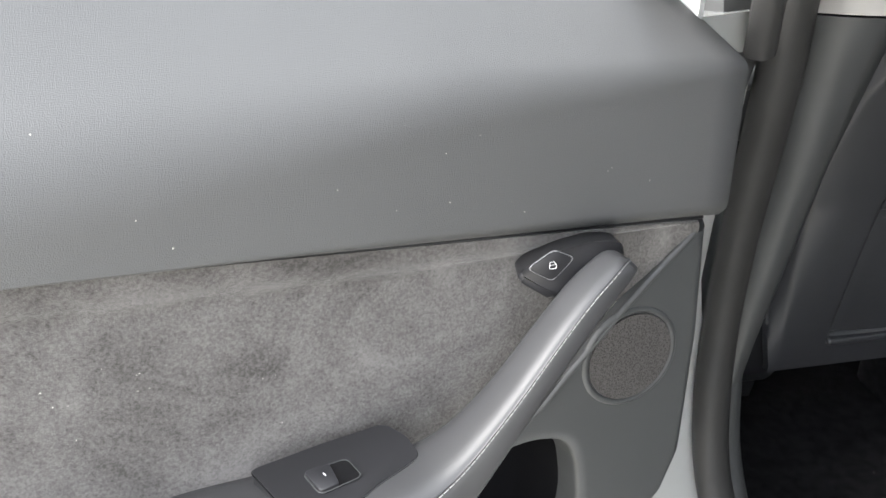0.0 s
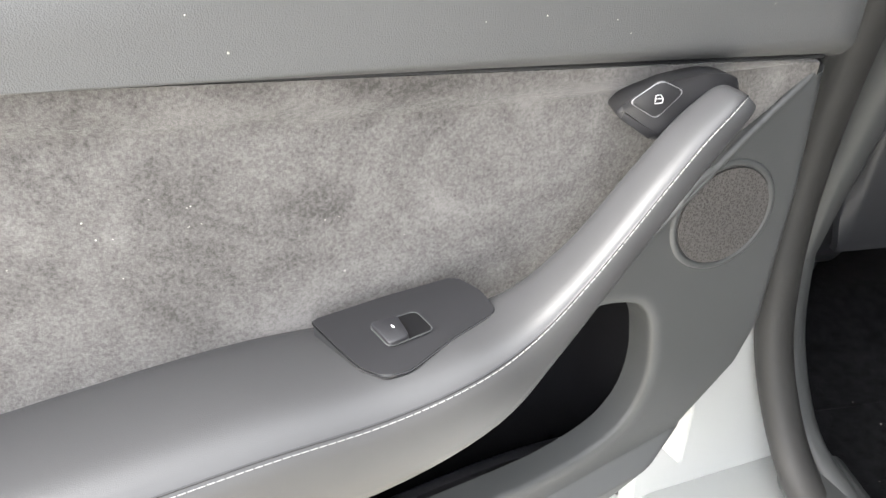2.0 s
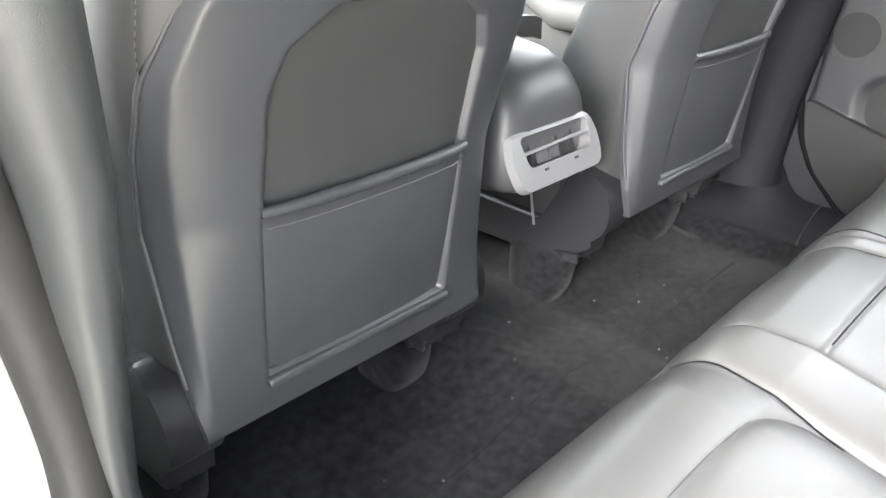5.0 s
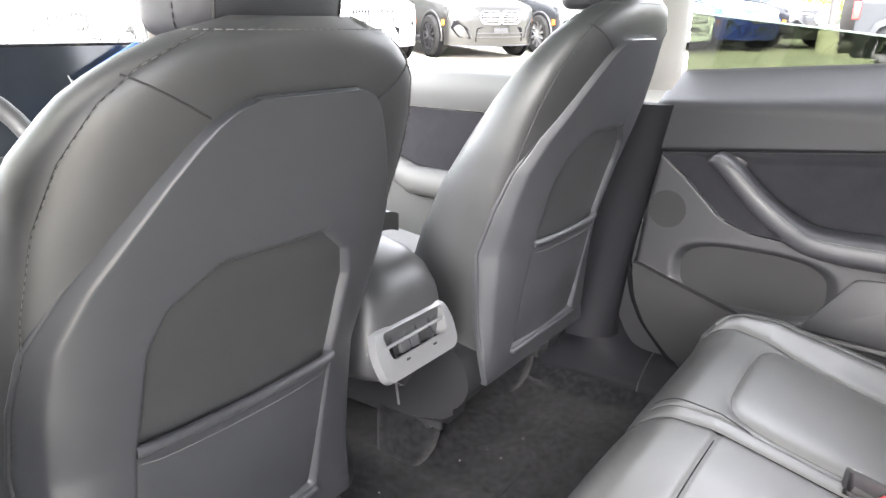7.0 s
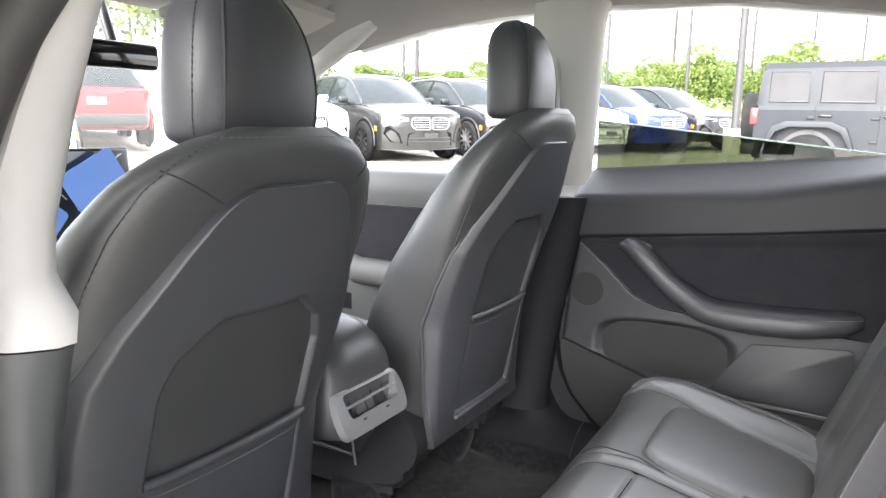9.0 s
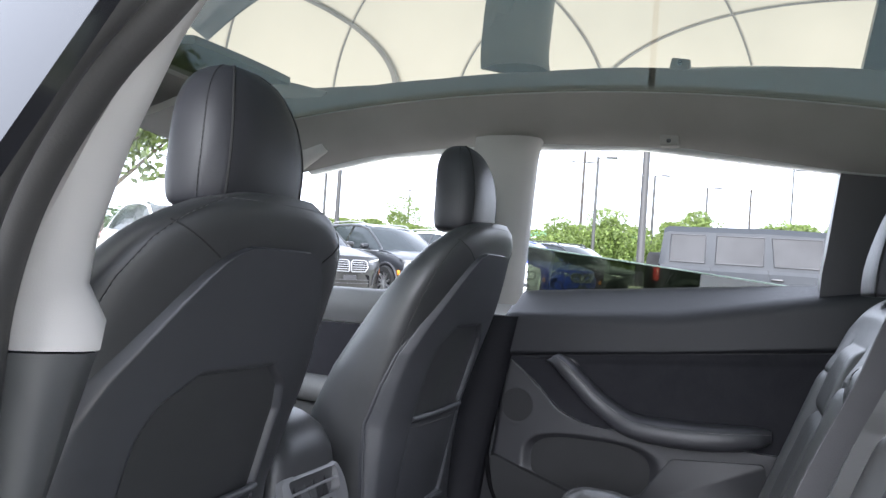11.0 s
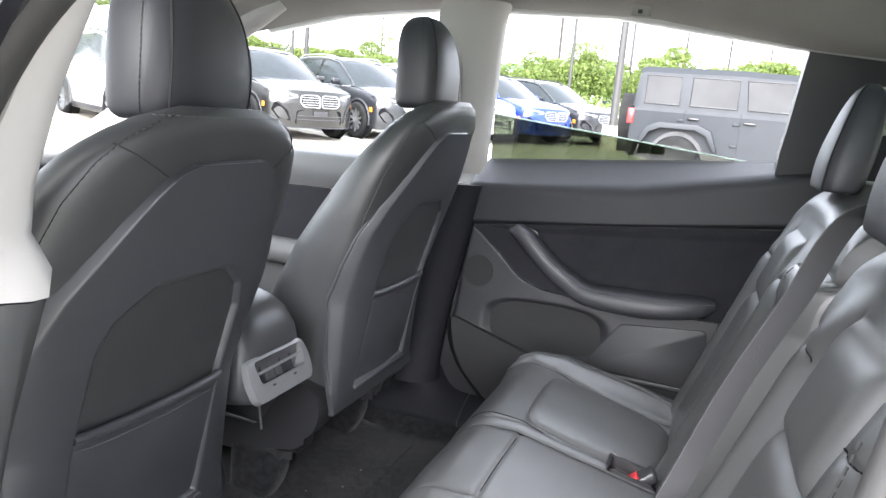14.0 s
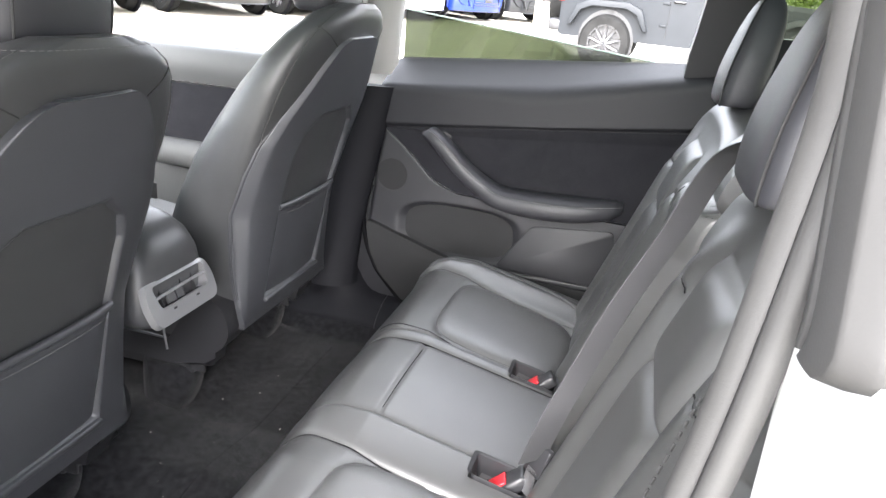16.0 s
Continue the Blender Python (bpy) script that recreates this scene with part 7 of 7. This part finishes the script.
tree(41.5, 32, 10.5, 8.5, 1, LEAF_LIGHT, 16000, 0.17)
tree(33.0, 36, 10.0, 8.0, 2, LEAF, 10000, 0.18)
rng = random.Random(7)
for k in range(18):
    az = 56 + 46 * k / 17 + rng.uniform(-0.6, 0.6)
    dist = rng.uniform(62, 92)
    el = rng.uniform(1.4, 3.4)
    h = dist * math.tan(radians(el)) + 1.3
    tree(az, dist, h, h * rng.uniform(0.9, 1.4), 20 + k, LEAF_LIGHT if rng.random() < 0.85 else LEAF, 12000, 0.12)
for k, (az, el) in enumerate(((75.7, 2.9), (79.2, 3.6), (84.9, 4.2), (88.6, 3.2), (91.8, 3.9), (95.0, 3.5))):
    h = 60 * math.tan(radians(el)) + 1.3
    tree(az, 60, h, h * 1.05, 120 + k, LEAF_LIGHT, 12000, 0.12)
for k in range(7):
    tree(44 + 3.0 * k, 70 + 5 * (k % 3), 3.3 + (k * 37 % 5) * 0.4, 6.5, 80 + k, LEAF, 1500, 0.25)


def hedge(a, b, height, seed, lab):
    pa, pb = a, b
    n = 14
    h = thing("hedge", pa, lab, "hedge", kind="stuff", m=OUT)
    verts, faces = [], []
    for k in range(n):
        p = pa.lerp(pb, (k + 0.5) / n)
        v, f = clump_mesh((p.x, p.y, GROUND + height * 0.45), ((pb - pa).length / n * 0.9, 1.4, height * 0.6), 1600, 0.075, seed + k)
        o = len(verts)
        verts += v
        faces += [tuple(i + o for i in q) for q in f]
    part("leaves", (verts, faces), LEAF_LIGHT, h, smooth=False)


hedge(at(66, 40), at(100, 34), 1.5, 300, "bright green clipped hedge behind the cars")


def low_building(az0, az1, dist, height, wall_mat, roof_mat, label):
    a, b = at(az0, dist), at(az1, dist)
    d = (b - a).normalized()
    nrm = Vector((-d.y, d.x, 0))
    L = (b - a).length
    m = Matrix(((d.x, nrm.x, 0, a.x), (d.y, nrm.y, 0, a.y), (0, 0, 1, GROUND), (0, 0, 0, 1)))
    h = thing("low_building", (0, 0, 0), label, "building", m=m)
    part("wall", box(0, L, 0, 14, 0, height), wall_mat, h)
    part("roof", box(-0.3, L + 0.3, -0.3, 14.3, height, height + 0.9, 0.05), roof_mat, h)
    for k in range(int(L / 4)):
        w = part("window", box(1.2 + 4 * k, 3.4 + 4 * k, -0.06, 0.05, 1.0, 2.8), CARGLASS, h)
    return h


low_building(50, 62, 95, 5.2, WALL, WALL, "pale flat-roofed showroom across the lot")
low_building(72, 84, 110, 5.0, WALL, GREENROOF, "low building with a green metal roof")
